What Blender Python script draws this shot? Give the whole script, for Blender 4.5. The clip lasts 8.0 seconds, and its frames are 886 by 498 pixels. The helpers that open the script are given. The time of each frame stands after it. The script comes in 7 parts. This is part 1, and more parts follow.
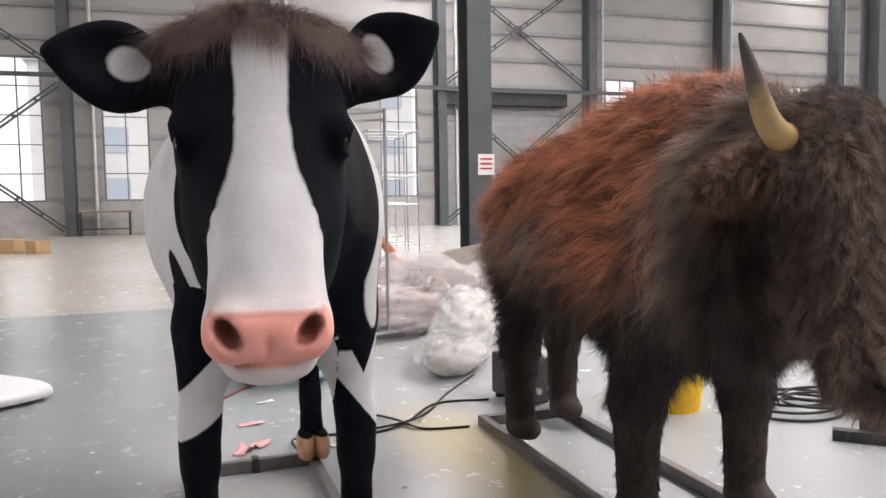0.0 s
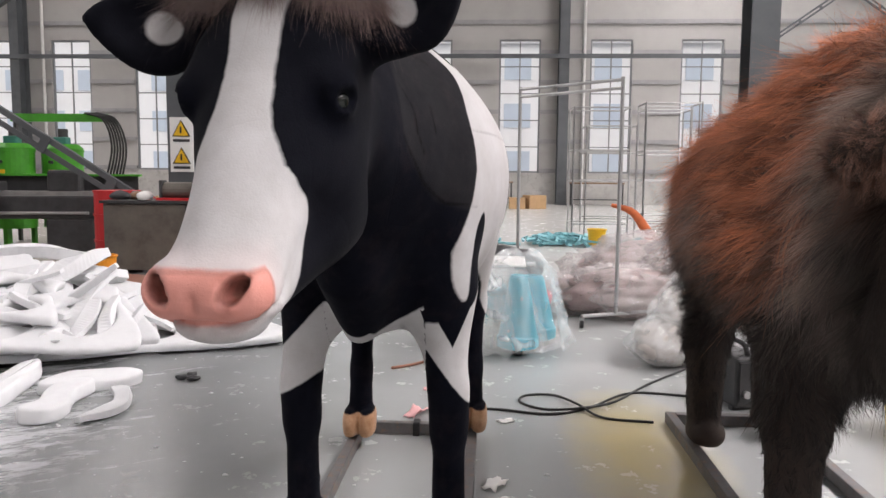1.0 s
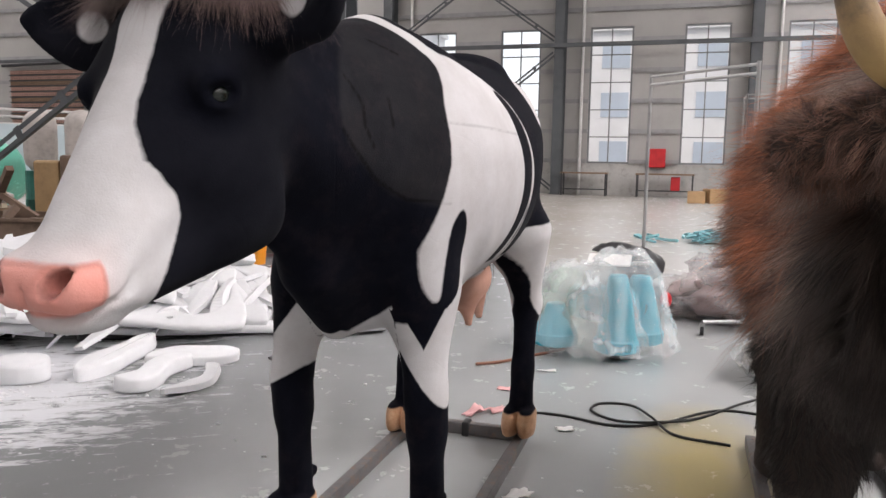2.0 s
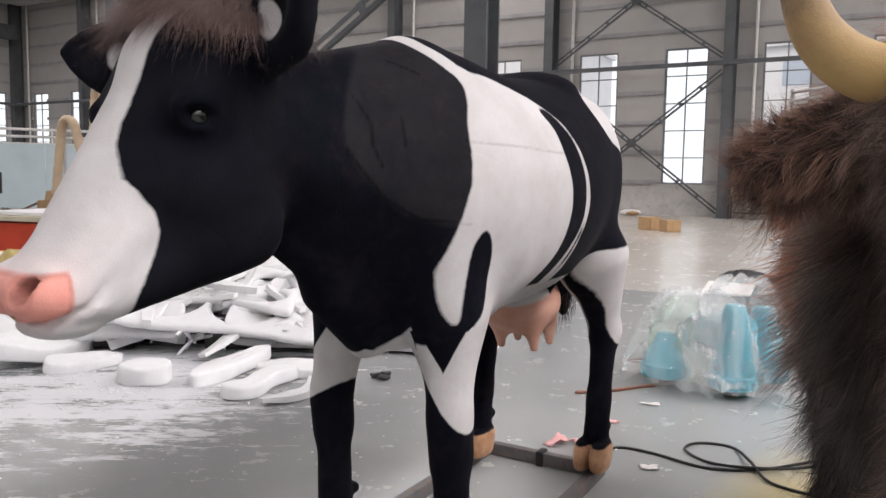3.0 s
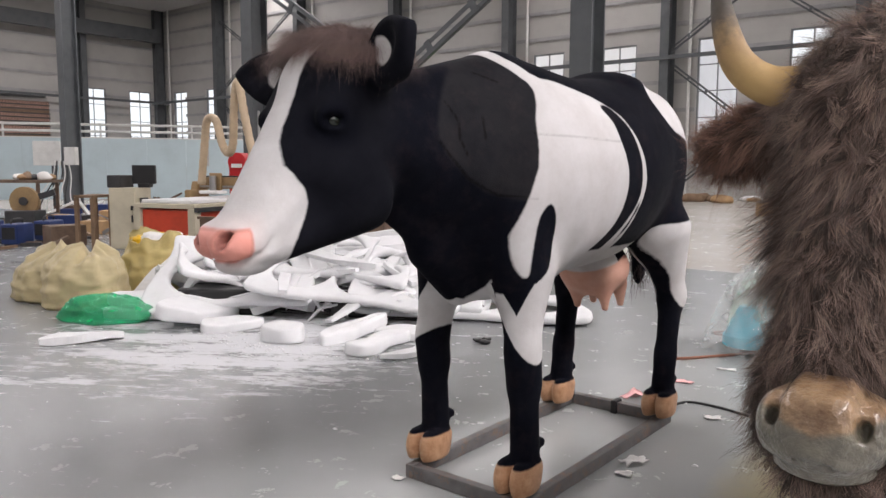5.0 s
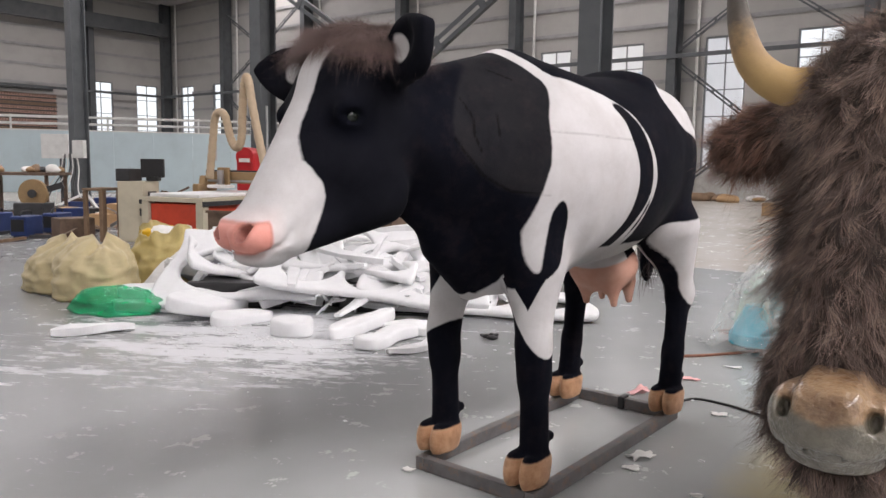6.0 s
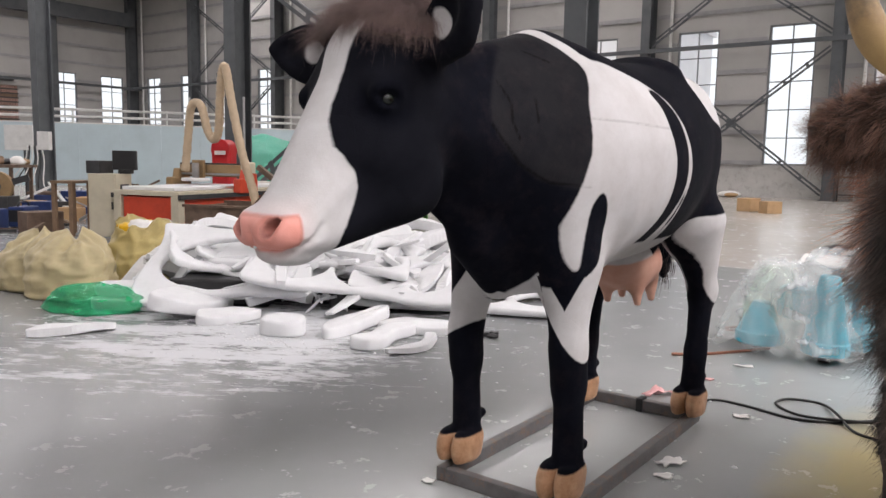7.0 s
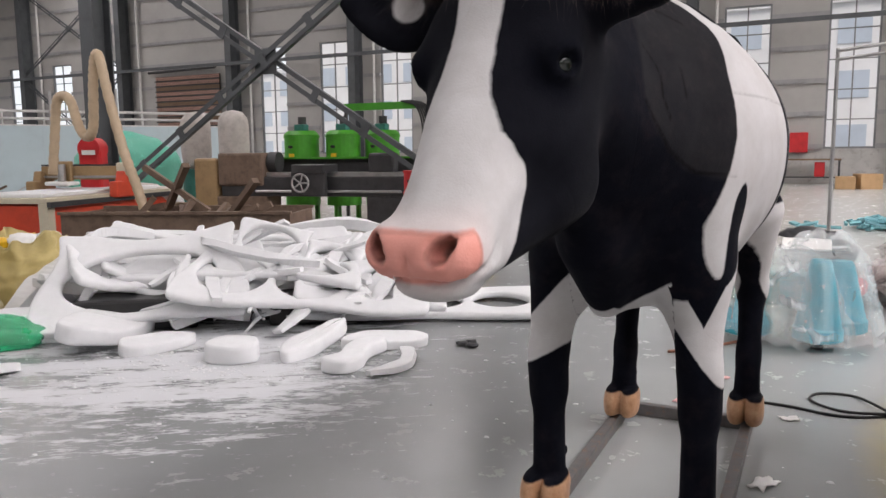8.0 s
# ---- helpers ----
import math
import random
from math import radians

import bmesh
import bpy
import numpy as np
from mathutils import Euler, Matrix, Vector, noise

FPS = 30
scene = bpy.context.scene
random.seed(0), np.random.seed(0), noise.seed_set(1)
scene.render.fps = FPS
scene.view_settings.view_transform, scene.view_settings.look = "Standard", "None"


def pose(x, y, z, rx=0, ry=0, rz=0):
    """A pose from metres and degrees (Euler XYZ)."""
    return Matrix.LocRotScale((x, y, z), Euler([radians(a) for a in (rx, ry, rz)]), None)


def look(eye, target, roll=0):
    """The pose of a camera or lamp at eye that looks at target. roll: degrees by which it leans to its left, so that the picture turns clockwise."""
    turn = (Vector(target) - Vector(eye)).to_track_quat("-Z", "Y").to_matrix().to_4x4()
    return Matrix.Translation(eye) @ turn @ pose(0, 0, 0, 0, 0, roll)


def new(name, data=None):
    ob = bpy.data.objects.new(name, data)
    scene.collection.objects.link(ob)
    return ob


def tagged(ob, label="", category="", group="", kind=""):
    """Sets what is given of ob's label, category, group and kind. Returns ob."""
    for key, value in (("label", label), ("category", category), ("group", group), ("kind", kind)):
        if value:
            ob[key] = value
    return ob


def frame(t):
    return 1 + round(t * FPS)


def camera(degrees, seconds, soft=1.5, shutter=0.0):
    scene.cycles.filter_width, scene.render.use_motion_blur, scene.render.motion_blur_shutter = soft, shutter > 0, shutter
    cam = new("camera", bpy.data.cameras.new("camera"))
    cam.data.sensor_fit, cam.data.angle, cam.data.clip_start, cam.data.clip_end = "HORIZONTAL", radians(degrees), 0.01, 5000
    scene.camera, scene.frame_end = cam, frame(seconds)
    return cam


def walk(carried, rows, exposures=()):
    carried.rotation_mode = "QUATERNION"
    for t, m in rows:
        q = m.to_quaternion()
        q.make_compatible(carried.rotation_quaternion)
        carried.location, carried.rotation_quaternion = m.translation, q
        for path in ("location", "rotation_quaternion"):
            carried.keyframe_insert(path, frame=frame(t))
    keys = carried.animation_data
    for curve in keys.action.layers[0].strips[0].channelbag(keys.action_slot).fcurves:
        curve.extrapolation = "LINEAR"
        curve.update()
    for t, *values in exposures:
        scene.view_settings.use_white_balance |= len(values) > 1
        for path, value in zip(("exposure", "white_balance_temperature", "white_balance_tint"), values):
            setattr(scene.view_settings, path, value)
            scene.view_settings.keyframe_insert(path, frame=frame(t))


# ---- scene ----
cam = camera(60.3, 8.0)
METRES, EYE, TILT, LEAN, TURN = 3.34, 1.15, 0.0, 0.0, -19.0
ROWS = [
    (0.0, 0.0, 0.0, 0.0, -0.06, -4.02, 0.85),
    (0.5, 0.0789, 0.0335, -0.0032, 13.0, -4.39, 0.47),
    (0.75, 0.1174, 0.0515, -0.0056, 17.99, -4.87, -0.01),
    (1.0, 0.1549, 0.0718, -0.0068, 22.56, -5.78, -0.49),
    (1.2, 0.1839, 0.0906, -0.0065, 26.07, -6.34, -0.75),
    (2.3, 0.3134, 0.2097, -0.0002, 40.57, -6.33, -0.84),
    (2.5, 0.3287, 0.2289, 0.0001, 43.51, -6.04, -0.83),
    (3.0, 0.3573, 0.2597, -0.0019, 49.08, -5.18, -0.93),
    (3.5, 0.3879, 0.2644, -0.0016, 52.92, -5.01, -0.75),
    (3.75, 0.4134, 0.2549, -0.0019, 54.31, -5.43, -0.59),
    (4.0, 0.4404, 0.2371, -0.0035, 55.38, -5.5, -0.44),
    (4.5, 0.4769, 0.2057, -0.0088, 56.75, -5.85, -0.24),
    (5.0, 0.5066, 0.1845, -0.0053, 57.74, -6.09, -0.22),
    (6.5, 0.5112, 0.1709, -0.0081, 57.86, -6.46, -1.15),
    (7.0, 0.4333, 0.1543, -0.0121, 55.8, -6.69, -1.04),
    (7.5, 0.3194, 0.1317, -0.0165, 52.24, -6.93, -0.66),
    (7.7, 0.2696, 0.1197, -0.0162, 50.17, -6.92, -0.26),
    (8.0, 0.1909, 0.0989, -0.0151, 45.06, -7.18, 0.55),
]
walk(cam, [(t, pose(0, 0, EYE, TILT, LEAN, TURN) @ pose(METRES * x, METRES * y, METRES * z, 90 + pitch, roll, yaw)) for t, x, y, z, yaw, pitch, roll in ROWS],
     exposures=[(0.0, 0.17), (0.5, 0.07), (1.0, 0.03), (2.5, 0.0), (4.5, 0.0), (6.5, 0.0), (7.0, -0.05), (7.5, -0.15), (8.0, -0.15)])

# ---- light: overcast daylight through windows, and fill lamps added under the roof ----
world = bpy.data.worlds.new("world")
scene.world = world
world.use_nodes = True
_n = world.node_tree.nodes
_sky = _n.new("ShaderNodeTexSky")
_sky.sky_type, _sky.sun_disc = "NISHITA", False
_sky.sun_elevation, _sky.sun_rotation = radians(50), radians(150)
_sky.air_density, _sky.dust_density = 1.0, 6.0
_n["Background"].inputs["Strength"].default_value = 0.12
world.node_tree.links.new(_sky.outputs["Color"], _n["Background"].inputs["Color"])
_sun = new("sun", bpy.data.lights.new("sun", "SUN"))
_sun.data.energy, _sun.data.angle, _sun.data.color = 0.8, radians(15), (1.0, 0.96, 0.9)
_sun.matrix_world = look((10, -18, 26), (0, 0, 0))


def area_lamp(name, x, y, z, sx, sy, watts, color, target):
    d = bpy.data.lights.new(name, "AREA")
    d.shape, d.size, d.size_y, d.energy, d.color = "RECTANGLE", sx, sy, watts, color
    ob = new(name, d)
    ob.matrix_world = look((x, y, z), target)
    return ob


ROOF_Z = 11.0
for _y in (-6.0, 3.0, 12.0, 21.0):  # fill lamps added under the unseen, closed roof
    for _x, _w in ((-32.0, 1150.0), (-12.0, 800.0), (9.0, 1750.0), (27.0, 1100.0)):
        area_lamp("roof_fill", _x, _y, ROOF_Z - 0.25, 1.8, 20.0, _w, (1.0, 0.935, 0.945), (_x, _y, 0)).rotation_mode = "XYZ"

# ---- materials ----
def nodes_of(name):
    m = bpy.data.materials.new(name)
    m.use_nodes = True
    nt = m.node_tree
    return m, nt, nt.nodes["Principled BSDF"]


def link(nt, a, b):
    nt.links.new(a, b)


def tex_coord(nt, scale=(1, 1, 1)):
    tc = nt.nodes.new("ShaderNodeTexCoord")
    mp = nt.nodes.new("ShaderNodeMapping")
    mp.inputs["Scale"].default_value = scale
    link(nt, tc.outputs["Object"], mp.inputs["Vector"])
    return mp.outputs["Vector"]


def noise_node(nt, vec, scale, detail=4.0, rough=0.6):
    n = nt.nodes.new("ShaderNodeTexNoise")
    n.inputs["Scale"].default_value, n.inputs["Detail"].default_value, n.inputs["Roughness"].default_value = scale, detail, rough
    if vec is not None:
        link(nt, vec, n.inputs["Vector"])
    return n.outputs["Fac"]


def ramp(nt, fac, stops):
    r = nt.nodes.new("ShaderNodeValToRGB")
    while len(r.color_ramp.elements) < len(stops):
        r.color_ramp.elements.new(0.5)
    for e, (p, c) in zip(r.color_ramp.elements, stops):
        e.position, e.color = p, (*c, 1.0) if len(c) == 3 else c
    link(nt, fac, r.inputs["Fac"])
    return r.outputs["Color"]


def mix(nt, fac, a, b, kind="MIX"):
    m = nt.nodes.new("ShaderNodeMix")
    m.data_type, m.blend_type = "RGBA", kind
    for sock, v in ((m.inputs[0], fac), (m.inputs[6], a), (m.inputs[7], b)):
        if hasattr(v, "is_output"):
            link(nt, v, sock)
        elif isinstance(v, (int, float)):
            sock.default_value = v
        else:
            sock.default_value = (*v, 1.0)
    return m.outputs[2]


def math_node(nt, op, a, b=0.0, c=0.0):
    m = nt.nodes.new("ShaderNodeMath")
    m.operation = op
    for sock, v in zip(m.inputs, (a, b, c)):
        if hasattr(v, "is_output"):
            link(nt, v, sock)
        else:
            sock.default_value = v
    return m.outputs[0]


def bump(nt, bsdf, height, strength, dist):
    b = nt.nodes.new("ShaderNodeBump")
    b.inputs["Strength"].default_value, b.inputs["Distance"].default_value = strength, dist
    link(nt, height, b.inputs["Height"])
    link(nt, b.outputs["Normal"], bsdf.inputs["Normal"])


def surface(name, color, rough=0.6, metal=0.0, vary=0.25, scale=6.0, grain=60.0, relief=0.15, dist=0.004, dirt=None, sheen=0.0, random=0.0):
    """A plain real-world surface: base colour with stains, grain and fine relief."""
    m, nt, b = nodes_of(name)
    v = tex_coord(nt)
    big = noise_node(nt, v, scale, 5, 0.65)
    small = noise_node(nt, v, grain, 3, 0.7)
    dark = tuple(c * (1 - vary) for c in color)
    lite = tuple(min(1.0, c * (1 + vary * 0.6)) for c in color)
    col = ramp(nt, big, [(0.3, dark), (0.5, color), (0.72, lite)])
    col = mix(nt, 0.35 * vary, col, ramp(nt, small, [(0.3, dark), (0.7, lite)]))
    if dirt:
        col = mix(nt, ramp(nt, noise_node(nt, v, scale * 2.3, 6, 0.75), [(0.52, (0, 0, 0)), (0.66, (1, 1, 1))]), col, dirt)
    if random:
        oi = nt.nodes.new("ShaderNodeObjectInfo")
        hsv = nt.nodes.new("ShaderNodeHueSaturation")
        link(nt, math_node(nt, "MULTIPLY_ADD", oi.outputs["Random"], random, 1 - random / 2), hsv.inputs["Value"])
        link(nt, col, hsv.inputs["Color"])
        col = hsv.outputs["Color"]
    link(nt, col, b.inputs["Base Color"])
    b.inputs["Metallic"].default_value = metal
    link(nt, math_node(nt, "MULTIPLY_ADD", small, 0.25, rough - 0.125), b.inputs["Roughness"])
    if sheen:
        b.inputs["Sheen Weight"].default_value = sheen
    bump(nt, b, mix(nt, 0.5, big, small), relief, dist)
    return m


M = {}
M["steel_dark"] = surface("column_paint", (0.075, 0.082, 0.088), 0.5, 0.0, 0.3, 2.0, 40)
M["panel"] = surface("wall_panel", (0.37, 0.36, 0.345), 0.42, 0.0, 0.12, 0.6, 30, 0.05)
M["girt"] = surface("girt_paint", (0.3, 0.3, 0.3), 0.5, 0.0, 0.2, 2.0, 40)
M["white_pipe"] = surface("white_pipe", (0.62, 0.62, 0.6), 0.45, 0.0, 0.15)
M["concrete"] = surface("plaster", (0.42, 0.41, 0.39), 0.8, 0.0, 0.2, 1.5, 50, 0.2, dirt=(0.3, 0.29, 0.27))
M["roof"] = surface("roof_sheet", (0.5, 0.5, 0.5), 0.5, 0.0, 0.1)
M["alu"] = surface("window_alu", (0.2, 0.21, 0.22), 0.45, 0.3, 0.15)
M["foam"] = surface("white_foam", (0.71, 0.715, 0.725), 0.75, 0.0, 0.06, 9.0, 160, 0.35, 0.004)
M["tube"] = surface("primer_tube", (0.13, 0.125, 0.125), 0.5, 0.2, 0.35, 9.0, 90, dirt=(0.2, 0.13, 0.09))
M["sack"] = surface("woven_sack", (0.5, 0.42, 0.24), 0.42, 0.0, 0.18, 5.0, 240, 0.6, 0.014)
M["sack_yellow"] = surface("yellowed_sack", (0.5, 0.4, 0.16), 0.42, 0.0, 0.22, 5.0, 240, 0.6, 0.014)
M["orange"] = surface("orange_paint", (0.55, 0.06, 0.025), 0.45, 0.0, 0.2, 5)
M["red"] = surface("red_paint", (0.5, 0.02, 0.025), 0.45, 0.0, 0.2, 5)
M["cream"] = surface("cream_paint", (0.55, 0.5, 0.38), 0.5, 0.0, 0.14, 2.5)
M["rust"] = surface("rusty_steel", (0.16, 0.11, 0.08), 0.7, 0.2, 0.45, 7, 70, 0.3)
M["machine"] = surface("machine_grey", (0.05, 0.05, 0.052), 0.5, 0.3, 0.4, 6, 60)
M["tan_machine"] = surface("tan_casting", (0.3, 0.2, 0.1), 0.6, 0.1, 0.4, 3, 60)
M["green"] = surface("green_paint", (0.06, 0.3, 0.02), 0.4, 0.0, 0.3, 6)
M["teal"] = surface("teal_paint", (0.03, 0.16, 0.13), 0.45, 0.0, 0.3, 6)
M["blue_panel"] = surface("blue_panel", (0.46, 0.56, 0.6), 0.4, 0.0, 0.08, 1.5)
M["hose"] = surface("hose_plastic", (0.52, 0.4, 0.27), 0.5, 0.0, 0.15, 10)
M["yellow"] = surface("yellow_plastic", (0.7, 0.42, 0.01), 0.4, 0.0, 0.15)
M["orange_pl"] = surface("orange_plastic", (0.7, 0.27, 0.02), 0.4, 0.0, 0.15)
M["wood"] = surface("raw_wood", (0.34, 0.22, 0.12), 0.75, 0.0, 0.3, 6, 70)
M["board"] = surface("old_board", (0.2, 0.13, 0.08), 0.75, 0.0, 0.35, 6, 70)
M["card"] = surface("cardboard", (0.42, 0.27, 0.14), 0.85, 0.0, 0.15)
M["black_pl"] = surface("black_plastic", (0.015, 0.015, 0.016), 0.45, 0.0, 0.3)
M["chrome"] = surface("zinc_tube", (0.45, 0.45, 0.45), 0.35, 0.85, 0.2)
M["paper"] = surface("paper_scrap", (0.75, 0.74, 0.72), 0.85, 0.0, 0.08)
M["pink_paper"] = surface("pink_scrap", (0.75, 0.42, 0.42), 0.8, 0.0, 0.12)
M["cable"] = surface("cable_rubber", (0.02, 0.02, 0.02), 0.55, 0.0, 0.3)
M["cable_red"] = surface("cable_brown", (0.25, 0.1, 0.06), 0.5, 0.0, 0.3)
M["blue_plastic"] = surface("blue_plastic", (0.02, 0.36, 0.48), 0.4, 0.0, 0.2)
M["blue_paint"] = surface("blue_paint", (0.016, 0.035, 0.13), 0.45, 0.0, 0.3)


def make_floor():
    m, nt, b = nodes_of("epoxy_floor")
    tc = nt.nodes.new("ShaderNodeTexCoord")
    obj = tc.outputs["Object"]
    sep = nt.nodes.new("ShaderNodeSeparateXYZ")
    link(nt, obj, sep.inputs[0])
    big = noise_node(nt, obj, 0.5, 5, 0.6)
    mid = noise_node(nt, obj, 5.0, 6, 0.7)
    fine = noise_node(nt, obj, 90.0, 3, 0.7)
    grey = ramp(nt, big, [(0.3, (0.19, 0.198, 0.2)), (0.7, (0.25, 0.26, 0.262))])
    beige = ramp(nt, big, [(0.3, (0.4, 0.37, 0.33)), (0.7, (0.5, 0.47, 0.43))])
    edge = math_node(nt, "GREATER_THAN", math_node(nt, "MULTIPLY_ADD", mid, 0.1, sep.outputs["Y"]), 8.55)
    col = mix(nt, edge, grey, beige)
    col = mix(nt, ramp(nt, mid, [(0.58, (0, 0, 0)), (0.8, (0.22, 0.22, 0.22))]), col, (0.16, 0.16, 0.16))
    # paler towards the east: the brighter light there is put into the floor colour
    lit_east = nt.nodes.new("ShaderNodeMapRange")
    lit_east.inputs["From Min"].default_value, lit_east.inputs["From Max"].default_value = -1.2, 0.9
    lit_east.inputs["To Max"].default_value = 0.6
    link(nt, math_node(nt, "MULTIPLY_ADD", big, 1.2, math_node(nt, "ADD", sep.outputs["X"], -0.6)), lit_east.inputs["Value"])
    col = mix(nt, lit_east.outputs[0], col, (0.5, 0.512, 0.505))
    # a pale yellow reflection painted into the floor colour between the figures
    yv = nt.nodes.new("ShaderNodeMapping")
    yv.inputs["Location"].default_value = (-1.2 / 0.42, -3.1 / 1.2, 0)
    yv.inputs["Scale"].default_value = (1 / 0.42, 1 / 1.2, 1)
    link(nt, obj, yv.inputs["Vector"])
    yl = nt.nodes.new("ShaderNodeVectorMath")
    yl.operation = "LENGTH"
    link(nt, yv.outputs["Vector"], yl.inputs[0])
    yr = ramp(nt, math_node(nt, "MULTIPLY_ADD", mid, 0.35, yl.outputs["Value"]), [(0.35, (0.9, 0.9, 0.9)), (1.3, (0, 0, 0))])
    col = mix(nt, yr, col, (0.66, 0.54, 0.24))
    # foam dust trodden into streaks around the heap
    mp = nt.nodes.new("ShaderNodeMapping")
    mp.vector_type = "TEXTURE"
    mp.inputs["Rotation"].default_value = (0, 0, radians(36))
    mp.inputs["Scale"].default_value = (2.2, 0.5, 1)
    link(nt, obj, mp.inputs["Vector"])
    mp2 = nt.nodes.new("ShaderNodeMapping")
    mp2.vector_type = "TEXTURE"
    mp2.inputs["Rotation"].default_value = (0, 0, radians(24))
    mp2.inputs["Scale"].default_value = (1.8, 0.55, 1)
    link(nt, obj, mp2.inputs["Vector"])
    st = math_node(nt, "MULTIPLY_ADD", noise_node(nt, mp2.outputs["Vector"], 9.0, 6, 0.7), 0.36, math_node(nt, "MULTIPLY", noise_node(nt, mp.outputs["Vector"], 2.4, 7, 0.75), 0.66))
    vd = nt.nodes.new("ShaderNodeVectorMath")
    vd.operation = "DISTANCE"
    vd.inputs[1].default_value = (-2.4, 3.1, 0)
    link(nt, obj, vd.inputs[0])
    near = nt.nodes.new("ShaderNodeMapRange")
    near.inputs["From Min"].default_value, near.inputs["From Max"].default_value = 0.4, 3.0
    near.inputs["To Min"].default_value, near.inputs["To Max"].default_value = 0.15, -0.195
    link(nt, vd.outputs["Value"], near.inputs["Value"])
    dust = math_node(nt, "ADD", math_node(nt, "MULTIPLY_ADD", noise_node(nt, mp.outputs["Vector"], 40.0, 5, 0.75), 0.26, math_node(nt, "ADD", st, -0.13)), near.outputs[0])
    dustm = ramp(nt, dust, [(0.575, (0, 0, 0)), (0.592, (0.5, 0.5, 0.5)), (0.63, (0.92, 0.92, 0.92))])
    col = mix(nt, dustm, col, (0.6, 0.61, 0.63))
    fleck = ramp(nt, noise_node(nt, mp2.outputs["Vector"], 19.0, 6, 0.75), [(0.64, (0, 0, 0)), (0.67, (0.75, 0.75, 0.75))])
    west = nt.nodes.new("ShaderNodeMapRange")
    west.inputs["From Min"].default_value, west.inputs["From Max"].default_value = 0.5, -1.2
    link(nt, sep.outputs["X"], west.inputs["Value"])
    close = nt.nodes.new("ShaderNodeMapRange")
    close.inputs["From Min"].default_value, close.inputs["From Max"].default_value = 6.0, 4.0
    link(nt, sep.outputs["Y"], close.inputs["Value"])
    fleck = math_node(nt, "MULTIPLY", math_node(nt, "MULTIPLY", fleck, west.outputs[0]), close.outputs[0])
    col = mix(nt, fleck, col, (0.6, 0.61, 0.63))
    link(nt, col, b.inputs["Base Color"])
    link(nt, mix(nt, dustm, math_node(nt, "MULTIPLY_ADD", mid, 0.2, 0.15), (0.8, 0.8, 0.8)), b.inputs["Roughness"])
    bump(nt, b, mix(nt, 0.3, fine, mid), 0.06, 0.004)
    return m


M["floor"] = make_floor()


# ---- mesh tools ----
def part(name, bm, material, parent=None, label="", smooth=False):
    me = bpy.data.meshes.new(name)
    bm.to_mesh(me)
    bm.free()
    if material is not None:
        me.materials.append(M[material] if isinstance(material, str) else material)
    if smooth:
        me.polygons.foreach_set("use_smooth", [True] * len(me.polygons))
    ob = new(name, me)
    if parent is not None:
        ob.parent = parent
    if label:
        ob["label"] = label
    return ob


def holder(name, at=(0, 0, 0), rz=0.0, label="", category="", group="", kind=""):
    ob = new(name)
    ob.empty_display_size = 0.1
    ob.matrix_world = pose(*at, 0, 0, rz)
    return tagged(ob, label, category, group, kind)


def add_box(bm, c, s, rot=None, bev=0.0):
    g = bmesh.ops.create_cube(bm, size=1.0)["verts"]
    mtx = Matrix.Translation(c) @ (rot.to_4x4() if rot is not None else Matrix.Identity(4)) @ Matrix.Diagonal((*s, 1))
    bmesh.ops.transform(bm, matrix=mtx, verts=g)
    if bev:
        ed = list({e for v in g for e in v.link_edges})
        bmesh.ops.bevel(bm, geom=ed, offset=bev, segments=2, profile=0.5, affect="EDGES")
    return bm


def box(c, s, rot=None, bev=0.0):
    return add_box(bmesh.new(), c, s, rot, bev)


def add_rod(bm, a, b, r0, r1=None, n=10, caps=True):
    a, b = Vector(a), Vector(b)
    d = b - a
    g = bmesh.ops.create_cone(bm, cap_ends=caps, segments=n, radius1=r0, radius2=r0 if r1 is None else r1, depth=d.length)["verts"]
    bmesh.ops.transform(bm, matrix=Matrix.Translation((a + b) / 2) @ d.to_track_quat("Z", "Y").to_matrix().to_4x4(), verts=g)
    return bm


def rod(a, b, r0, r1=None, n=10):
    return add_rod(bmesh.new(), a, b, r0, r1, n)


def add_beam(bm, a, b, w, h, up=(0, 0, 1)):
    """A square bar from a to b, w across and h along up."""
    a, b = Vector(a), Vector(b)
    d = (b - a).normalized()
    side = d.cross(Vector(up)).normalized()
    u = side.cross(d)
    rot = Matrix((side, d, u)).transposed()
    return add_box(bm, (a + b) / 2, (w, (b - a).length, h), rot)


def beam(a, b, w, h, up=(0, 0, 1)):
    return add_beam(bmesh.new(), a, b, w, h, up)


def add_tube(bm, pts, r, n=8, closed=False, radii=None):
    """A round tube along a smooth line of points."""
    P = [Vector(p) for p in pts]
    rings, last = [], None
    for i, p in enumerate(P):
        q0, q1 = P[max(i - 1, 0)], P[min(i + 1, len(P) - 1)]
        d = (q1 - q0).normalized()
        ref = last if last is not None else (Vector((0, 0, 1)) if abs(d.z) < 0.9 else Vector((1, 0, 0)))
        s = (ref - d * ref.dot(d)).normalized()
        last = s
        t = d.cross(s)
        rr = radii[i] if radii else r
        rings.append([bm.verts.new(p + (s * math.cos(k * 2 * math.pi / n) + t * math.sin(k * 2 * math.pi / n)) * rr) for k in range(n)])
    for A, B in zip(rings, rings[1:]):
        for k in range(n):
            bm.faces.new((A[k], A[(k + 1) % n], B[(k + 1) % n], B[k]))
    bm.faces.new(rings[0][::-1])
    bm.faces.new(rings[-1])
    return bm


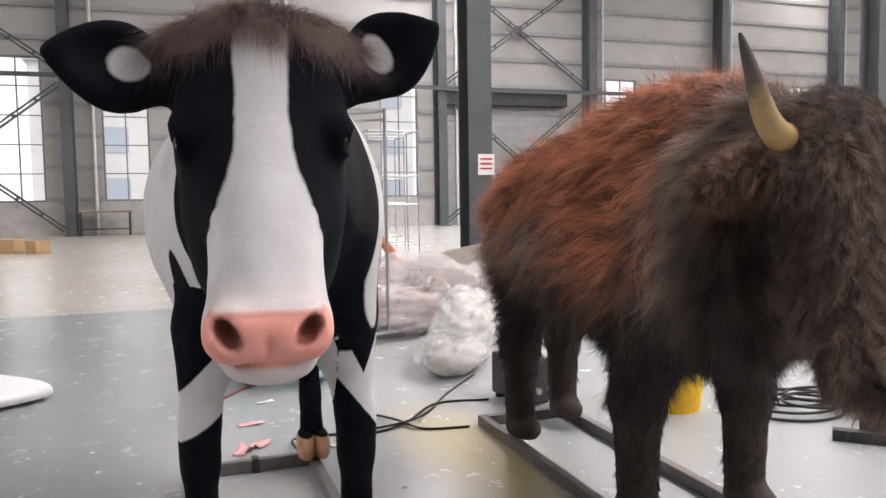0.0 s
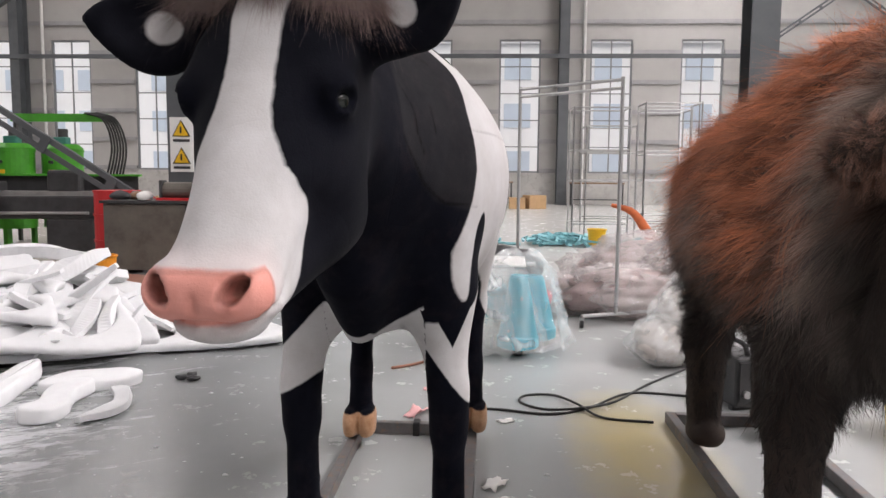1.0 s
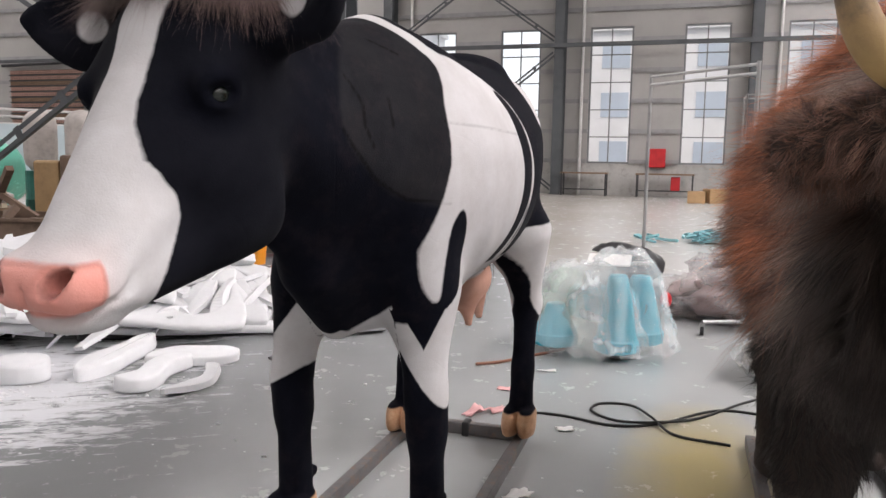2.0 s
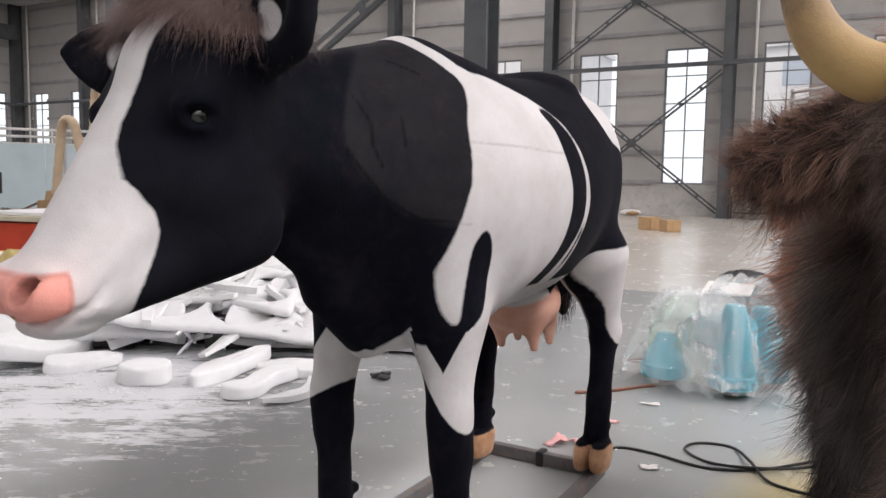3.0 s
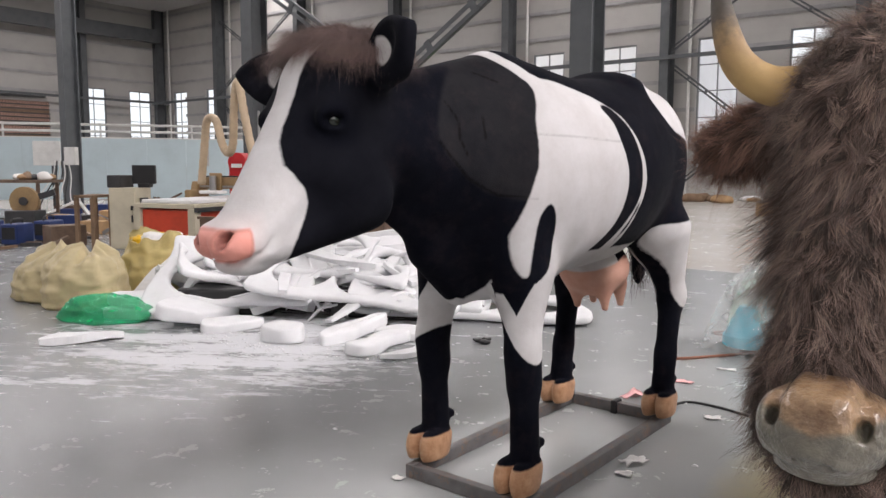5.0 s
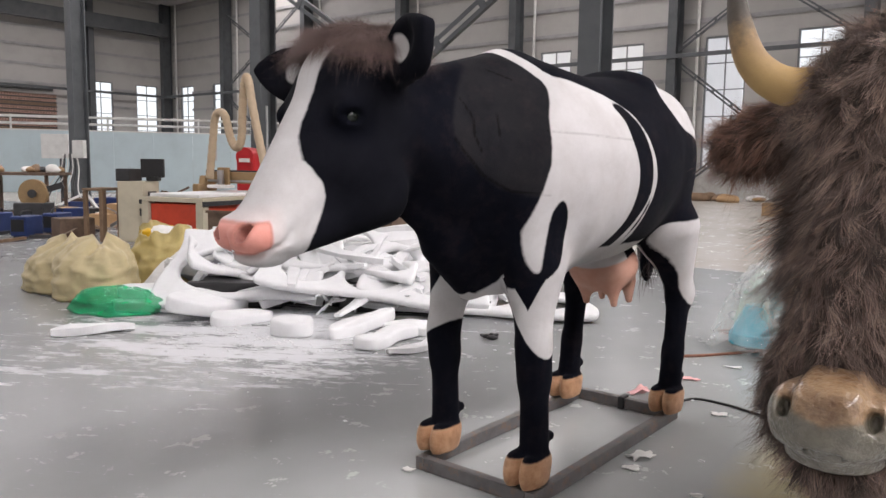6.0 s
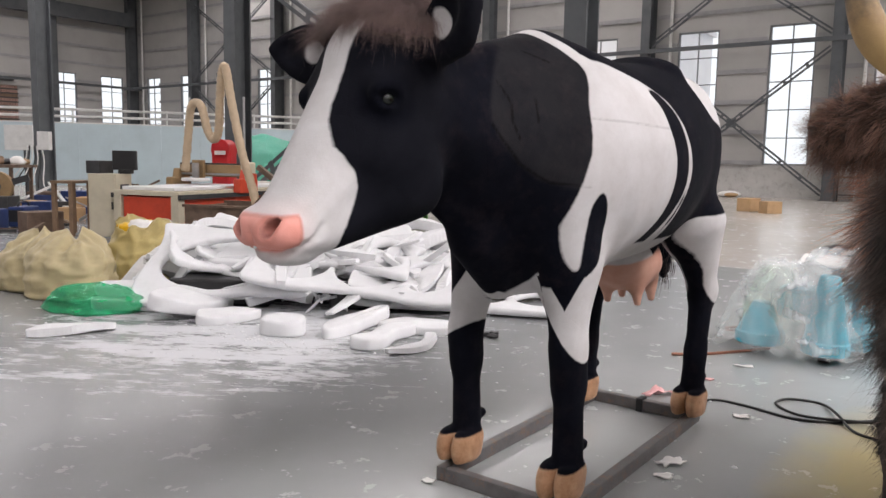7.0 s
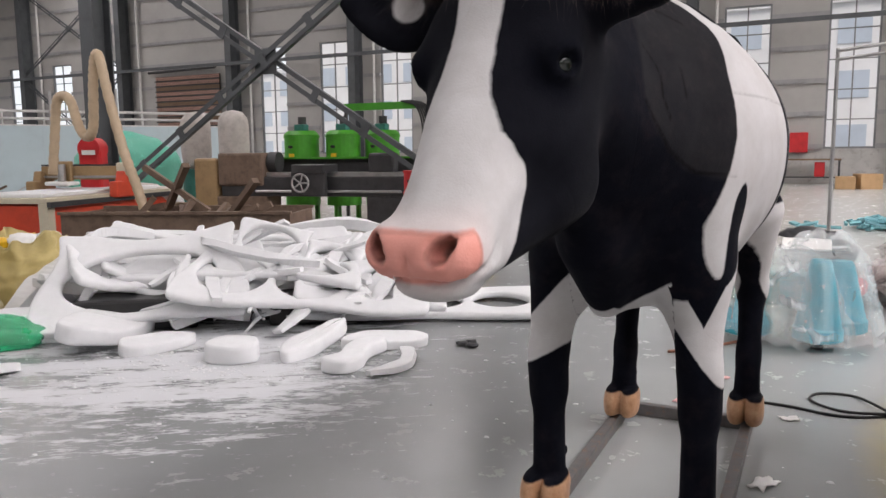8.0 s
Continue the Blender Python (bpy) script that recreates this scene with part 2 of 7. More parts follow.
def spline(ctrl, steps=8):
    """Catmull-Rom through the control points."""
    C = [Vector(c) for c in ctrl]
    C = [C[0] * 2 - C[1]] + C + [C[-1] * 2 - C[-2]]
    out = []
    for i in range(1, len(C) - 2):
        for k in range(steps):
            t = k / steps
            p0, p1, p2, p3 = C[i - 1 : i + 3]
            out.append(0.5 * ((2 * p1) + (p2 - p0) * t + (2 * p0 - 5 * p1 + 4 * p2 - p3) * t * t + (3 * p1 - p0 - 3 * p2 + p3) * t ** 3))
    out.append(C[-2])
    return out


def tube(ctrl, r, n=8, steps=8):
    return add_tube(bmesh.new(), spline(ctrl, steps), r, n)


# ---- solid shapes from distance fields ----
def d_ell(P, c, r, R=None):
    q = P - np.array(c, np.float32)
    if R is not None:
        q = q @ np.array(R, np.float32)
    r = np.array(r, np.float32)
    k0 = np.linalg.norm(q / r, axis=-1)
    k1 = np.linalg.norm(q / (r * r), axis=-1) + 1e-6
    return k0 * (k0 - 1) / k1


def d_cap(P, a, b, ra, rb):
    a, b = np.array(a, np.float32), np.array(b, np.float32)
    ab = b - a
    h = np.clip(((P - a) @ ab) / (ab @ ab), 0, 1)
    return np.linalg.norm(P - a - h[..., None] * ab, axis=-1) - (ra + (rb - ra) * h)


def smin(a, b, k):
    h = np.clip(0.5 + 0.5 * (b - a) / k, 0, 1)
    return b + (a - b) * h - k * h * (1 - h)


def smax(a, b, k):
    return -smin(-a, -b, k)


def relax(V, Q, rounds=3):
    """Evens out the faceting of a net without shrinking it."""
    V = V.astype(np.float64)
    a = np.concatenate([Q[:, k] for k in range(4)])
    b = np.concatenate([Q[:, (k + 1) % 4] for k in range(4)])
    i, j = np.concatenate([a, b]), np.concatenate([b, a])
    cnt = np.maximum(np.bincount(i, minlength=len(V)), 1)[:, None]
    for k in range(rounds):
        for w in (0.55, -0.57):
            mean = np.stack([np.bincount(i, V[j, c], minlength=len(V)) for c in range(3)], 1) / cnt
            V = V + (mean - V) * w
    return V


def nets(f, lo, hi, h):
    """Surface nets: vertices and quads of the surface f = 0."""
    ax = [np.arange(l, u + h, h, dtype=np.float32) for l, u in zip(lo, hi)]
    n = [len(a) for a in ax]
    V = np.empty(n, np.float32)
    for i in range(0, n[0], 16):
        G = np.stack(np.meshgrid(ax[0][i : i + 16], ax[1], ax[2], indexing="ij"), -1)
        V[i : i + 16] = f(G)
    acc = np.zeros((*[k - 1 for k in n], 3), np.float32)
    cnt = np.zeros([k - 1 for k in n], np.int16)

    def cut(v, o):
        return v[o[0] : n[0] - 1 + o[0], o[1] : n[1] - 1 + o[1], o[2] : n[2] - 1 + o[2]]

    for axis in range(3):
        u, w = [k for k in range(3) if k != axis]
        for du in (0, 1):
            for dw in (0, 1):
                o = [0, 0, 0]
                o[u], o[w] = du, dw
                e = list(o)
                e[axis] = 1
                va, vb = cut(V, o), cut(V, e)
                m = (va < 0) != (vb < 0)
                t = va[m] / (va[m] - vb[m])
                pt = np.zeros((len(t), 3), np.float32)
                pt[:, axis], pt[:, u], pt[:, w] = t, du, dw
                acc[m] += pt
                cnt[m] += 1
    cells = np.argwhere(cnt > 0)
    sel = cnt > 0
    idx = np.full(cnt.shape, -1, np.int64)
    idx[sel] = np.arange(len(cells))
    verts = (cells + acc[sel] / cnt[sel][:, None]) * h + np.array(lo, np.float32)
    quads = []
    for axis in range(3):
        u, w = [(1, 2), (2, 0), (0, 1)][axis]
        s0 = [slice(1, k - 1) for k in n]
        s0[axis] = slice(0, n[axis] - 1)
        s1 = list(s0)
        s1[axis] = slice(1, n[axis])
        a, b = V[tuple(s0)] < 0, V[tuple(s1)] < 0
        for m, flip in ((a & ~b, False), (~a & b, True)):
            c = np.argwhere(m)
            c[:, u] += 1
            c[:, w] += 1
            q = []
            for du, dw in ((1, 1), (0, 1), (0, 0), (1, 0)):
                e = c.copy()
                e[:, u] -= du
                e[:, w] -= dw
                q.append(idx[e[:, 0], e[:, 1], e[:, 2]])
            q = np.stack(q, 1)
            quads.append(q[:, ::-1] if flip else q)
    return verts.astype(np.float64), np.concatenate(quads)


def mesh_from(name, verts, faces, mats=(), smooth=True, slots=None):
    """A mesh of vertices and a list of face arrays (triangles or quads)."""
    me = bpy.data.meshes.new(name)
    me.vertices.add(len(verts))
    me.vertices.foreach_set("co", np.asarray(verts, np.float32).ravel())
    sizes = np.concatenate([np.full(len(F), F.shape[1], np.int32) for F in faces])
    loops = np.concatenate([np.asarray(F, np.int32).ravel() for F in faces])
    me.loops.add(len(loops))
    me.loops.foreach_set("vertex_index", loops)
    me.polygons.add(len(sizes))
    me.polygons.foreach_set("loop_start", (np.cumsum(sizes) - sizes).astype(np.int32))
    if smooth:
        me.polygons.foreach_set("use_smooth", np.ones(len(sizes), bool))
    if slots is not None:
        me.polygons.foreach_set("material_index", np.concatenate([np.full(len(F), k, np.int32) for F, k in zip(faces, slots)]))
    for m in mats:
        me.materials.append(M[m] if isinstance(m, str) else m)
    me.update(calc_edges=True)
    return me


def set_attr(me, name, values):
    at = me.attributes.new(name, "FLOAT", "POINT")
    at.data.foreach_set("value", np.asarray(values, np.float32))


def lump(bm, c, r, seed, rough=0.15, freq=3.0, sub=3, rot=None, flat=None):
    """A rounded uneven lump."""
    g = bmesh.ops.create_icosphere(bm, subdivisions=sub, radius=1.0)["verts"]
    off = Vector((seed * 3.7, seed * 1.3, seed * 2.1))
    for v in g:
        d = v.co.copy()
        k = 1 + rough * noise.fractal(d * freq * 0.5 + off, 1.0, 2.0, 4)
        p = Vector((d.x * r[0], d.y * r[1], d.z * r[2])) * k
        if flat is not None:
            p.z = max(p.z, flat)
        v.co = (rot @ p if rot is not None else p) + Vector(c)
    return bm


# ---- the hall ----
WALL_Y, EAST_X, WEST_X, SOUTH_Y = 28.0, 34.0, -44.0, -16.0
SILL, HEAD, WIN_W, BAY = 1.12, 5.85, 1.48, 6.4
COL_X = [-43.75, -37.3, -30.1, -23.26, -16.75] + [-3.33 + BAY * k for k in range(-1, 6)]
DOOR_BAY = (9.6, 14.6)
NORTH_WINDOWS = [c + o for c in COL_X[4:] for o in (0.98, 4.15) if c + o + WIN_W < EAST_X - 0.5]
NORTH_WINDOWS = [x for x in NORTH_WINDOWS if not (DOOR_BAY[0] - 1.5 < x < DOOR_BAY[1])]
NORTH_WINDOWS = [-42.85, -39.3, -35.85, -32.2, -22.05, -18.8] + NORTH_WINDOWS  # the western bays are wider
WEST_WINDOWS = [25.62 - k * 3.0 - (4.0 if k > 1 else 0) for k in range(12)]

floor = part("floor", box(((EAST_X + WEST_X) / 2, (WALL_Y + SOUTH_Y) / 2, -0.1), (EAST_X - WEST_X + 1, WALL_Y - SOUTH_Y + 1, 0.2)), "floor")
tagged(floor, "worn grey and beige epoxy floor dusted with foam crumbs", "floor", kind="structure")


def wall_with_windows(name, lefts, length0, length1, place, label):
    """A wall along its own x axis at y = 0..0.2; place maps it into the hall."""
    wall = holder(name, label=label, category="wall", kind="structure")
    wall.matrix_world = place
    bm = box(((length0 + length1) / 2, 0.12, SILL / 2), (length1 - length0, 0.24, SILL))
    part("dado", bm, "concrete", wall, "bare plastered masonry base of the wall")
    bm = box(((length0 + length1) / 2, 0.1, (HEAD + ROOF_Z) / 2), (length1 - length0, 0.2, ROOF_Z - HEAD))
    edges = [length0] + [e for x in sorted(lefts) for e in (x, x + WIN_W)] + [length1]
    for a, b in zip(edges[0::2], edges[1::2]):
        add_box(bm, ((a + b) / 2, 0.1, (SILL + HEAD) / 2), (b - a, 0.2, HEAD - SILL))
    part("cladding", bm, "panel", wall, "pale grey sheet metal cladding")
    for z in [SILL + 0.1 + 1.05 * k for k in range(10)]:
        bm = bmesh.new()
        for a, b in zip(edges[0::2], edges[1::2]) if z < HEAD else [(length0, length1)]:
            add_box(bm, ((a + b) / 2, -0.05, z), (b - a, 0.1, 0.1))
            add_box(bm, ((a + b) / 2, -0.09, z - 0.07), (b - a, 0.02, 0.06))
        part("girt", bm, "girt", wall)
    return wall


def window_unit(k, x, place):
    win = holder("window_%d" % k, label="tall factory window with thin dark metal bars and bright daylight", category="window", group="tall hall windows", kind="structure")
    win.matrix_world = place @ pose(x, 0, 0)
    bm = bmesh.new()
    for xx in (0.03, WIN_W - 0.03):
        add_box(bm, (xx, 0.08, (SILL + HEAD) / 2), (0.06, 0.08, HEAD - SILL))
    for z in (SILL + 0.03, HEAD - 0.03):
        add_box(bm, (WIN_W / 2, 0.08, z), (WIN_W - 0.12, 0.08, 0.06))
    sash = part("window_frame", bm, "alu", win)
    bm = box((WIN_W / 2, 0.08, (SILL + HEAD) / 2), (0.04, 0.05, HEAD - SILL - 0.12))
    part("mullion", bm, "alu", sash)
    for z in (2.05, 3.0, 3.95, 4.9):
        part("glazing_bar", box((WIN_W / 2, 0.085, z), (WIN_W - 0.12, 0.045, 0.035)), "alu", sash)
    return win


NORTH = pose(0, WALL_Y, 0)
WEST = pose(WEST_X, 0, 0, 0, 0, 90)
wall_with_windows("wall_north", NORTH_WINDOWS, WEST_X, EAST_X, NORTH, "pale grey ribbed metal wall with tall bright windows")
wall_with_windows("wall_west", WEST_WINDOWS, SOUTH_Y, WALL_Y, WEST, "pale grey ribbed metal end wall with tall windows")
_k = 1
for _x in NORTH_WINDOWS:
    window_unit(_k, _x, NORTH)
    _k += 1
for _x in WEST_WINDOWS:
    window_unit(_k, _x, WEST)
    _k += 1
tagged(part("wall_east", box((EAST_X + 0.1, (WALL_Y + SOUTH_Y) / 2, ROOF_Z / 2), (0.2, WALL_Y - SOUTH_Y, ROOF_Z)), "panel"), "plain pale grey metal wall", "wall", kind="structure")
tagged(part("wall_south", box(((EAST_X + WEST_X) / 2, SOUTH_Y - 0.1, ROOF_Z / 2), (EAST_X - WEST_X, 0.2, ROOF_Z)), "panel"), "plain pale grey metal wall", "wall", kind="structure")
tagged(part("ceiling", box(((EAST_X + WEST_X) / 2, (WALL_Y + SOUTH_Y) / 2, ROOF_Z + 0.1), (EAST_X - WEST_X + 0.4, WALL_Y - SOUTH_Y + 0.4, 0.2)), "roof"), "high metal sheet roof of the hall", "ceiling", kind="structure")


def h_column(x, y, flange, web, rz, label):
    col = holder("column", (x, y, 0), rz, label, "column", kind="structure")
    for s in (-1, 1):
        part("flange", box((0, s * web / 2, ROOF_Z / 2), (flange, 0.025, ROOF_Z)), "steel_dark", col)
    part("web", box((0, 0, ROOF_Z / 2), (0.02, web - 0.025, ROOF_Z)), "steel_dark", col)
    part("base_plate", box((0, 0, 0.015), (flange + 0.12, web + 0.12, 0.03)), "steel_dark", col)
    return col


for _x in COL_X:
    h_column(_x, WALL_Y - 0.42, 0.34, 0.6, 0, "dark grey steel wall column of the hall")
for _y in (-10, -3.5, 3.0, 9.5, 16.0, 22.5):
    h_column(WEST_X + 0.42, _y, 0.34, 0.6, 90, "dark grey steel wall column of the hall")
INNER_X, INNER_Y = [17.0, 10.3, 3.6, -3.1, -10.0, -17.3], 9.13
for _x in INNER_X:
    h_column(_x, INNER_Y, 0.31, 0.34, 0, "dark grey steel H column standing inside the hall")
for _x in COL_X:
    tagged(part("downpipe", rod((_x + 0.75, WALL_Y - 0.16, 0), (_x + 0.75, WALL_Y - 0.16, ROOF_Z), 0.055), "white_pipe"), "white plastic rainwater downpipe beside a column", "pipe", kind="structure")
tagged(part("wall_rail", beam((WEST_X, WALL_Y - 0.8, 5.15), (EAST_X, WALL_Y - 0.8, 5.15), 0.1, 0.14), "steel_dark"), "dark steel rail running along the columns", "rail", kind="structure")
tagged(part("wall_rail", beam((WEST_X + 0.8, SOUTH_Y, 5.15), (WEST_X + 0.8, WALL_Y, 5.15), 0.1, 0.14), "steel_dark"), "dark steel rail running along the columns", "rail", kind="structure")
tagged(part("crane_beam", beam((WEST_X + 1.2, SOUTH_Y, 9.2), (WEST_X + 1.2, WALL_Y - 1.0, 9.2), 0.4, 0.8), "steel_dark"), "deep dark steel crane beam below the roof", "beam", kind="structure")


def cross_brace(x0, x1, y, z0, z1, w, label):
    """Two crossing members, each of two steel angles held apart by battens."""
    br = holder("cross_brace", label=label, category="brace", kind="structure")
    for k, (za, zb) in enumerate(((z0, z1), (z1, z0))):
        a, b = Vector((x0, y + 0.05 * (2 * k - 1), za)), Vector((x1, y + 0.05 * (2 * k - 1), zb))
        d = (b - a).normalized()
        up = Vector((-d.z, 0, d.x))
        for q in (-1, 1):
            part("angle_leg", beam(a + up * q * w * 0.62, b + up * q * w * 0.62, 0.012, w * 0.62, up), "steel_dark", br)
            part("angle_leg", beam(a + up * q * w * 0.93 + Vector((0, 0.03, 0)), b + up * q * w * 0.93 + Vector((0, 0.03, 0)), 0.06, 0.012, up), "steel_dark", br)
        n = max(3, int((b - a).length / (8.5 * w)))
        turn = Matrix.Rotation(-math.atan2(d.z, d.x), 3, "Y")
        for i in range(1, n):
            part("batten", box(a + (b - a) * i / n + Vector((0, -0.014, 0)), (w * 1.1, 0.012, w * 2.1), turn), "steel_dark", br)
    part("gusset", box(((x0 + x1) / 2, y, (z0 + z1) / 2), (w * 3.6, 0.02, w * 3.4)), "steel_dark", br)
    return br


cross_brace(-9.83, -3.27, INNER_Y, 0.42, 4.45, 0.105, "heavy dark steel cross brace between two inner columns")
for _c in (-9.73, 9.47):
    cross_brace(_c + 0.2, _c + BAY - 0.2, WALL_Y - 0.55, 0.2, 4.9, 0.09, "slender steel cross brace against the wall")
    cross_brace(_c + 0.2, _c + BAY - 0.2, WALL_Y - 0.55, 5.4, 9.6, 0.09, "slender steel cross brace against the wall")
cross_brace(-37.1, -30.3, WALL_Y - 0.55, 0.2, 4.9, 0.09, "slender steel cross brace against the wall")
cross_brace(-37.1, -30.3, WALL_Y - 0.55, 5.4, 9.6, 0.09, "slender steel cross brace against the wall")


# ---- outside: overcast sky and a pale office block seen through the windows ----
def make_glow(name, color, strength):
    m, nt, b = nodes_of(name)
    e = nt.nodes.new("ShaderNodeEmission")
    e.inputs["Color"].default_value, e.inputs["Strength"].default_value = (*color, 1), strength
    link(nt, e.outputs[0], nt.nodes["Material Output"].inputs["Surface"])
    return m


M["overcast"] = make_glow("overcast_sky", (0.93, 0.96, 1.0), 1.15)
M["facade"] = surface("pale_facade", (0.78, 0.8, 0.84), 0.6, 0.0, 0.08, 0.3)
M["far_glass"] = surface("far_glass", (0.5, 0.58, 0.69), 0.3, 0.0, 0.1, 0.3)
tagged(part("backdrop", box((-10, 130, 20), (420, 0.5, 110)), "overcast"), "bright white overcast sky", "sky", kind="structure")
tagged(part("backdrop", box((-150, 20, 20), (0.5, 300, 110)), "overcast"), "bright white overcast sky", "sky", kind="structure")
tagged(part("ground", box((-30, 80, -0.35), (300, 103, 0.3)), "concrete"), "pale concrete yard outside", "ground", kind="structure")


def office_block(x, y, w, d, h, rz):
    ob = holder("office_block", (x, y, -0.2), rz, "pale grey office block with bluish window bands", "building")
    part("wall", box((0, 0, h / 2), (w, d, h)), "facade", ob)
    part("roof", box((0, 0, h + 0.2), (w + 0.6, d + 0.6, 0.4)), "facade", ob)
    for k in range(int(h / 3.4)):
        for i in range(int(w / 3.2)):
            part("window", box((-w / 2 + 1.8 + 3.2 * i, -d / 2 - 0.03, 2.0 + 3.4 * k), (1.9, 0.1, 1.7)), "far_glass", ob)


office_block(4, 62, 26, 12, 10.5, 0)
office_block(-34, 70, 22, 12, 13.5, 0)
office_block(-62, 78, 20, 12, 10.5, 0)


# ---- the cow figure ----
COW_X, HEAD_TURN, POLL = 0.26, radians(6), Vector((0.172, 1.654, 0))
_hd, _hs = (-math.sin(HEAD_TURN), -math.cos(HEAD_TURN)), (math.cos(HEAD_TURN), -math.sin(HEAD_TURN))


def head_pt(f, s, z):
    """A point of the head: f ahead of the poll, s to the animal's left, z height."""
    return (POLL.x + f * _hd[0] + s * _hs[0], POLL.y + f * _hd[1] + s * _hs[1], z)


def to_head(P):
    dx, dy = P[..., 0] - POLL.x, P[..., 1] - POLL.y
    return np.stack([dx * _hd[0] + dy * _hd[1], dx * _hs[0] + dy * _hs[1], P[..., 2]], -1)


# stations along the body: y, top, bottom, half width, middle x
COW_STATIONS = np.array([
    (1.60, 1.40, 1.08, 0.12, 0.14), (1.74, 1.42, 0.99, 0.145, 0.175), (1.88, 1.44, 0.87, 0.185, 0.225), (2.0, 1.475, 0.745, 0.225, 0.24),
    (2.12, 1.505, 0.665, 0.28, COW_X), (2.25, 1.515, 0.68, 0.33, COW_X), (2.42, 1.49, 0.735, 0.36, COW_X), (2.6, 1.475, 0.74, 0.37, COW_X),
    (2.8, 1.485, 0.75, 0.365, COW_X), (3.0, 1.52, 0.80, 0.335, COW_X), (3.2, 1.51, 0.87, 0.295, COW_X), (3.36, 1.46, 0.95, 0.245, COW_X), (3.48, 1.36, 1.04, 0.165, COW_X)])


def even_stations(st, width=0.05):
    """Softens the turns between stations."""
    y = np.linspace(st[0, 0], st[-1, 0], 240)
    step = y[1] - y[0]
    k = np.arange(-int(3 * width / step), int(3 * width / step) + 1)
    w = np.exp(-0.5 * (k * step / width) ** 2)
    w /= w.sum()
    cols = [y]
    for c in range(1, st.shape[1]):
        v = np.interp(y, st[:, 0], st[:, c])
        pad = len(k) // 2
        v = np.concatenate([2 * v[0] - v[pad:0:-1], v, 2 * v[-1] - v[-2:-pad - 2:-1]])
        cols.append(np.convolve(v, w, "valid"))
    return np.stack(cols, 1)


COW_STATIONS = even_stations(COW_STATIONS)
# knee, shank and hoof of each leg: x, y of the hoof, hind or fore
COW_LEGS = [(0.46, 2.13, False), (0.03, 2.18, False), (0.5, 3.2, True), (0.045, 3.1, True)]


def loft(P, st, power=2.3, keel=0.0):
    y = P[..., 1]
    top, bot, hw, xc = (np.interp(y, st[:, 0], st[:, k]).astype(np.float32) for k in (1, 2, 3, 4))
    zc, hz = (top + bot) / 2, (top - bot) / 2
    u, w = np.abs(P[..., 0] - xc) / hw, np.abs(P[..., 2] - zc) / hz
    u = u * (1 + 0.22 * np.clip((P[..., 2] - zc) / hz, 0, 1) ** 2)
    u = u * (1 + keel * np.clip((2.32 - y) / 0.2, 0, 1) * np.clip((zc - P[..., 2]) / hz, 0, 1) ** 2)
    d = ((u ** power + w ** power) ** (1 / power) - 1) * np.minimum(hw, hz)
    over = np.maximum(np.maximum(st[0, 0] - y, y - st[-1, 0]), 0)
    return np.where(over > 0, np.sqrt(np.maximum(d, 0) ** 2 + over ** 2) + np.minimum(d, 0) * 0 + over * 0.2, d)


def cow_head(P):
    S = to_head(P)
    S[..., 1] = np.abs(S[..., 1])
    d = d_ell(S, (0.07, 0, 1.355), (0.165, 0.15, 0.145))
    d = smin(d, d_cap(S, (0.14, 0.0, 1.30), (0.372, 0.0, 0.985), 0.113, 0.074), 0.05)
    d = smin(d, d_cap(S, (0.15, 0.1, 1.325), (0.18, 0.112, 1.29), 0.055, 0.05), 0.05)
    d = smin(d, d_ell(S, (0.1, 0.06, 1.14), (0.15, 0.1, 0.17)), 0.08)
    d = smin(d, d_cap(S, (0.02, 0.05, 1.03), (0.33, 0.03, 0.925), 0.085, 0.055), 0.06)
    d = smin(d, d_cap(S, (0.275, 0.045, 1.05), (0.375, 0.05, 0.965), 0.05, 0.046), 0.035)
    d = smin(d, d_ell(S, (0.405, 0.0, 0.936), (0.094, 0.092, 0.062)), 0.04)
    d = smin(d, d_ell(S, (0.445, 0.055, 0.94), (0.052, 0.046, 0.046)), 0.022)
    d = smin(d, d_ell(S, (0.385, 0.055, 0.928), (0.07, 0.044, 0.046)), 0.025)
    d = smin(d, d_ell(S, (0.388, 0.0, 0.878), (0.074, 0.076, 0.032)), 0.008)
    d = smax(d, -d_cap(S, (0.3, 0.112, 1.09), (0.41, 0.108, 0.995), 0.016, 0.01), 0.03)
    # eye socket with its lids
    d = smax(d, -d_ell(S, (0.2, 0.178, 1.256), (0.055, 0.036, 0.03)), 0.02)
    d = smin(d, smax(d_ell(S, (0.192, 0.139, 1.263), (0.055, 0.034, 0.043)), -d_ell(S, (0.207, 0.172, 1.254), (0.04, 0.034, 0.02)), 0.008), 0.012)
    # slanted nostrils, the groove of the lip and the line of the mouth
    d = smax(d, -nostril(S), 0.008)
    d = smax(d, -d_cap(S, (0.475, 0.0, 0.89), (0.42, 0.09, 0.898), 0.009, 0.008), 0.006)
    d = smax(d, -d_cap(S, (0.42, 0.09, 0.898), (0.37, 0.102, 0.928), 0.008, 0.008), 0.006)
    d = smax(d, -d_cap(S, (0.37, 0.102, 0.928), (0.356, 0.105, 0.952), 0.009, 0.012), 0.008)
    return smax(d, -d_ell(S, (0.5, 0.0, 0.92), (0.016, 0.005, 0.03)), 0.014)


def nostril(S):
    return d_ell(S, (0.487, 0.062, 0.946), (0.06, 0.0155, 0.03), Matrix.Rotation(radians(-38), 3, "X"))


EAR_C, EAR_TILT = (0.07, 0.268, 1.388), (radians(28), radians(9))


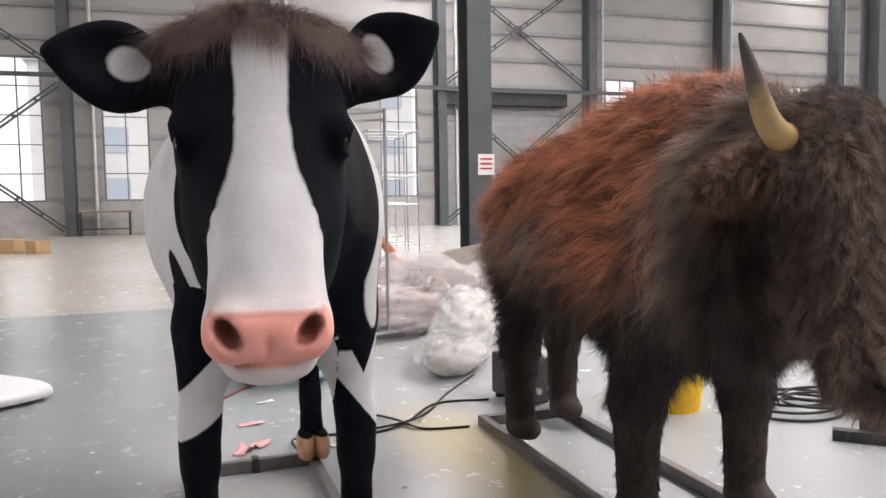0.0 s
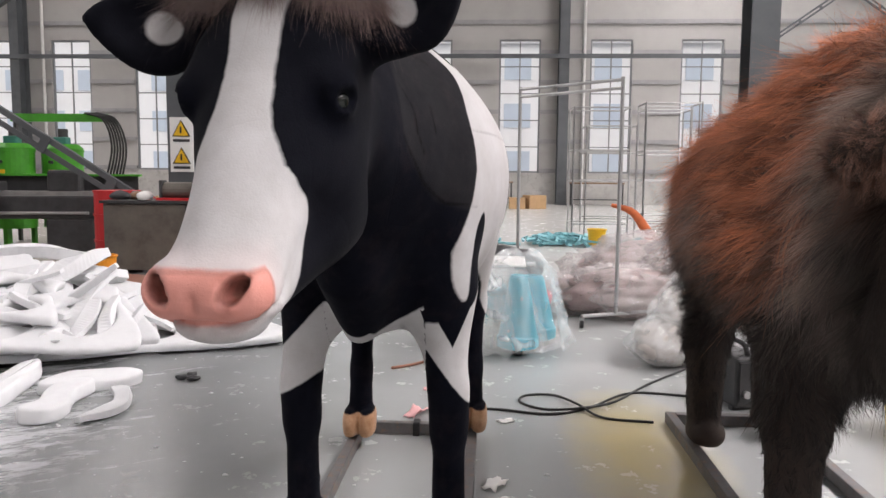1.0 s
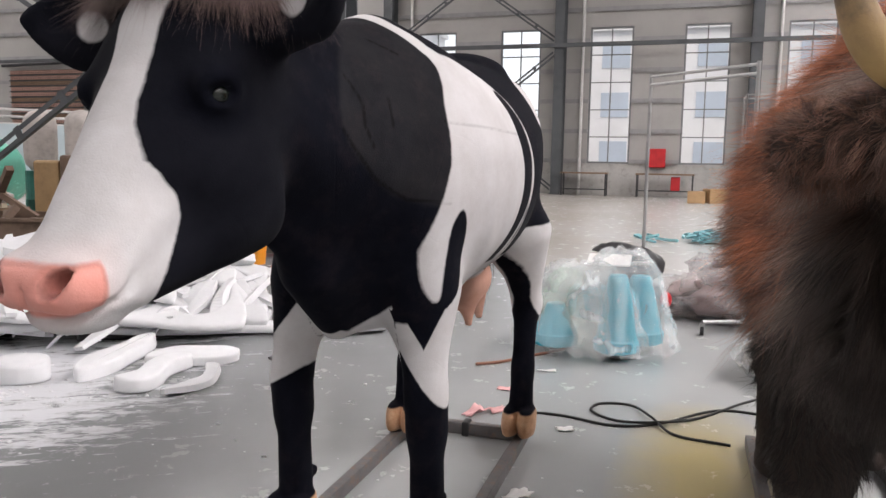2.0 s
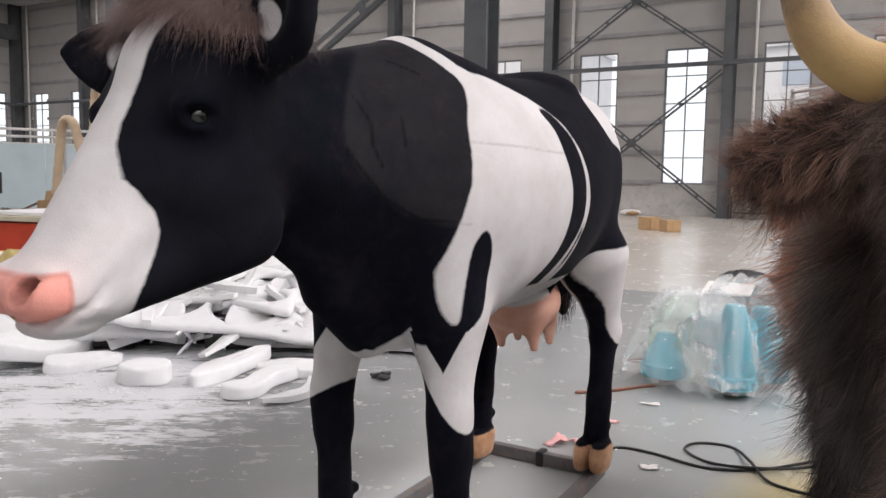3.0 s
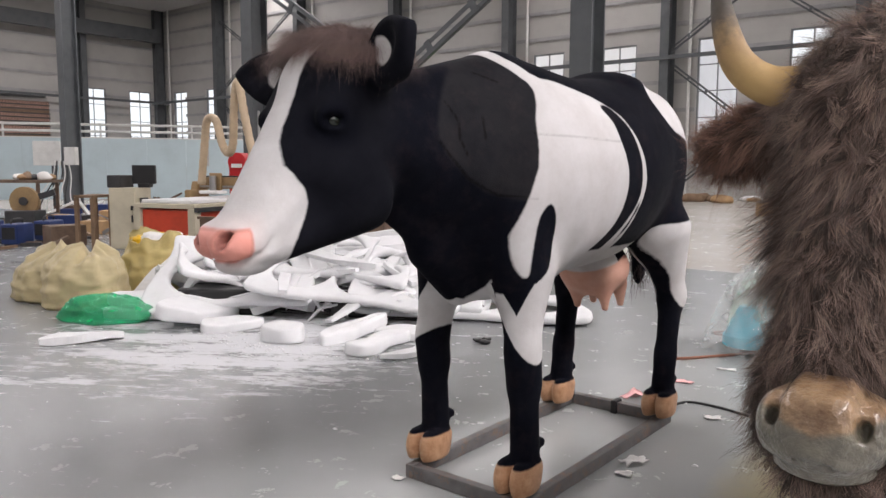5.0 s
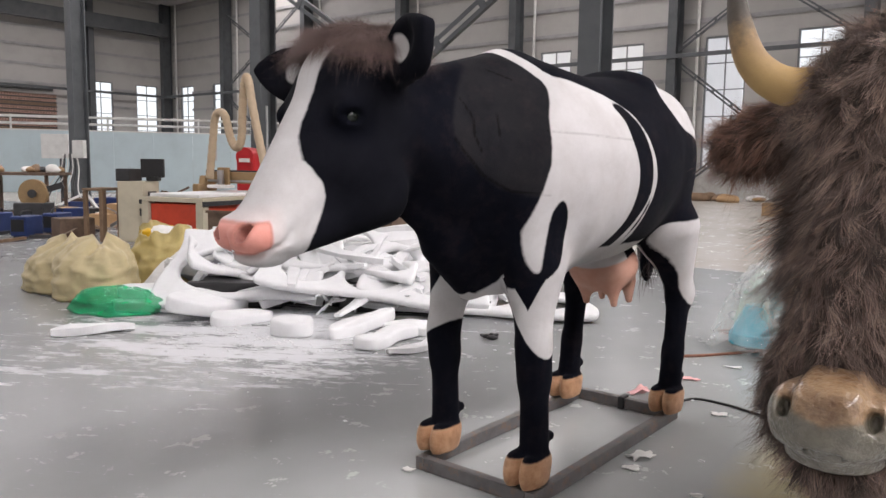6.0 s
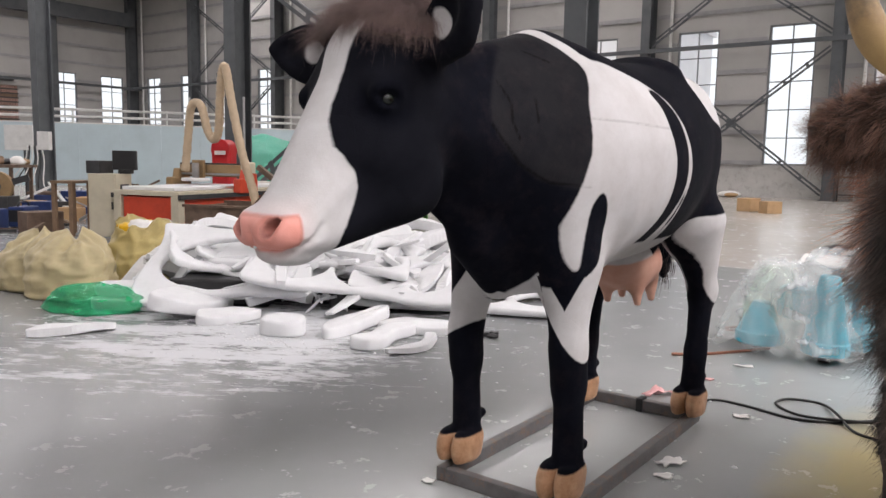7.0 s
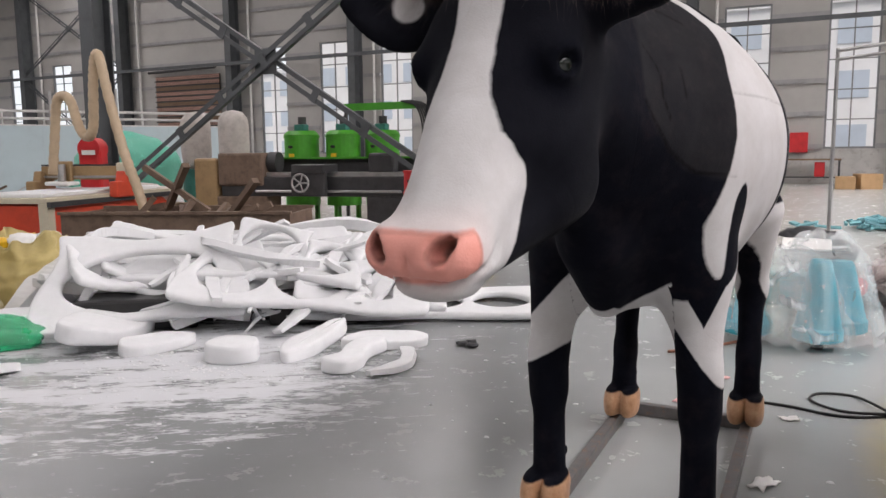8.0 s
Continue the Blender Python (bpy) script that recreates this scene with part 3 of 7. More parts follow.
def ear_local(H):
    """The head's points in the frame of the ear on their side: ahead, along the ear, across it."""
    left = H[..., 1] > 0
    q = np.stack([H[..., 0], np.abs(H[..., 1]), H[..., 2]], -1) - np.array(EAR_C, np.float32)
    q[..., 0] -= np.where(left, 0.16, 0.35) * (q[..., 1] + 0.13)
    c, s = np.where(left, math.cos(EAR_TILT[0]), math.cos(EAR_TILT[1])), np.where(left, math.sin(EAR_TILT[0]), math.sin(EAR_TILT[1]))
    q1 = q[..., 1] + 0.13
    return np.stack([q[..., 0], q1 * c + q[..., 2] * s - 0.13, -q1 * s + q[..., 2] * c], -1)


def cow_ears(P):
    H = to_head(P)
    S = H.copy()
    S[..., 1] = np.abs(S[..., 1])
    L = ear_local(H)
    width = 0.086 * np.clip(1 - (np.abs(L[..., 1] + 0.006) / 0.124) ** 1.9, 0.02, 1)
    leaf = np.maximum(np.abs(L[..., 2] + 0.008) - width, np.abs(L[..., 1] + 0.006) - 0.12)
    back = L[..., 0] - 0.03 + 2.6 * L[..., 2] ** 2
    dish = d_ell(L, (0.05, -0.012, 0.0), (0.047, 0.082, 0.058))
    ear = smax(smax(leaf, np.abs(back + 0.022) - 0.027, 0.02), -dish, 0.014)
    root = d_cap(S, (0.05, 0.11, 1.372), (0.06, 0.2, 1.392), 0.062, 0.046)
    return smin(ear, root, 0.03)


def cow_leg(P, x, y, hind):
    side = 1 if x > COW_X else -1
    N = P.copy()
    N[..., 0] = x + (P[..., 0] - x) * np.where(P[..., 2] < 0.62, 1.25, np.interp(P[..., 2], [0.62, 0.9], [1.25, 1.0])).astype(np.float32)
    if hind:
        d = d_ell(P, (x - side * 0.075, y - 0.02, 1.08), (0.115, 0.23, 0.34))
        d = smin(d, d_cap(N, (x - side * 0.02, y - 0.02, 0.86), (x, y + 0.07, 0.58), 0.13, 0.068), 0.08)
        d = smin(d, d_cap(N, (x, y + 0.07, 0.57), (x, y + 0.03, 0.3), 0.061, 0.051), 0.05)
        d = smin(d, d_cap(N, (x, y + 0.03, 0.32), (x, y + 0.015, 0.175), 0.053, 0.06), 0.03)
        d = smin(d, d_ell(P, (x, y + 0.1, 0.575), (0.045, 0.045, 0.06)), 0.04)
        d = smin(d, d_cap(P, (x - 0.02, y + 0.075, 0.2), (x + 0.02, y + 0.075, 0.2), 0.02, 0.02), 0.02)
    else:
        d = d_ell(P, (COW_X + side * 0.155, y + 0.04, 0.98), (0.125, 0.17, 0.32))
        d = smin(d, d_cap(N, (x - side * 0.03, y + 0.03, 0.78), (x, y, 0.5), 0.098, 0.064), 0.07)
        d = smin(d, d_cap(N, (x, y, 0.52), (x, y + 0.01, 0.42), 0.062, 0.06), 0.04)
        d = smin(d, d_cap(N, (x, y + 0.01, 0.42), (x, y + 0.02, 0.175), 0.055, 0.059), 0.05)
        d = smin(d, d_cap(P, (x - 0.02, y + 0.085, 0.2), (x + 0.02, y + 0.085, 0.2), 0.018, 0.018), 0.02)
    return d


def cow_hoof(P, x, y):
    d = None
    for s in (-1, 1):
        c = (x + s * 0.032, y - 0.02, 0.105)
        t = d_ell(P, c, (0.036, 0.084, 0.085))
        t = smax(t, 0.052 - P[..., 2], 0.01)
        d = t if d is None else smin(d, t, 0.006)
    d = smin(d, d_ell(P, (x, y + 0.02, 0.135), (0.06, 0.062, 0.05)), 0.015)
    return smax(smax(d, P[..., 2] - 0.165, 0.015), 0.052 - P[..., 2], 0.008)


def cow_udder(P):
    d = d_ell(P, (0.275, 2.97, 0.71), (0.145, 0.165, 0.12))
    for sx in (-0.065, 0.065):
        for sy in (-0.07, 0.075):
            d = smin(d, d_cap(P, (0.28 + sx, 3.0 + sy, 0.63), (0.285 + sx, 3.005 + sy, 0.545), 0.034, 0.014), 0.035)
    return d


def cow_tail(P):
    d = d_cap(P, (COW_X, 3.46, 1.40), (COW_X, 3.55, 1.22), 0.045, 0.03)
    d = smin(d, d_cap(P, (COW_X, 3.55, 1.22), (COW_X - 0.02, 3.52, 0.8), 0.03, 0.018), 0.03)
    return smin(d, d_ell(P, (COW_X - 0.02, 3.5, 0.7), (0.035, 0.04, 0.13)), 0.03)


def cow_field(P):
    d = loft(P, COW_STATIONS, 2.3, 1.1)
    for x, y, hind in COW_LEGS:
        d = smin(d, cow_leg(P, x, y, hind), 0.07 if hind else 0.06)
    d = smin(d, d_ell(P, (COW_X, 2.23, 1.46), (0.06, 0.12, 0.06)), 0.05)
    d = smin(d, d_ell(P, (COW_X, 3.02, 1.47), (0.17, 0.12, 0.055)), 0.06)
    d = smin(d, d_cap(P, (0.22, 1.96, 0.87), (0.212, 2.078, 0.70), 0.09, 0.034), 0.06)
    d = smin(d, cow_tail(P), 0.03)
    d = smin(d, d_cap(P, (0.175, 1.76, 1.22), head_pt(0.03, 0, 1.25), 0.16, 0.145), 0.09)
    h = smin(cow_head(P), cow_ears(P), 0.03)
    d = smin(d, h, 0.05)
    d = smin(d, cow_udder(P), 0.03)
    for x, y, hind in COW_LEGS:
        d = smin(d, cow_hoof(P, x, y), 0.006)
    return d


def poly_dist(u, v, pts):
    """Signed distance to a closed outline in a plane, positive inside."""
    best = np.full(u.shape, 1e9)
    inside = np.zeros(u.shape, bool)
    for (x0, y0), (x1, y1) in zip(pts, pts[1:] + pts[:1]):
        ex, ey = x1 - x0, y1 - y0
        h = np.clip(((u - x0) * ex + (v - y0) * ey) / (ex * ex + ey * ey), 0, 1)
        best = np.minimum(best, np.hypot(u - x0 - h * ex, v - y0 - h * ey))
        cross = ((y0 > v) != (y1 > v)) & (u < (x1 - x0) * (v - y0) / (y1 - y0 + 1e-12) + x0)
        inside ^= cross
    return np.where(inside, best, -best)


def rounded(ctrl, steps=5):
    P = [Vector((a, b, 0)) for a, b in ctrl]
    n, out = len(P), []
    for i in range(n):
        p0, p1, p2, p3 = P[i - 1], P[i], P[(i + 1) % n], P[(i + 2) % n]
        for k in range(steps):
            t = k / steps
            q = 0.5 * ((2 * p1) + (p2 - p0) * t + (2 * p0 - 5 * p1 + 4 * p2 - p3) * t * t + (3 * p1 - p0 - 3 * p2 + p3) * t ** 3)
            out.append((q.x, q.y))
    return out


# white marks seen from the side: y, z
FLANK = rounded([(2.09, 1.6), (2.105, 1.483), (2.135, 1.43), (2.159, 1.387), (2.138, 1.327), (2.114, 1.271), (2.105, 1.2), (2.095, 1.141), (2.075, 1.083), (2.039, 0.971), (2.022, 0.924), (2.028, 0.87), (2.045, 0.815), (2.074, 0.783), (2.086, 0.844), (2.092, 0.916), (2.108, 0.987), (2.14, 1.019), (2.168, 0.985), (2.178, 0.909), (2.158, 0.813), (2.118, 0.768), (2.09, 0.7), (2.28, 0.58), (2.42, 0.7), (2.5, 0.8), (2.586, 0.85), (2.634, 0.949), (2.672, 1.025), (2.689, 1.096), (2.664, 1.187), (2.634, 1.262), (2.588, 1.327), (2.465, 1.38), (2.295, 1.419), (2.192, 1.442), (2.13, 1.6)], 3)
CRESCENT = rounded([(2.51, 1.355), (2.56, 1.339), (2.615, 1.275), (2.636, 1.2), (2.651, 1.117), (2.643, 1.033), (2.592, 0.958), (2.532, 0.884), (2.471, 0.823), (2.375, 0.78), (2.378, 0.808), (2.482, 0.916), (2.523, 0.996), (2.542, 1.077), (2.534, 1.144), (2.512, 1.224), (2.505, 1.291), (2.477, 1.339)], 3)
STREAK = rounded([(2.66, 1.03), (2.62, 0.94), (2.56, 0.865), (2.60, 0.94)], 3)
HIND = rounded([(2.99, 0.845), (3.0, 0.888), (3.1, 0.905), (3.3, 0.92), (3.55, 0.92), (3.55, 0.5), (3.3, 0.52), (3.22, 0.56), (3.16, 0.673), (3.08, 0.765)], 3)
RUMP = rounded([(3.1, 1.56), (3.05, 1.47), (3.0, 1.39), (3.03, 1.327), (3.09, 1.29), (3.2, 1.265), (3.35, 1.245), (3.6, 1.22), (3.6, 1.6), (3.3, 1.65)], 3)

# a seamed panel of hide over the shoulder, greyed with painted light
LIT_PANEL = rounded([(1.8, 1.22), (1.83, 1.33), (1.93, 1.44), (2.08, 1.53), (2.18, 1.4), (2.15, 1.27), (2.12, 1.15), (2.09, 1.036), (1.983, 1.048), (1.893, 1.1)], 3)


def cow_marks(V):
    x, y, z = V[:, 0], V[:, 1], V[:, 2]
    white = np.minimum(poly_dist(y, z, FLANK), -poly_dist(y, z, CRESCENT))
    white = np.minimum(white, np.where(y > 2.5, -poly_dist(y, z, STREAK), 1))
    white = np.maximum(white, np.where(z < 0.86, np.minimum(0.045, np.minimum(y - 2.3, 3.0 - y)), -0.05) - np.clip(z - 0.8, 0, 1))
    white = np.maximum(white, poly_dist(y, z, RUMP))
    white = np.where((y > 2.93) & (z < 1.0) & (np.abs(x - COW_X) > 0.1), poly_dist(y, z, HIND), white)
    white = np.where((np.abs(x - COW_X) < 0.15) & (y < 2.19) & (z < 1.0), -0.03, white)
    under = np.minimum(0.692 + 0.6 * np.abs(x - 0.262) - z, y - 2.035)
    white = np.where((x > 0.118) & (x < 0.397) & (y < 2.19) & (z < 0.8), np.maximum(under, -0.03), white)
    white = np.where((x < 0.12) & (y < 2.2) & (z >= 0.78) & (z < 0.92), np.minimum(white, -0.03), white)
    # forelegs: a white band cut off on the slant, black V above
    near = np.minimum(z - (0.575 - 1.3 * (x - 0.455)), np.where(x > 0.47, 0.652 + 2.3 * (x - 0.47), np.minimum(0.652 + 1.9 * (0.475 - x), 0.728)) - z)
    far = np.minimum(z - (0.522 + 0.56 * (x - 0.025)), 0.675 + 1.07 * (x - 0.025) - z)
    far = np.minimum(far, 0.118 - x)
    near = np.minimum(near, x - 0.397)
    white = np.where((y < 2.28) & (z < 0.765) & (x > 0.395), near, white)
    white = np.where((y < 2.32) & (z < 0.8) & (x < 0.12), far, white)
    # blaze, cheeks and muzzle
    H = to_head(V)
    f, s, hz = H[:, 0], H[:, 1], H[:, 2]
    head = (f > 0.02) & (y < 1.75)
    half = np.interp(hz, [1.0, 1.06, 1.11, 1.15, 1.19, 1.24, 1.3, 1.4, 1.5], [-0.05, -0.03, 0.085, 0.077, 0.062, 0.05, 0.046, 0.049, 0.05])
    side = f - np.interp(hz, [0.8, 0.9, 0.93, 0.975, 1.0, 1.04, 1.08, 1.12, 1.15, 1.2], [0.3, 0.292, 0.286, 0.266, 0.255, 0.25, 0.262, 0.292, 0.34, 0.5])
    white = np.where(head, np.maximum(half - np.abs(s), side), white)
    E = ear_local(H)
    earhole = 0.031 - np.where(s > 0, np.hypot((E[:, 1] + 0.024) * 1.1, E[:, 2] * 0.74), np.hypot((E[:, 1] + 0.026) * 0.86, E[:, 2]))
    ear = (np.abs(s) > 0.18) & (hz > 1.3) & (y < 1.95)
    white = np.where(ear, np.where(E[:, 0] > -0.04, earhole, -0.05), white)
    pink = np.minimum(np.minimum(f - 0.418 - 1.2 * np.clip(0.905 - hz, 0, 1), 0.977 - hz), hz - 0.886)
    pink = np.where(head, pink, -0.05)
    ud = 0.03 - cow_udder(V.astype(np.float32))
    ud = np.where((z < 0.77) & (y > 2.75), np.minimum(ud - 0.018, 0.765 - z + (y - 2.97) * 0.35), -0.05)
    hoof = 0.152 - z
    seam = np.full(len(V), 0.1)
    for line in (((1.8, 1.21), (1.893, 1.1), (1.983, 1.048), (2.09, 1.036)), ((1.845, 1.33), (1.87, 1.27), (1.865, 1.22), (1.885, 1.17)), ((1.95, 1.29), (1.945, 1.22)), ((1.99, 1.43), (2.05, 1.4)), ((2.1, 1.24), (2.3, 1.232), (2.52, 1.224))):
        for (a0, b0), (a1, b1) in zip(line, line[1:]):
            h = np.clip(((y - a0) * (a1 - a0) + (z - b0) * (b1 - b0)) / ((a1 - a0) ** 2 + (b1 - b0) ** 2), 0, 1)
            seam = np.minimum(seam, np.hypot(y - a0 - h * (a1 - a0), z - b0 - h * (b1 - b0)))
    seam = np.where(x > COW_X, seam, 0.1)
    top = np.where(head & (hz > 0.9), np.abs(pink - 0.004), 0.1)
    eye_dark = 1 - np.hypot((f - 0.185) / 0.085, (hz - 1.245) / 0.07)
    # light on the black shoulder and head, put into the colour as grey
    fade = np.clip(poly_dist(y, z, LIT_PANEL) / 0.012 + 0.5, 0, 1) * (x > COW_X - 0.05)
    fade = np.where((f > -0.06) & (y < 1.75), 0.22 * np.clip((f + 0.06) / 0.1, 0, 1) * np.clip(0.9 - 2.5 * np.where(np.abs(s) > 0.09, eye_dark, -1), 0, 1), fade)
    nose = np.where(head, -nostril(np.stack([f, np.abs(s), hz], -1).astype(np.float32)), -0.05)
    return white, pink, ud, hoof, np.minimum(seam, top), fade, nose


def make_coat():
    m, nt, b = nodes_of("flocked_hide")
    v = tex_coord(nt)
    fine = noise_node(nt, v, 260, 2, 0.6)
    mid = noise_node(nt, v, 9, 5, 0.65)
    wob = math_node(nt, "MULTIPLY_ADD", noise_node(nt, v, 14, 4, 0.7), 0.012, -0.006)

    def attr(name, soft):
        a = nt.nodes.new("ShaderNodeAttribute")
        a.attribute_name = name
        r = nt.nodes.new("ShaderNodeMapRange")
        r.inputs["From Min"].default_value, r.inputs["From Max"].default_value = -soft, soft
        link(nt, math_node(nt, "ADD", a.outputs["Fac"], wob), r.inputs["Value"])
        return r.outputs[0]

    black = ramp(nt, mid, [(0.3, (0.0026, 0.003, 0.0058)), (0.7, (0.006, 0.0066, 0.0108))])
    # black raised to grey where light is painted on
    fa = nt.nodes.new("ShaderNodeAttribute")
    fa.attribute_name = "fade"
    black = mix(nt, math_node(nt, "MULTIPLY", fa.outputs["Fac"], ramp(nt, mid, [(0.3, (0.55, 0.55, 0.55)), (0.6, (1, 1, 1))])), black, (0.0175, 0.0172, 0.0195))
    white = ramp(nt, mid, [(0.25, (0.47, 0.455, 0.45)), (0.7, (0.57, 0.562, 0.565))])
    pink = ramp(nt, mid, [(0.3, (0.64, 0.25, 0.2)), (0.7, (0.72, 0.33, 0.28))])
    udder = ramp(nt, mid, [(0.3, (0.5, 0.26, 0.19)), (0.7, (0.61, 0.36, 0.28))])
    tan = ramp(nt, noise_node(nt, v, 22, 5, 0.7), [(0.3, (0.3, 0.15, 0.075)), (0.55, (0.44, 0.25, 0.14)), (0.75, (0.52, 0.34, 0.21))])
    pk, hf, ud = attr("pink", 0.004), attr("hoof", 0.003), attr("udder", 0.004)
    col = mix(nt, attr("white", 0.0035), black, white)
    blush = attr("pink", 0.05)
    col = mix(nt, math_node(nt, "MULTIPLY", blush, 0.35), col, (0.8, 0.5, 0.46))
    col = mix(nt, pk, col, pink)
    col = mix(nt, attr("nose", 0.006), col, (0.09, 0.03, 0.022))
    col = mix(nt, ud, col, udder)
    col = mix(nt, hf, col, tan)
    sm = nt.nodes.new("ShaderNodeAttribute")
    sm.attribute_name = "seam"
    sr = nt.nodes.new("ShaderNodeMapRange")
    sr.inputs["From Min"].default_value, sr.inputs["From Max"].default_value = 0.002, 0.0065
    link(nt, sm.outputs["Fac"], sr.inputs["Value"])
    line = math_node(nt, "MULTIPLY_ADD", attr("white", 0.0035), -0.45, 0.65)
    col = mix(nt, math_node(nt, "MULTIPLY", math_node(nt, "SUBTRACT", 1.0, sr.outputs[0]), line), col, (0.003, 0.0025, 0.0025))
    link(nt, col, b.inputs["Base Color"])
    hard = math_node(nt, "MAXIMUM", hf, math_node(nt, "MAXIMUM", math_node(nt, "MULTIPLY", pk, 0.7), math_node(nt, "MULTIPLY", ud, 0.6)))
    link(nt, math_node(nt, "MULTIPLY_ADD", hard, -0.45, 0.88), b.inputs["Roughness"])
    link(nt, math_node(nt, "MULTIPLY_ADD", hard, 0.4, 0.045), b.inputs["Specular IOR Level"])
    b.inputs["Sheen Weight"].default_value, b.inputs["Sheen Roughness"].default_value = 0.015, 0.4
    # seams and creases of the hide
    wv = nt.nodes.new("ShaderNodeTexVoronoi")
    wv.feature = "DISTANCE_TO_EDGE"
    wv.inputs["Scale"].default_value = 3.1
    link(nt, v, wv.inputs["Vector"])
    crease = ramp(nt, wv.outputs["Distance"], [(0.0, (0, 0, 0)), (0.012, (1, 1, 1))])
    h = mix(nt, 0.12, mix(nt, 0.6, fine, mid), crease)
    bump(nt, b, h, 0.3, 0.006)
    return m


M["hide"] = make_coat()


def make_hair(name, root_col, tip_col, vary):
    m, nt, b = nodes_of(name)
    a = nt.nodes.new("ShaderNodeAttribute")
    a.attribute_name = "along"
    c = nt.nodes.new("ShaderNodeAttribute")
    c.attribute_name = "shade"
    g = nt.nodes.new("ShaderNodeAttribute")
    g.attribute_name = "rust"
    col = mix(nt, a.outputs["Fac"], root_col, tip_col)
    col = mix(nt, g.outputs["Fac"], col, (0.6, 0.175, 0.06))
    hsv = nt.nodes.new("ShaderNodeHueSaturation")
    link(nt, math_node(nt, "MULTIPLY_ADD", c.outputs["Fac"], vary, 1 - vary / 2), hsv.inputs["Value"])
    link(nt, col, hsv.inputs["Color"])
    link(nt, hsv.outputs["Color"], b.inputs["Base Color"])
    b.inputs["Roughness"].default_value = 0.55
    b.inputs["Specular IOR Level"].default_value = 0.35
    return m


def strands(roots, normals, dirs, lengths, widths, rng, curl=0.3, segs=3, droop=0.0, tuft=None, gather=0.0, tuft_bend=None):
    """Tapered ribbons of hair. Returns vertices, quads and, for each vertex, the share of the way to its tip."""
    n = len(roots)
    side = np.cross(dirs, normals)
    side /= np.linalg.norm(side, axis=1)[:, None] + 1e-9
    spin = rng.normal(0, 0.6, n)[:, None]
    side = side * np.cos(spin) + normals * np.sin(spin)
    bend = rng.normal(0, curl, (n, 3))
    pull = 0
    if tuft is not None:
        cnt = np.maximum(np.bincount(tuft, minlength=len(tuft_bend)), 1)
        mid = np.stack([np.bincount(tuft, roots[:, j], minlength=len(tuft_bend)) / cnt for j in range(3)], 1)
        pull = (mid[tuft] - roots) * gather
        bend = bend * 0.35 + tuft_bend[tuft]
    V, A = [], []
    for k in range(segs + 1):
        t = k / segs
        p = roots + (dirs * t + bend * t * t * 0.5) * lengths[:, None]
        p += pull * t ** 1.4
        p[:, 2] -= droop * t * t * lengths
        w = widths[:, None] * (1.0 - 0.92 * t)
        V += [p - side * w / 2, p + side * w / 2]
        A += [np.full(n, t), np.full(n, t)]
    V = np.stack(V, 1).reshape(-1, 3)
    A = np.stack(A, 1).ravel()
    base = np.arange(n)[:, None] * (2 * (segs + 1))
    F = np.concatenate([base + np.array([2 * k, 2 * k + 1, 2 * k + 3, 2 * k + 2]) for k in range(segs)])
    return V, F, A


def tri_sample(V, Q, count, rng, keep):
    """Random points and normals on the quads whose centre passes keep."""
    c = V[Q].mean(1)
    Q = Q[keep(c)]
    a, b, d = V[Q[:, 0]], V[Q[:, 1]], V[Q[:, 3]]
    nn = np.cross(V[Q[:, 2]] - a, d - b)
    area = np.linalg.norm(nn, axis=1)
    pick = rng.choice(len(Q), count, p=area / area.sum())
    u, w = rng.random((2, count))
    p = a[pick] + (b[pick] - a[pick]) * u[:, None] + (d[pick] - a[pick]) * w[:, None]
    return p, nn[pick] / area[pick][:, None]


def join_meshes(name, chunks, mats):
    """One mesh of several (vertices, faces, material index, attributes)."""
    off, VV, FF, names = 0, [], [], set()
    for V, F, mi, at in chunks:
        names |= set(at)
    cols = {k: [] for k in sorted(names)}
    for V, F, mi, at in chunks:
        VV.append(V)
        FF.append(F + off)
        off += len(V)
        for k in cols:
            cols[k].append(np.asarray(at.get(k, np.zeros(len(V)))))
    me = mesh_from(name, np.concatenate(VV), FF, mats, slots=[c[2] for c in chunks])
    for k in cols:
        set_attr(me, k, np.concatenate(cols[k]))
    return me


def ball(c, r, n=12):
    bm = bmesh.new()
    bmesh.ops.create_uvsphere(bm, u_segments=n * 2, v_segments=n, radius=r)
    bmesh.ops.triangulate(bm, faces=bm.faces[:])
    V = np.array([v.co[:] for v in bm.verts]) + np.array(c)
    F = np.array([[v.index for v in f.verts] for f in bm.faces])
    bm.free()
    return V, F


M["forelock"] = make_hair("forelock_hair", (0.04, 0.027, 0.024), (0.21, 0.145, 0.13), 0.9)
M["eye"] = surface("glass_eye", (0.006, 0.009, 0.007), 0.17, 0.0, 0.6, 90)


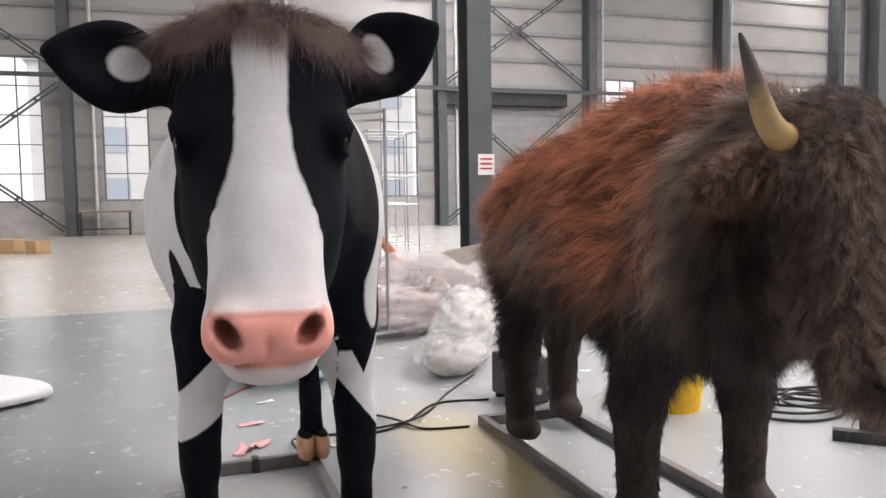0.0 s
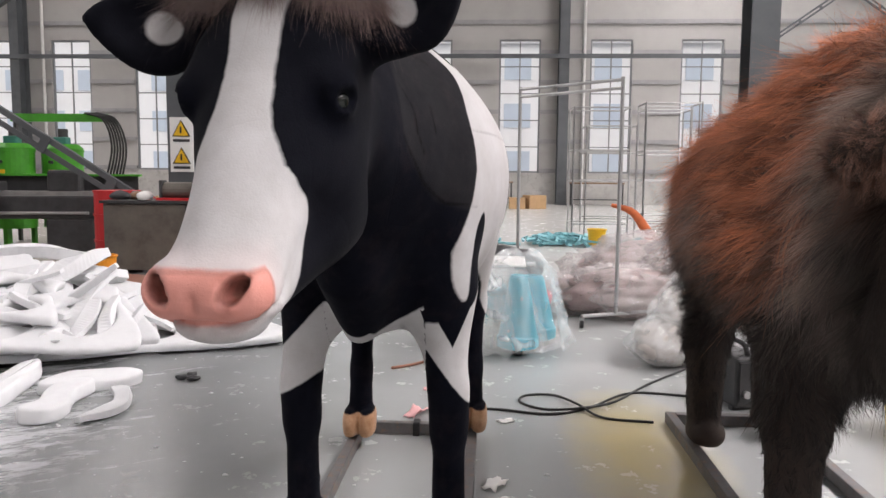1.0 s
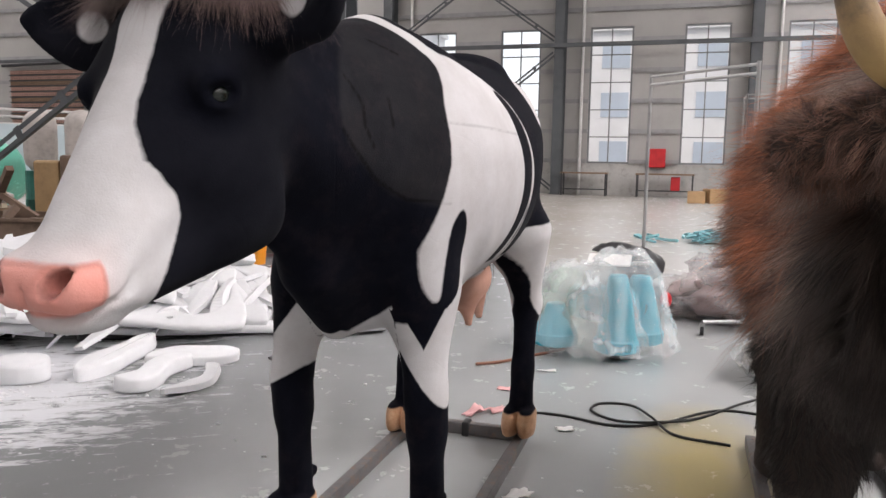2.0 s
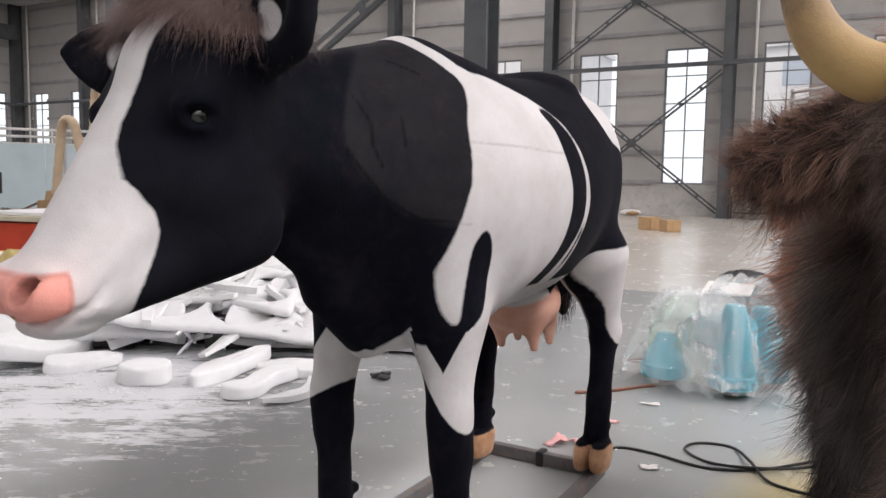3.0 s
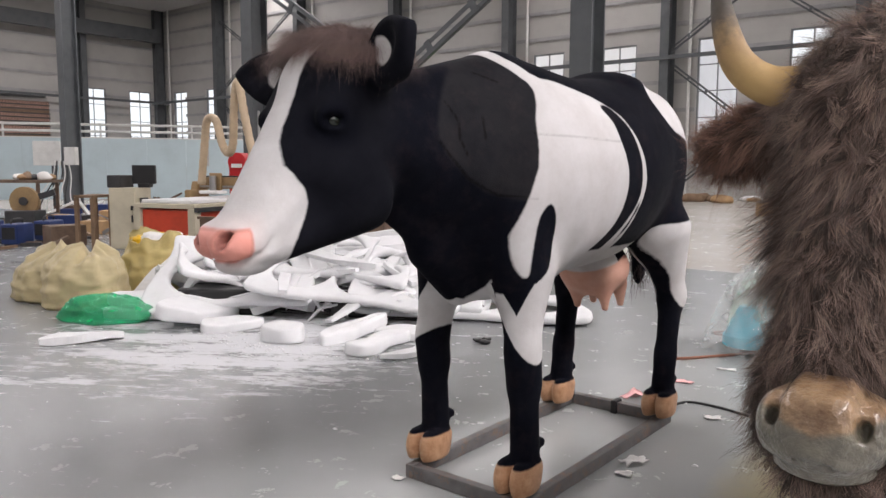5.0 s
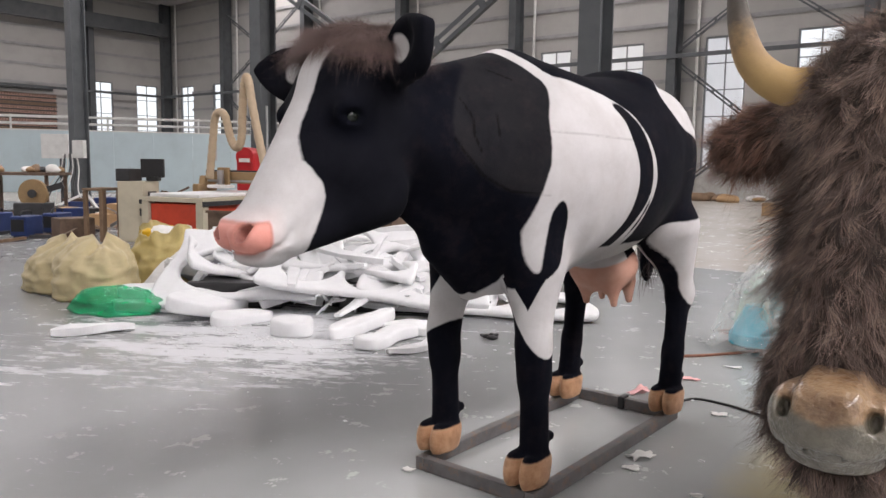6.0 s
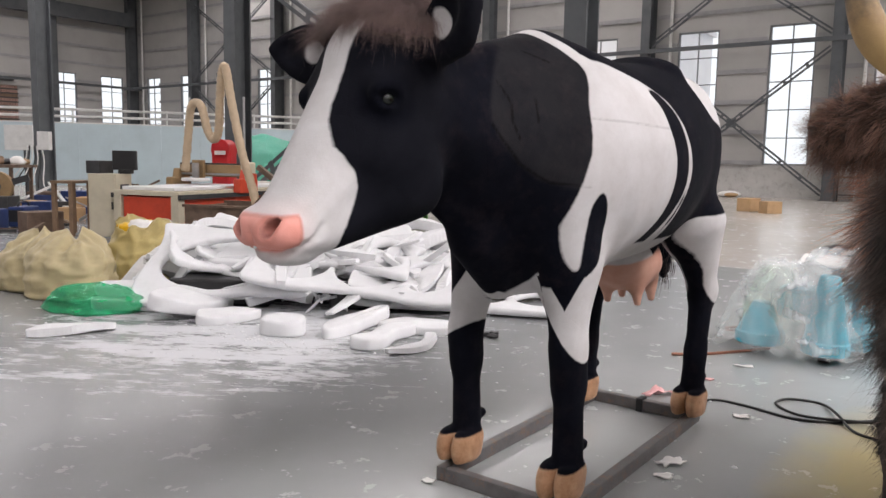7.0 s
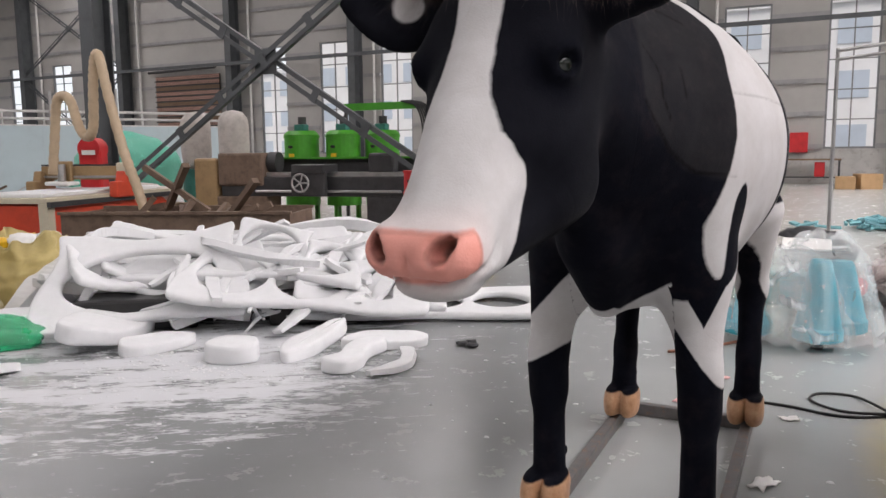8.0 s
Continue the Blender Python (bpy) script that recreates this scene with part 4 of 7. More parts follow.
def build_cow():
    rng = np.random.default_rng(4)
    V, Q = nets(cow_field, (-0.45, 1.09, 0.04), (0.85, 3.66, 1.62), 0.01)
    V = relax(V, Q, 4)
    white, pink, ud, hoof, seam, fade, nose = cow_marks(V)
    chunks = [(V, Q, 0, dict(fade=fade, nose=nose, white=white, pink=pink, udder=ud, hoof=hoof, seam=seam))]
    for s in (-1, 1):
        EV, EF = ball(head_pt(0.193, s * 0.137, 1.254), 0.021, 12)
        chunks.append((EV, EF, 1, {}))
    # forelock: a soft mop from the poll over the brow
    n = 42000
    ang, rad = rng.uniform(0, 2 * np.pi, n), np.sqrt(rng.random(n))
    f = 0.05 + 0.13 * rad * np.cos(ang)
    s = 0.185 * rad * np.sin(ang)
    z = 1.506 - 2.4 * (f - 0.06) ** 2 - 2.0 * s ** 2
    roots = np.array([head_pt(a, b, c) for a, b, c in zip(f, s, z)])
    up = np.tile([0.0, 0.0, 1.0], (n, 1))
    fw, sd = np.array([*_hd, 0]), np.array([*_hs, 0])
    tid = np.unique(np.floor(np.stack([f / 0.026 + 0.4 * np.sin(s * 90), s / 0.026], 1)).astype(int), axis=0, return_inverse=True)[1].ravel()
    k = int(tid.max()) + 1
    lean = rng.normal(0, 0.28, (k, 3))
    d = fw * (0.2 + (f - 0.045) * 6.0 + rng.normal(0, 0.2, n))[:, None] + sd * (s * 4.0 + rng.normal(0, 0.2, n))[:, None] + lean[tid]
    d[:, 2] = 0.7 + rng.normal(0, 0.22, n) - 1.6 * np.abs(s) - 2.0 * np.clip(f - 0.075, 0, 1)
    d /= np.linalg.norm(d, axis=1)[:, None]
    HV, HF, HA = strands(roots, up, d, rng.uniform(0.055, 0.11, n), rng.uniform(0.0006, 0.0013, n), rng, 1.0, 4, 0.9, tid, 0.3, rng.normal(0, 0.3, (k, 3)))
    chunks.append((HV, HF, 2, dict(along=HA, shade=np.repeat(0.5 * rng.random(n) + 0.5 * rng.random(k)[tid], 10))))
    # tail tuft
    n = 500
    roots = np.array([COW_X - 0.02, 3.5, 0.72]) + rng.normal(0, 1, (n, 3)) * (0.02, 0.02, 0.06)
    d = rng.normal(0, 0.16, (n, 3)) + (0, 0, -1)
    d /= np.linalg.norm(d, axis=1)[:, None]
    HV, HF, HA = strands(roots, np.tile([0.0, 1.0, 0.0], (n, 1)), d, rng.uniform(0.05, 0.1, n), rng.uniform(0.002, 0.004, n), rng, 0.15)
    chunks.append((HV, HF, 2, dict(along=HA * 0.3, shade=np.repeat(rng.random(n), 8) * 0.4)))
    org = np.array([COW_X, 2.66, 0.0])
    chunks = [(A - org, B, C, D) for A, B, C, D in chunks]
    ob = new("cow_statue", join_meshes("cow_statue", chunks, ["hide", "eye", "forelock"]))
    ob.location = org
    tagged(ob, "life-size black and white cow statue with pink muzzle", "statue")


build_cow()


def base_frame(name, x0, x1, y0, y1, t, material, label, cross=()):
    fr = holder(name, ((x0 + x1) / 2, (y0 + y1) / 2, 0), 0, label, "frame")
    cx, cy, h = (x0 + x1) / 2, (y0 + y1) / 2, 0.05
    for x in (x0 + t / 2, x1 - t / 2):
        part("side_bar", box((x - cx, 0, h / 2 + 0.001), (t, y1 - y0, h), None, 0.004), material, fr)
    for y in (y0 + t / 2, y1 - t / 2) + tuple(cross):
        part("cross_bar", box((0, y - cy, h / 2 + 0.001), (x1 - x0 - 2 * t - 0.002, t, h), None, 0.004), material, fr)
    return fr


base_frame("base_frame", 0.005, 0.525, 2.055, 3.265, 0.038, "tube", "welded square steel tube frame under the cow statue")
bf_strap = part("strap", box((0.0, 0.585, 0.028), (0.03, 0.062, 0.062), None, 0.006), "black_pl", bpy.data.objects["base_frame"], "black rubber strap")


# ---- the yak figure ----
YAK_X = 1.62
YAK_STATIONS = np.array([
    (1.72, 1.38, 0.72, 0.22, YAK_X), (1.9, 1.46, 0.62, 0.28, YAK_X), (2.1, 1.5, 0.58, 0.32, YAK_X), (2.3, 1.5, 0.58, 0.34, YAK_X),
    (2.55, 1.44, 0.6, 0.345, YAK_X), (2.8, 1.38, 0.64, 0.34, YAK_X), (3.05, 1.36, 0.7, 0.32, YAK_X), (3.25, 1.3, 0.78, 0.27, YAK_X), (3.4, 1.18, 0.86, 0.18, YAK_X)])
YAK_LEGS = [(1.41, 2.14, False), (1.83, 2.12, False), (1.45, 3.15, True), (1.78, 3.36, True)]


def yak_mid(y):
    """The middle of the yak's head, which is bent to one side."""
    return YAK_X - 0.068 * np.clip((1.64 - y) / 0.4, 0, 1)


def yak_side(P):
    S = P.copy()
    S[..., 0] = np.abs(S[..., 0] - yak_mid(S[..., 1]))
    return S


def yak_field(P):
    d = loft(P, YAK_STATIONS, 2.1) - 0.012
    for x, y, hind in YAK_LEGS:
        s = 1 if x > YAK_X else -1
        d = smin(d, d_cap(P, (x - s * 0.05, y, 0.85), (x, y, 0.45), 0.15, 0.085), 0.09)
        d = smin(d, d_cap(P, (x, y, 0.46), (x, y, 0.16), 0.08, 0.068), 0.05)
        d = smin(d, d_ell(P, (x, y - 0.03, 0.09), (0.075, 0.11, 0.06)), 0.03)
    S = yak_side(P)
    d = smin(d, d_ell(S, (0, 1.56, 1.22), (0.2, 0.16, 0.19)), 0.08)
    d = smin(d, d_cap(S, (0, 1.55, 1.15), (0, 1.36, 0.82), 0.155, 0.105), 0.08)
    d = smin(d, d_ell(S, (0, 1.5, 0.9), (0.12, 0.17, 0.2)), 0.08)
    d = smin(d, d_cap(S, (0.19, 1.58, 1.215), (0.335, 1.6, 1.17), 0.07, 0.058), 0.05)
    d = smin(d, d_ell(S, (0, 1.33, 0.66), (0.085, 0.09, 0.05)), 0.04)
    d = smin(d, d_ell(S, (0.1, 1.38, 0.75), (0.055, 0.075, 0.11)), 0.04)
    return d


def yak_muzzle(P):
    S = yak_side(P)
    d = d_ell(S, (0, 1.3, 0.765), (0.08, 0.1, 0.062))
    # flat cap between the nostrils, full lips below it
    cap = smax(smax(np.abs(S[..., 0]) - 0.05 + 0.25 * (S[..., 2] - 0.79), np.abs(S[..., 1] - 1.245) - 0.062, 0.03), np.abs(S[..., 2] - 0.787 - 0.35 * (S[..., 1] - 1.24)) - 0.034, 0.02)
    d = smin(d, cap, 0.012)
    d = smin(d, d_ell(S, (0.062, 1.255, 0.748), (0.032, 0.058, 0.05)), 0.012)
    d = smin(d, d_ell(S, (0, 1.235, 0.722), (0.078, 0.055, 0.034)), 0.014)
    d = smin(d, d_ell(S, (0, 1.26, 0.69), (0.07, 0.055, 0.026)), 0.006)
    d = smax(d, -d_ell(S, (0.062, 1.19, 0.777), (0.012, 0.05, 0.021), Matrix.Rotation(radians(-25), 3, "X")), 0.008)
    return smax(d, -d_cap(S, (0, 1.178, 0.708), (0.1, 1.26, 0.716), 0.005, 0.005), 0.008)


M["yak_hair"] = make_hair("yak_hair", (0.03, 0.023, 0.02), (0.43, 0.335, 0.285), 1.5)
M["yak_skin"] = surface("yak_underfur", (0.035, 0.022, 0.017), 0.8, 0.0, 0.4, 12, 120)
M["horn"] = None


def make_horn():
    m, nt, b = nodes_of("horn")
    a = nt.nodes.new("ShaderNodeAttribute")
    a.attribute_name = "along"
    v = tex_coord(nt)
    nz = noise_node(nt, v, 30, 5, 0.7)
    f = math_node(nt, "ADD", a.outputs["Fac"], math_node(nt, "MULTIPLY_ADD", nz, 0.3, -0.15))
    col = ramp(nt, f, [(0.0, (0.42, 0.27, 0.1)), (0.35, (0.43, 0.29, 0.125)), (0.58, (0.3, 0.2, 0.1)), (0.72, (0.09, 0.075, 0.06)), (0.9, (0.04, 0.036, 0.033))])
    link(nt, col, b.inputs["Base Color"])
    b.inputs["Roughness"].default_value = 0.6
    b.inputs["Specular IOR Level"].default_value = 0.3
    bump(nt, b, nz, 0.3, 0.006)
    return m


def make_muzzle_skin():
    m, nt, b = nodes_of("moulded_muzzle")
    v = tex_coord(nt)
    nz = noise_node(nt, v, 16, 5, 0.7)
    sep = nt.nodes.new("ShaderNodeSeparateXYZ")
    link(nt, v, sep.inputs[0])
    # the brown cap lies between the nostrils
    off = math_node(nt, "ABSOLUTE", math_node(nt, "ADD", sep.outputs["X"], 0.068))
    edge = math_node(nt, "SUBTRACT", math_node(nt, "MULTIPLY_ADD", nz, 0.02, sep.outputs["Z"]), math_node(nt, "MULTIPLY", off, 0.35))
    top = ramp(nt, edge, [(0.756, (0, 0, 0)), (0.766, (1, 1, 1))])
    lip = ramp(nt, nz, [(0.35, (0.075, 0.068, 0.05)), (0.65, (0.16, 0.145, 0.11))])
    cap = ramp(nt, nz, [(0.35, (0.14, 0.075, 0.035)), (0.62, (0.36, 0.24, 0.14))])
    link(nt, mix(nt, top, lip, cap), b.inputs["Base Color"])
    b.inputs["Roughness"].default_value = 0.3
    b.inputs["Coat Weight"].default_value, b.inputs["Coat Roughness"].default_value = 1.0, 0.1
    bump(nt, b, noise_node(nt, v, 32, 4, 0.6), 0.9, 0.016)
    return m


M["horn"], M["yak_muzzle"] = make_horn(), make_muzzle_skin()


def build_yak():
    rng = np.random.default_rng(9)
    V, Q = nets(yak_field, (1.1, 1.1, 0.0), (2.15, 3.6, 1.65), 0.0175)
    V[:, 2] = np.maximum(V[:, 2], 0.052)
    chunks = [(V, Q, 0, {})]
    MV, MQ = nets(yak_muzzle, (1.38, 1.1, 0.62), (1.75, 1.42, 0.88), 0.0065)
    chunks.append((MV, MQ, 1, {}))
    for s in (-1, 1):
        ctrl = [(YAK_X + s * a, b, c + 0.02) for a, b, c in ((0.165, 1.54, 1.262), (0.235, 1.5, 1.262), (0.292, 1.483, 1.308), (0.325, 1.487, 1.4), (0.345, 1.512, 1.505))]
        pts = spline(ctrl, 8)
        bm = bmesh.new()
        k = len(pts)
        add_tube(bm, pts, 0.035, 16, radii=[0.035 * (1 - (i / (k - 1)) ** 1.6) ** 0.75 + 0.004 for i in range(k)])
        bm.verts.index_update()
        HV = np.array([v.co[:] for v in bm.verts])
        HF = np.array([[v.index for v in f.verts] for f in bm.faces if len(f.verts) == 4])
        bm.free()
        chunks.append((HV, HF, 2, dict(along=np.repeat(np.arange(k) / (k - 1), 16))))
    # coat
    bare = lambda c: (c[:, 2] > 0.13) & ((c[:, 1] > 1.36) | (c[:, 2] > 0.825) | (c[:, 2] < 0.695) | (np.abs(c[:, 0] - yak_mid(c[:, 1])) > 0.085))
    p, nm = (np.concatenate(q) for q in zip(tri_sample(V, Q, YAK_STRANDS[0], rng, bare), tri_sample(V, Q, YAK_STRANDS[1], rng, lambda c: bare(c) & (c[:, 1] < 1.82))))
    n = len(p)

    def wave(f, ph):
        return np.sin(p[:, 0] * f + ph) * np.cos(p[:, 1] * f * 1.13 + ph * 2.1) + np.sin(p[:, 2] * f * 0.9 + ph * 0.7 + p[:, 1] * f * 0.4)

    cell = np.where(p[:, 1:2] < 1.7, 0.019, 0.04)
    cid = np.unique(np.floor(p / cell + 0.25 * np.sin(p[:, [2, 0, 1]] * 41)).astype(int) + (p[:, 1:2] < 1.7) * 1000, axis=0, return_inverse=True)[1].ravel()
    m = int(cid.max()) + 1
    clump = rng.normal(0, 0.32, (m, 3))
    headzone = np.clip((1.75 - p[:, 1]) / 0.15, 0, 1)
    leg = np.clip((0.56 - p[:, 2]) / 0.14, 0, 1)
    flow = np.stack([np.zeros(n), 0.75 - 0.95 * headzone, -0.7 - 0.2 * headzone - 0.7 * leg], 1)
    swirl = np.stack([wave(6.0, 0.3) + 0.5 * wave(15, 1.1), wave(7.0, 1.7) + 0.5 * wave(17, 0.2), 0.6 * wave(6.5, 2.9) + 0.4 * wave(14, 2.2)], 1)
    flow += swirl * (0.42 - 0.28 * leg)[:, None] + clump[cid] * (1 - 0.5 * leg + 1.3 * headzone)[:, None] + rng.normal(0, 0.14, (n, 3)) * (1 + 1.5 * headzone)[:, None]
    ear = np.clip((np.abs(p[:, 0] - YAK_X) - 0.2) / 0.08, 0, 1) * (p[:, 1] < 1.75) * (p[:, 2] > 1.05)
    flow[:, 2] += 0.75 * ear
    flow[:, 0] += 0.5 * ear * np.sign(p[:, 0] - YAK_X)
    flow -= nm * (flow * nm).sum(1)[:, None] * 0.9
    flow /= np.linalg.norm(flow, axis=1)[:, None] + 1e-9
    lift = 0.4 + 0.5 * rng.random(m)[cid] - 0.4 * leg + 0.5 * ear
    d = flow + nm * lift[:, None]
    d /= np.linalg.norm(d, axis=1)[:, None]
    cheek = np.clip((np.abs(p[:, 0] - yak_mid(p[:, 1])) - 0.08) / 0.07, 0, 1) * np.clip((1.85 - p[:, 1]) / 0.12, 0, 1) * np.clip((p[:, 1] - 1.34) / 0.1, 0, 1) * np.clip((1.2 - p[:, 2]) / 0.1, 0, 1)
    belly = np.clip((0.8 - p[:, 2]) / 0.15, 0, 1) * (1 - headzone)
    ln = rng.uniform(0.045, 0.085, n) * (1 - 0.8 * leg) * (1 - 0.45 * belly * (1 - leg)) * (1.3 - 0.68 * headzone) * (0.75 + 0.5 * rng.random(m)[cid]) * (1 - 0.15 * ear) * (1 - 0.1 * headzone)
    wd = rng.uniform(0.0012, 0.0026, n) * (1 - 0.55 * headzone)
    HV, HF, HA = strands(p, nm, d, ln, wd, rng, 1.1, 3, 0.3, cid, (0.86 - 0.45 * headzone)[:, None], rng.normal(0, 0.55, (m, 3)))
    rust = np.clip((p[:, 2] - 0.86 + 0.07 * wave(8.0, 0.9) + 0.06 * rng.normal(0, 1, m)[cid]) / 0.26, 0, 1) * np.clip((p[:, 1] - 1.72 + 0.05 * wave(9, 2)) / 0.3, 0, 1)
    rust = rust * rng.uniform(0.6, 1.0, n)
    rust = np.maximum(rust, 0.16 * ear + 0.1 * headzone * rng.random(n))
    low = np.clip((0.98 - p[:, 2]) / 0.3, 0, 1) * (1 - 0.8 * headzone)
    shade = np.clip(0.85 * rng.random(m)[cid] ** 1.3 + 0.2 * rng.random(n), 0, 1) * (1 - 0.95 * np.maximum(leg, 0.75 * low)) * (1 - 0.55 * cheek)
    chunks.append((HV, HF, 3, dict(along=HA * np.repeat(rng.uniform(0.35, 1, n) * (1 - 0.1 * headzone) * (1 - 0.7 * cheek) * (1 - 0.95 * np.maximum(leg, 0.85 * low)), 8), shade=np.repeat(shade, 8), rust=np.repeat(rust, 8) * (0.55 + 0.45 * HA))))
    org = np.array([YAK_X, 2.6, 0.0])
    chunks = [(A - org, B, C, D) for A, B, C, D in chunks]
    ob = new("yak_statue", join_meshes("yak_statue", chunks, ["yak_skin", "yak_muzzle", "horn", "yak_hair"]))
    ob.location = org
    tagged(ob, "shaggy rust-brown and black yak statue with pale curved horns", "statue")


YAK_STRANDS = (140000, 120000)
build_yak()
base_frame("base_frame", 1.375, 1.875, 1.955, 3.495, 0.042, "tube", "welded square steel tube frame under the yak statue")


# ---- heap of white foam offcuts ----
def outline_prism(bm, pts, z0, z1, bev=0.012):
    lo = [bm.verts.new((x, y, z0)) for x, y in pts]
    face = bm.faces.new(lo)
    ext = bmesh.ops.extrude_face_region(bm, geom=[face])
    up = [v for v in ext["geom"] if isinstance(v, bmesh.types.BMVert)]
    bmesh.ops.translate(bm, verts=up, vec=(0, 0, z1 - z0))
    bmesh.ops.recalc_face_normals(bm, faces=bm.faces[:])
    if bev:
        ed = [e for e in bm.edges if abs(e.verts[0].co.z - e.verts[1].co.z) < 1e-6]
        bmesh.ops.bevel(bm, geom=ed, offset=bev, segments=2, profile=0.6, affect="EDGES")
    return bm


def rough_up(bm, amp, freq, seed):
    off = Vector((seed * 2.3, seed * 0.7, seed * 5.1))
    for v in bm.verts:
        v.co += noise.noise_vector(v.co * freq + off) * amp
    return bm


FOAM_GROUP = "white foam offcuts on the floor"


def foam_slab(ctrl, thick, m, seed, label="thick rounded slab of white foam"):
    bm = outline_prism(bmesh.new(), rounded(ctrl, 6), 0, thick, min(0.018, thick * 0.2))
    rough_up(bm, 0.016, 5.0, seed)
    ob = part("foam_offcut", bm, "foam", smooth=True)
    ob.matrix_world = m
    return tagged(ob, label, "foam offcut", FOAM_GROUP)


def foam_strip(ctrl, w, h, seed, twist=0.0, label="long bent strip of white foam"):
    """A strip of square section swept along a line."""
    pts = spline(ctrl, 10)
    bm, rings, n = bmesh.new(), [], len(pts)
    rng = random.Random(seed)
    for i, p in enumerate(pts):
        d = (pts[min(i + 1, n - 1)] - pts[max(i - 1, 0)]).normalized()
        side = d.cross(Vector((0, 0, 1))).normalized()
        up = side.cross(d)
        a = twist * i / n + 0.2 * math.sin(seed + i * 0.3)
        s, u = side * math.cos(a) + up * math.sin(a), up * math.cos(a) - side * math.sin(a)
        k = 1 - 0.35 * abs(2 * i / (n - 1) - 1) ** 3 + rng.uniform(-0.012, 0.012)
        c = 0.88
        ring = []
        for q, r in ((-1, -c), (-c, -1), (c, -1), (1, -c), (1, c), (c, 1), (-c, 1), (-1, c)):
            ring.append(bm.verts.new(p + s * (w / 2 * q * k) + u * (h / 2 * r * k)))
        rings.append(ring)
    for A, B in zip(rings, rings[1:]):
        for k in range(8):
            bm.faces.new((A[k], A[(k + 1) % 8], B[(k + 1) % 8], B[k]))
    bm.faces.new(rings[0][::-1])
    bm.faces.new(rings[-1])
    bmesh.ops.recalc_face_normals(bm, faces=bm.faces[:])
    rough_up(bm, 0.008, 7.0, seed)
    return tagged(part("foam_offcut", bm, "foam"), label, "foam offcut", FOAM_GROUP)


def foam_sheet(sx, sy, thick, holes, m, bend, label="white foam sheet with large oval holes cut out"):
    """A board with oval holes cut through it, bowed along its length."""
    def f(P):
        x, y, z = P[..., 0], P[..., 1], P[..., 2] - bend * (P[..., 0] / (sx / 2)) ** 2
        wav = 0.04 * np.sin(x * 5 + sx) + 0.03 * np.sin(y * 7 + 1)
        d = smax(np.abs(x) - sx / 2 + 0.05 * np.sin(y * 6), np.abs(y) - sy / 2 + wav, 0.04)
        for hx, hy, rx, ry in holes:
            k = np.sqrt(((x - hx) / rx) ** 2 + ((y - hy) / ry) ** 2)
            d = smax(d, (1 - k) * min(rx, ry), 0.012)
        return smax(d, np.abs(z) - thick / 2, 0.014)

    zz = thick / 2 + abs(bend) + 0.04
    V, Q = nets(f, (-sx / 2 - 0.1, -sy / 2 - 0.1, -zz), (sx / 2 + 0.1, sy / 2 + 0.1, zz), 0.016)
    ob = new("foam_offcut", mesh_from("foam_offcut", V, [Q], ["foam"]))
    ob.matrix_world = m
    return tagged(ob, label, "foam offcut", FOAM_GROUP)


AX, AY = Vector((0.92, 0.39, 0)), Vector((-0.39, 0.92, 0))


def heap_pt(u, v, z):
    """A place in the heap: u along it from its left end, v back from its front."""
    p = Vector((-3.95, 3.15, 0)) + AX * u + AY * v
    return (p.x, p.y, z * 0.78)


# large cut-out sheets
foam_sheet(1.7, 0.8, 0.05, [(-0.52, 0.0, 0.24, 0.24), (0.02, 0.03, 0.21, 0.27), (0.5, 0.0, 0.2, 0.25)], pose(-1.7, 4.8, 0.05, 1, 1, 30), 0.02)
foam_sheet(1.7, 0.8, 0.065, [(-0.52, 0.0, 0.25, 0.3), (-0.02, 0.03, 0.22, 0.29), (0.5, 0.0, 0.25, 0.3)], pose(-2.5, 4.7, 0.28, 16, 6, 26), -0.06)
foam_sheet(1.3, 0.7, 0.065, [(-0.25, 0.0, 0.3, 0.26), (0.36, 0.03, 0.2, 0.25)], pose(-3.6, 4.3, 0.34, 20, 4, 24), 0.06)
foam_sheet(1.1, 0.65, 0.065, [(-0.25, 0.02, 0.16, 0.18), (0.2, 0.0, 0.2, 0.2)], pose(-2.65, 5.2, 0.24, 14, 6, 20), 0.05)
foam_sheet(0.9, 0.55, 0.09, [(-0.2, 0.0, 0.15, 0.14), (0.2, 0.0, 0.17, 0.15)], pose(-2.0, 4.45, 0.2, 22, 8, 40), 0.04)
foam_sheet(1.2, 0.8, 0.065, [(-0.26, 0.06, 0.25, 0.26), (0.3, -0.06, 0.22, 0.26)], pose(-3.3, 4.95, 0.22, 8, -6, 12), 0.05)
foam_sheet(1.2, 0.78, 0.055, [(-0.02, -0.04, 0.47, 0.28)], pose(-3.15, 3.62, 0.32, 34, -4, 38), 0.03, "white foam sheet with one large opening leaning on the heap")
foam_sheet(1.5, 0.62, 0.05, [(-0.46, 0.0, 0.22, 0.24), (0.04, 0.02, 0.23, 0.24), (0.5, 0.0, 0.18, 0.22)], pose(-2.25, 4.1, 0.27, 20, 5, 30), 0.05)
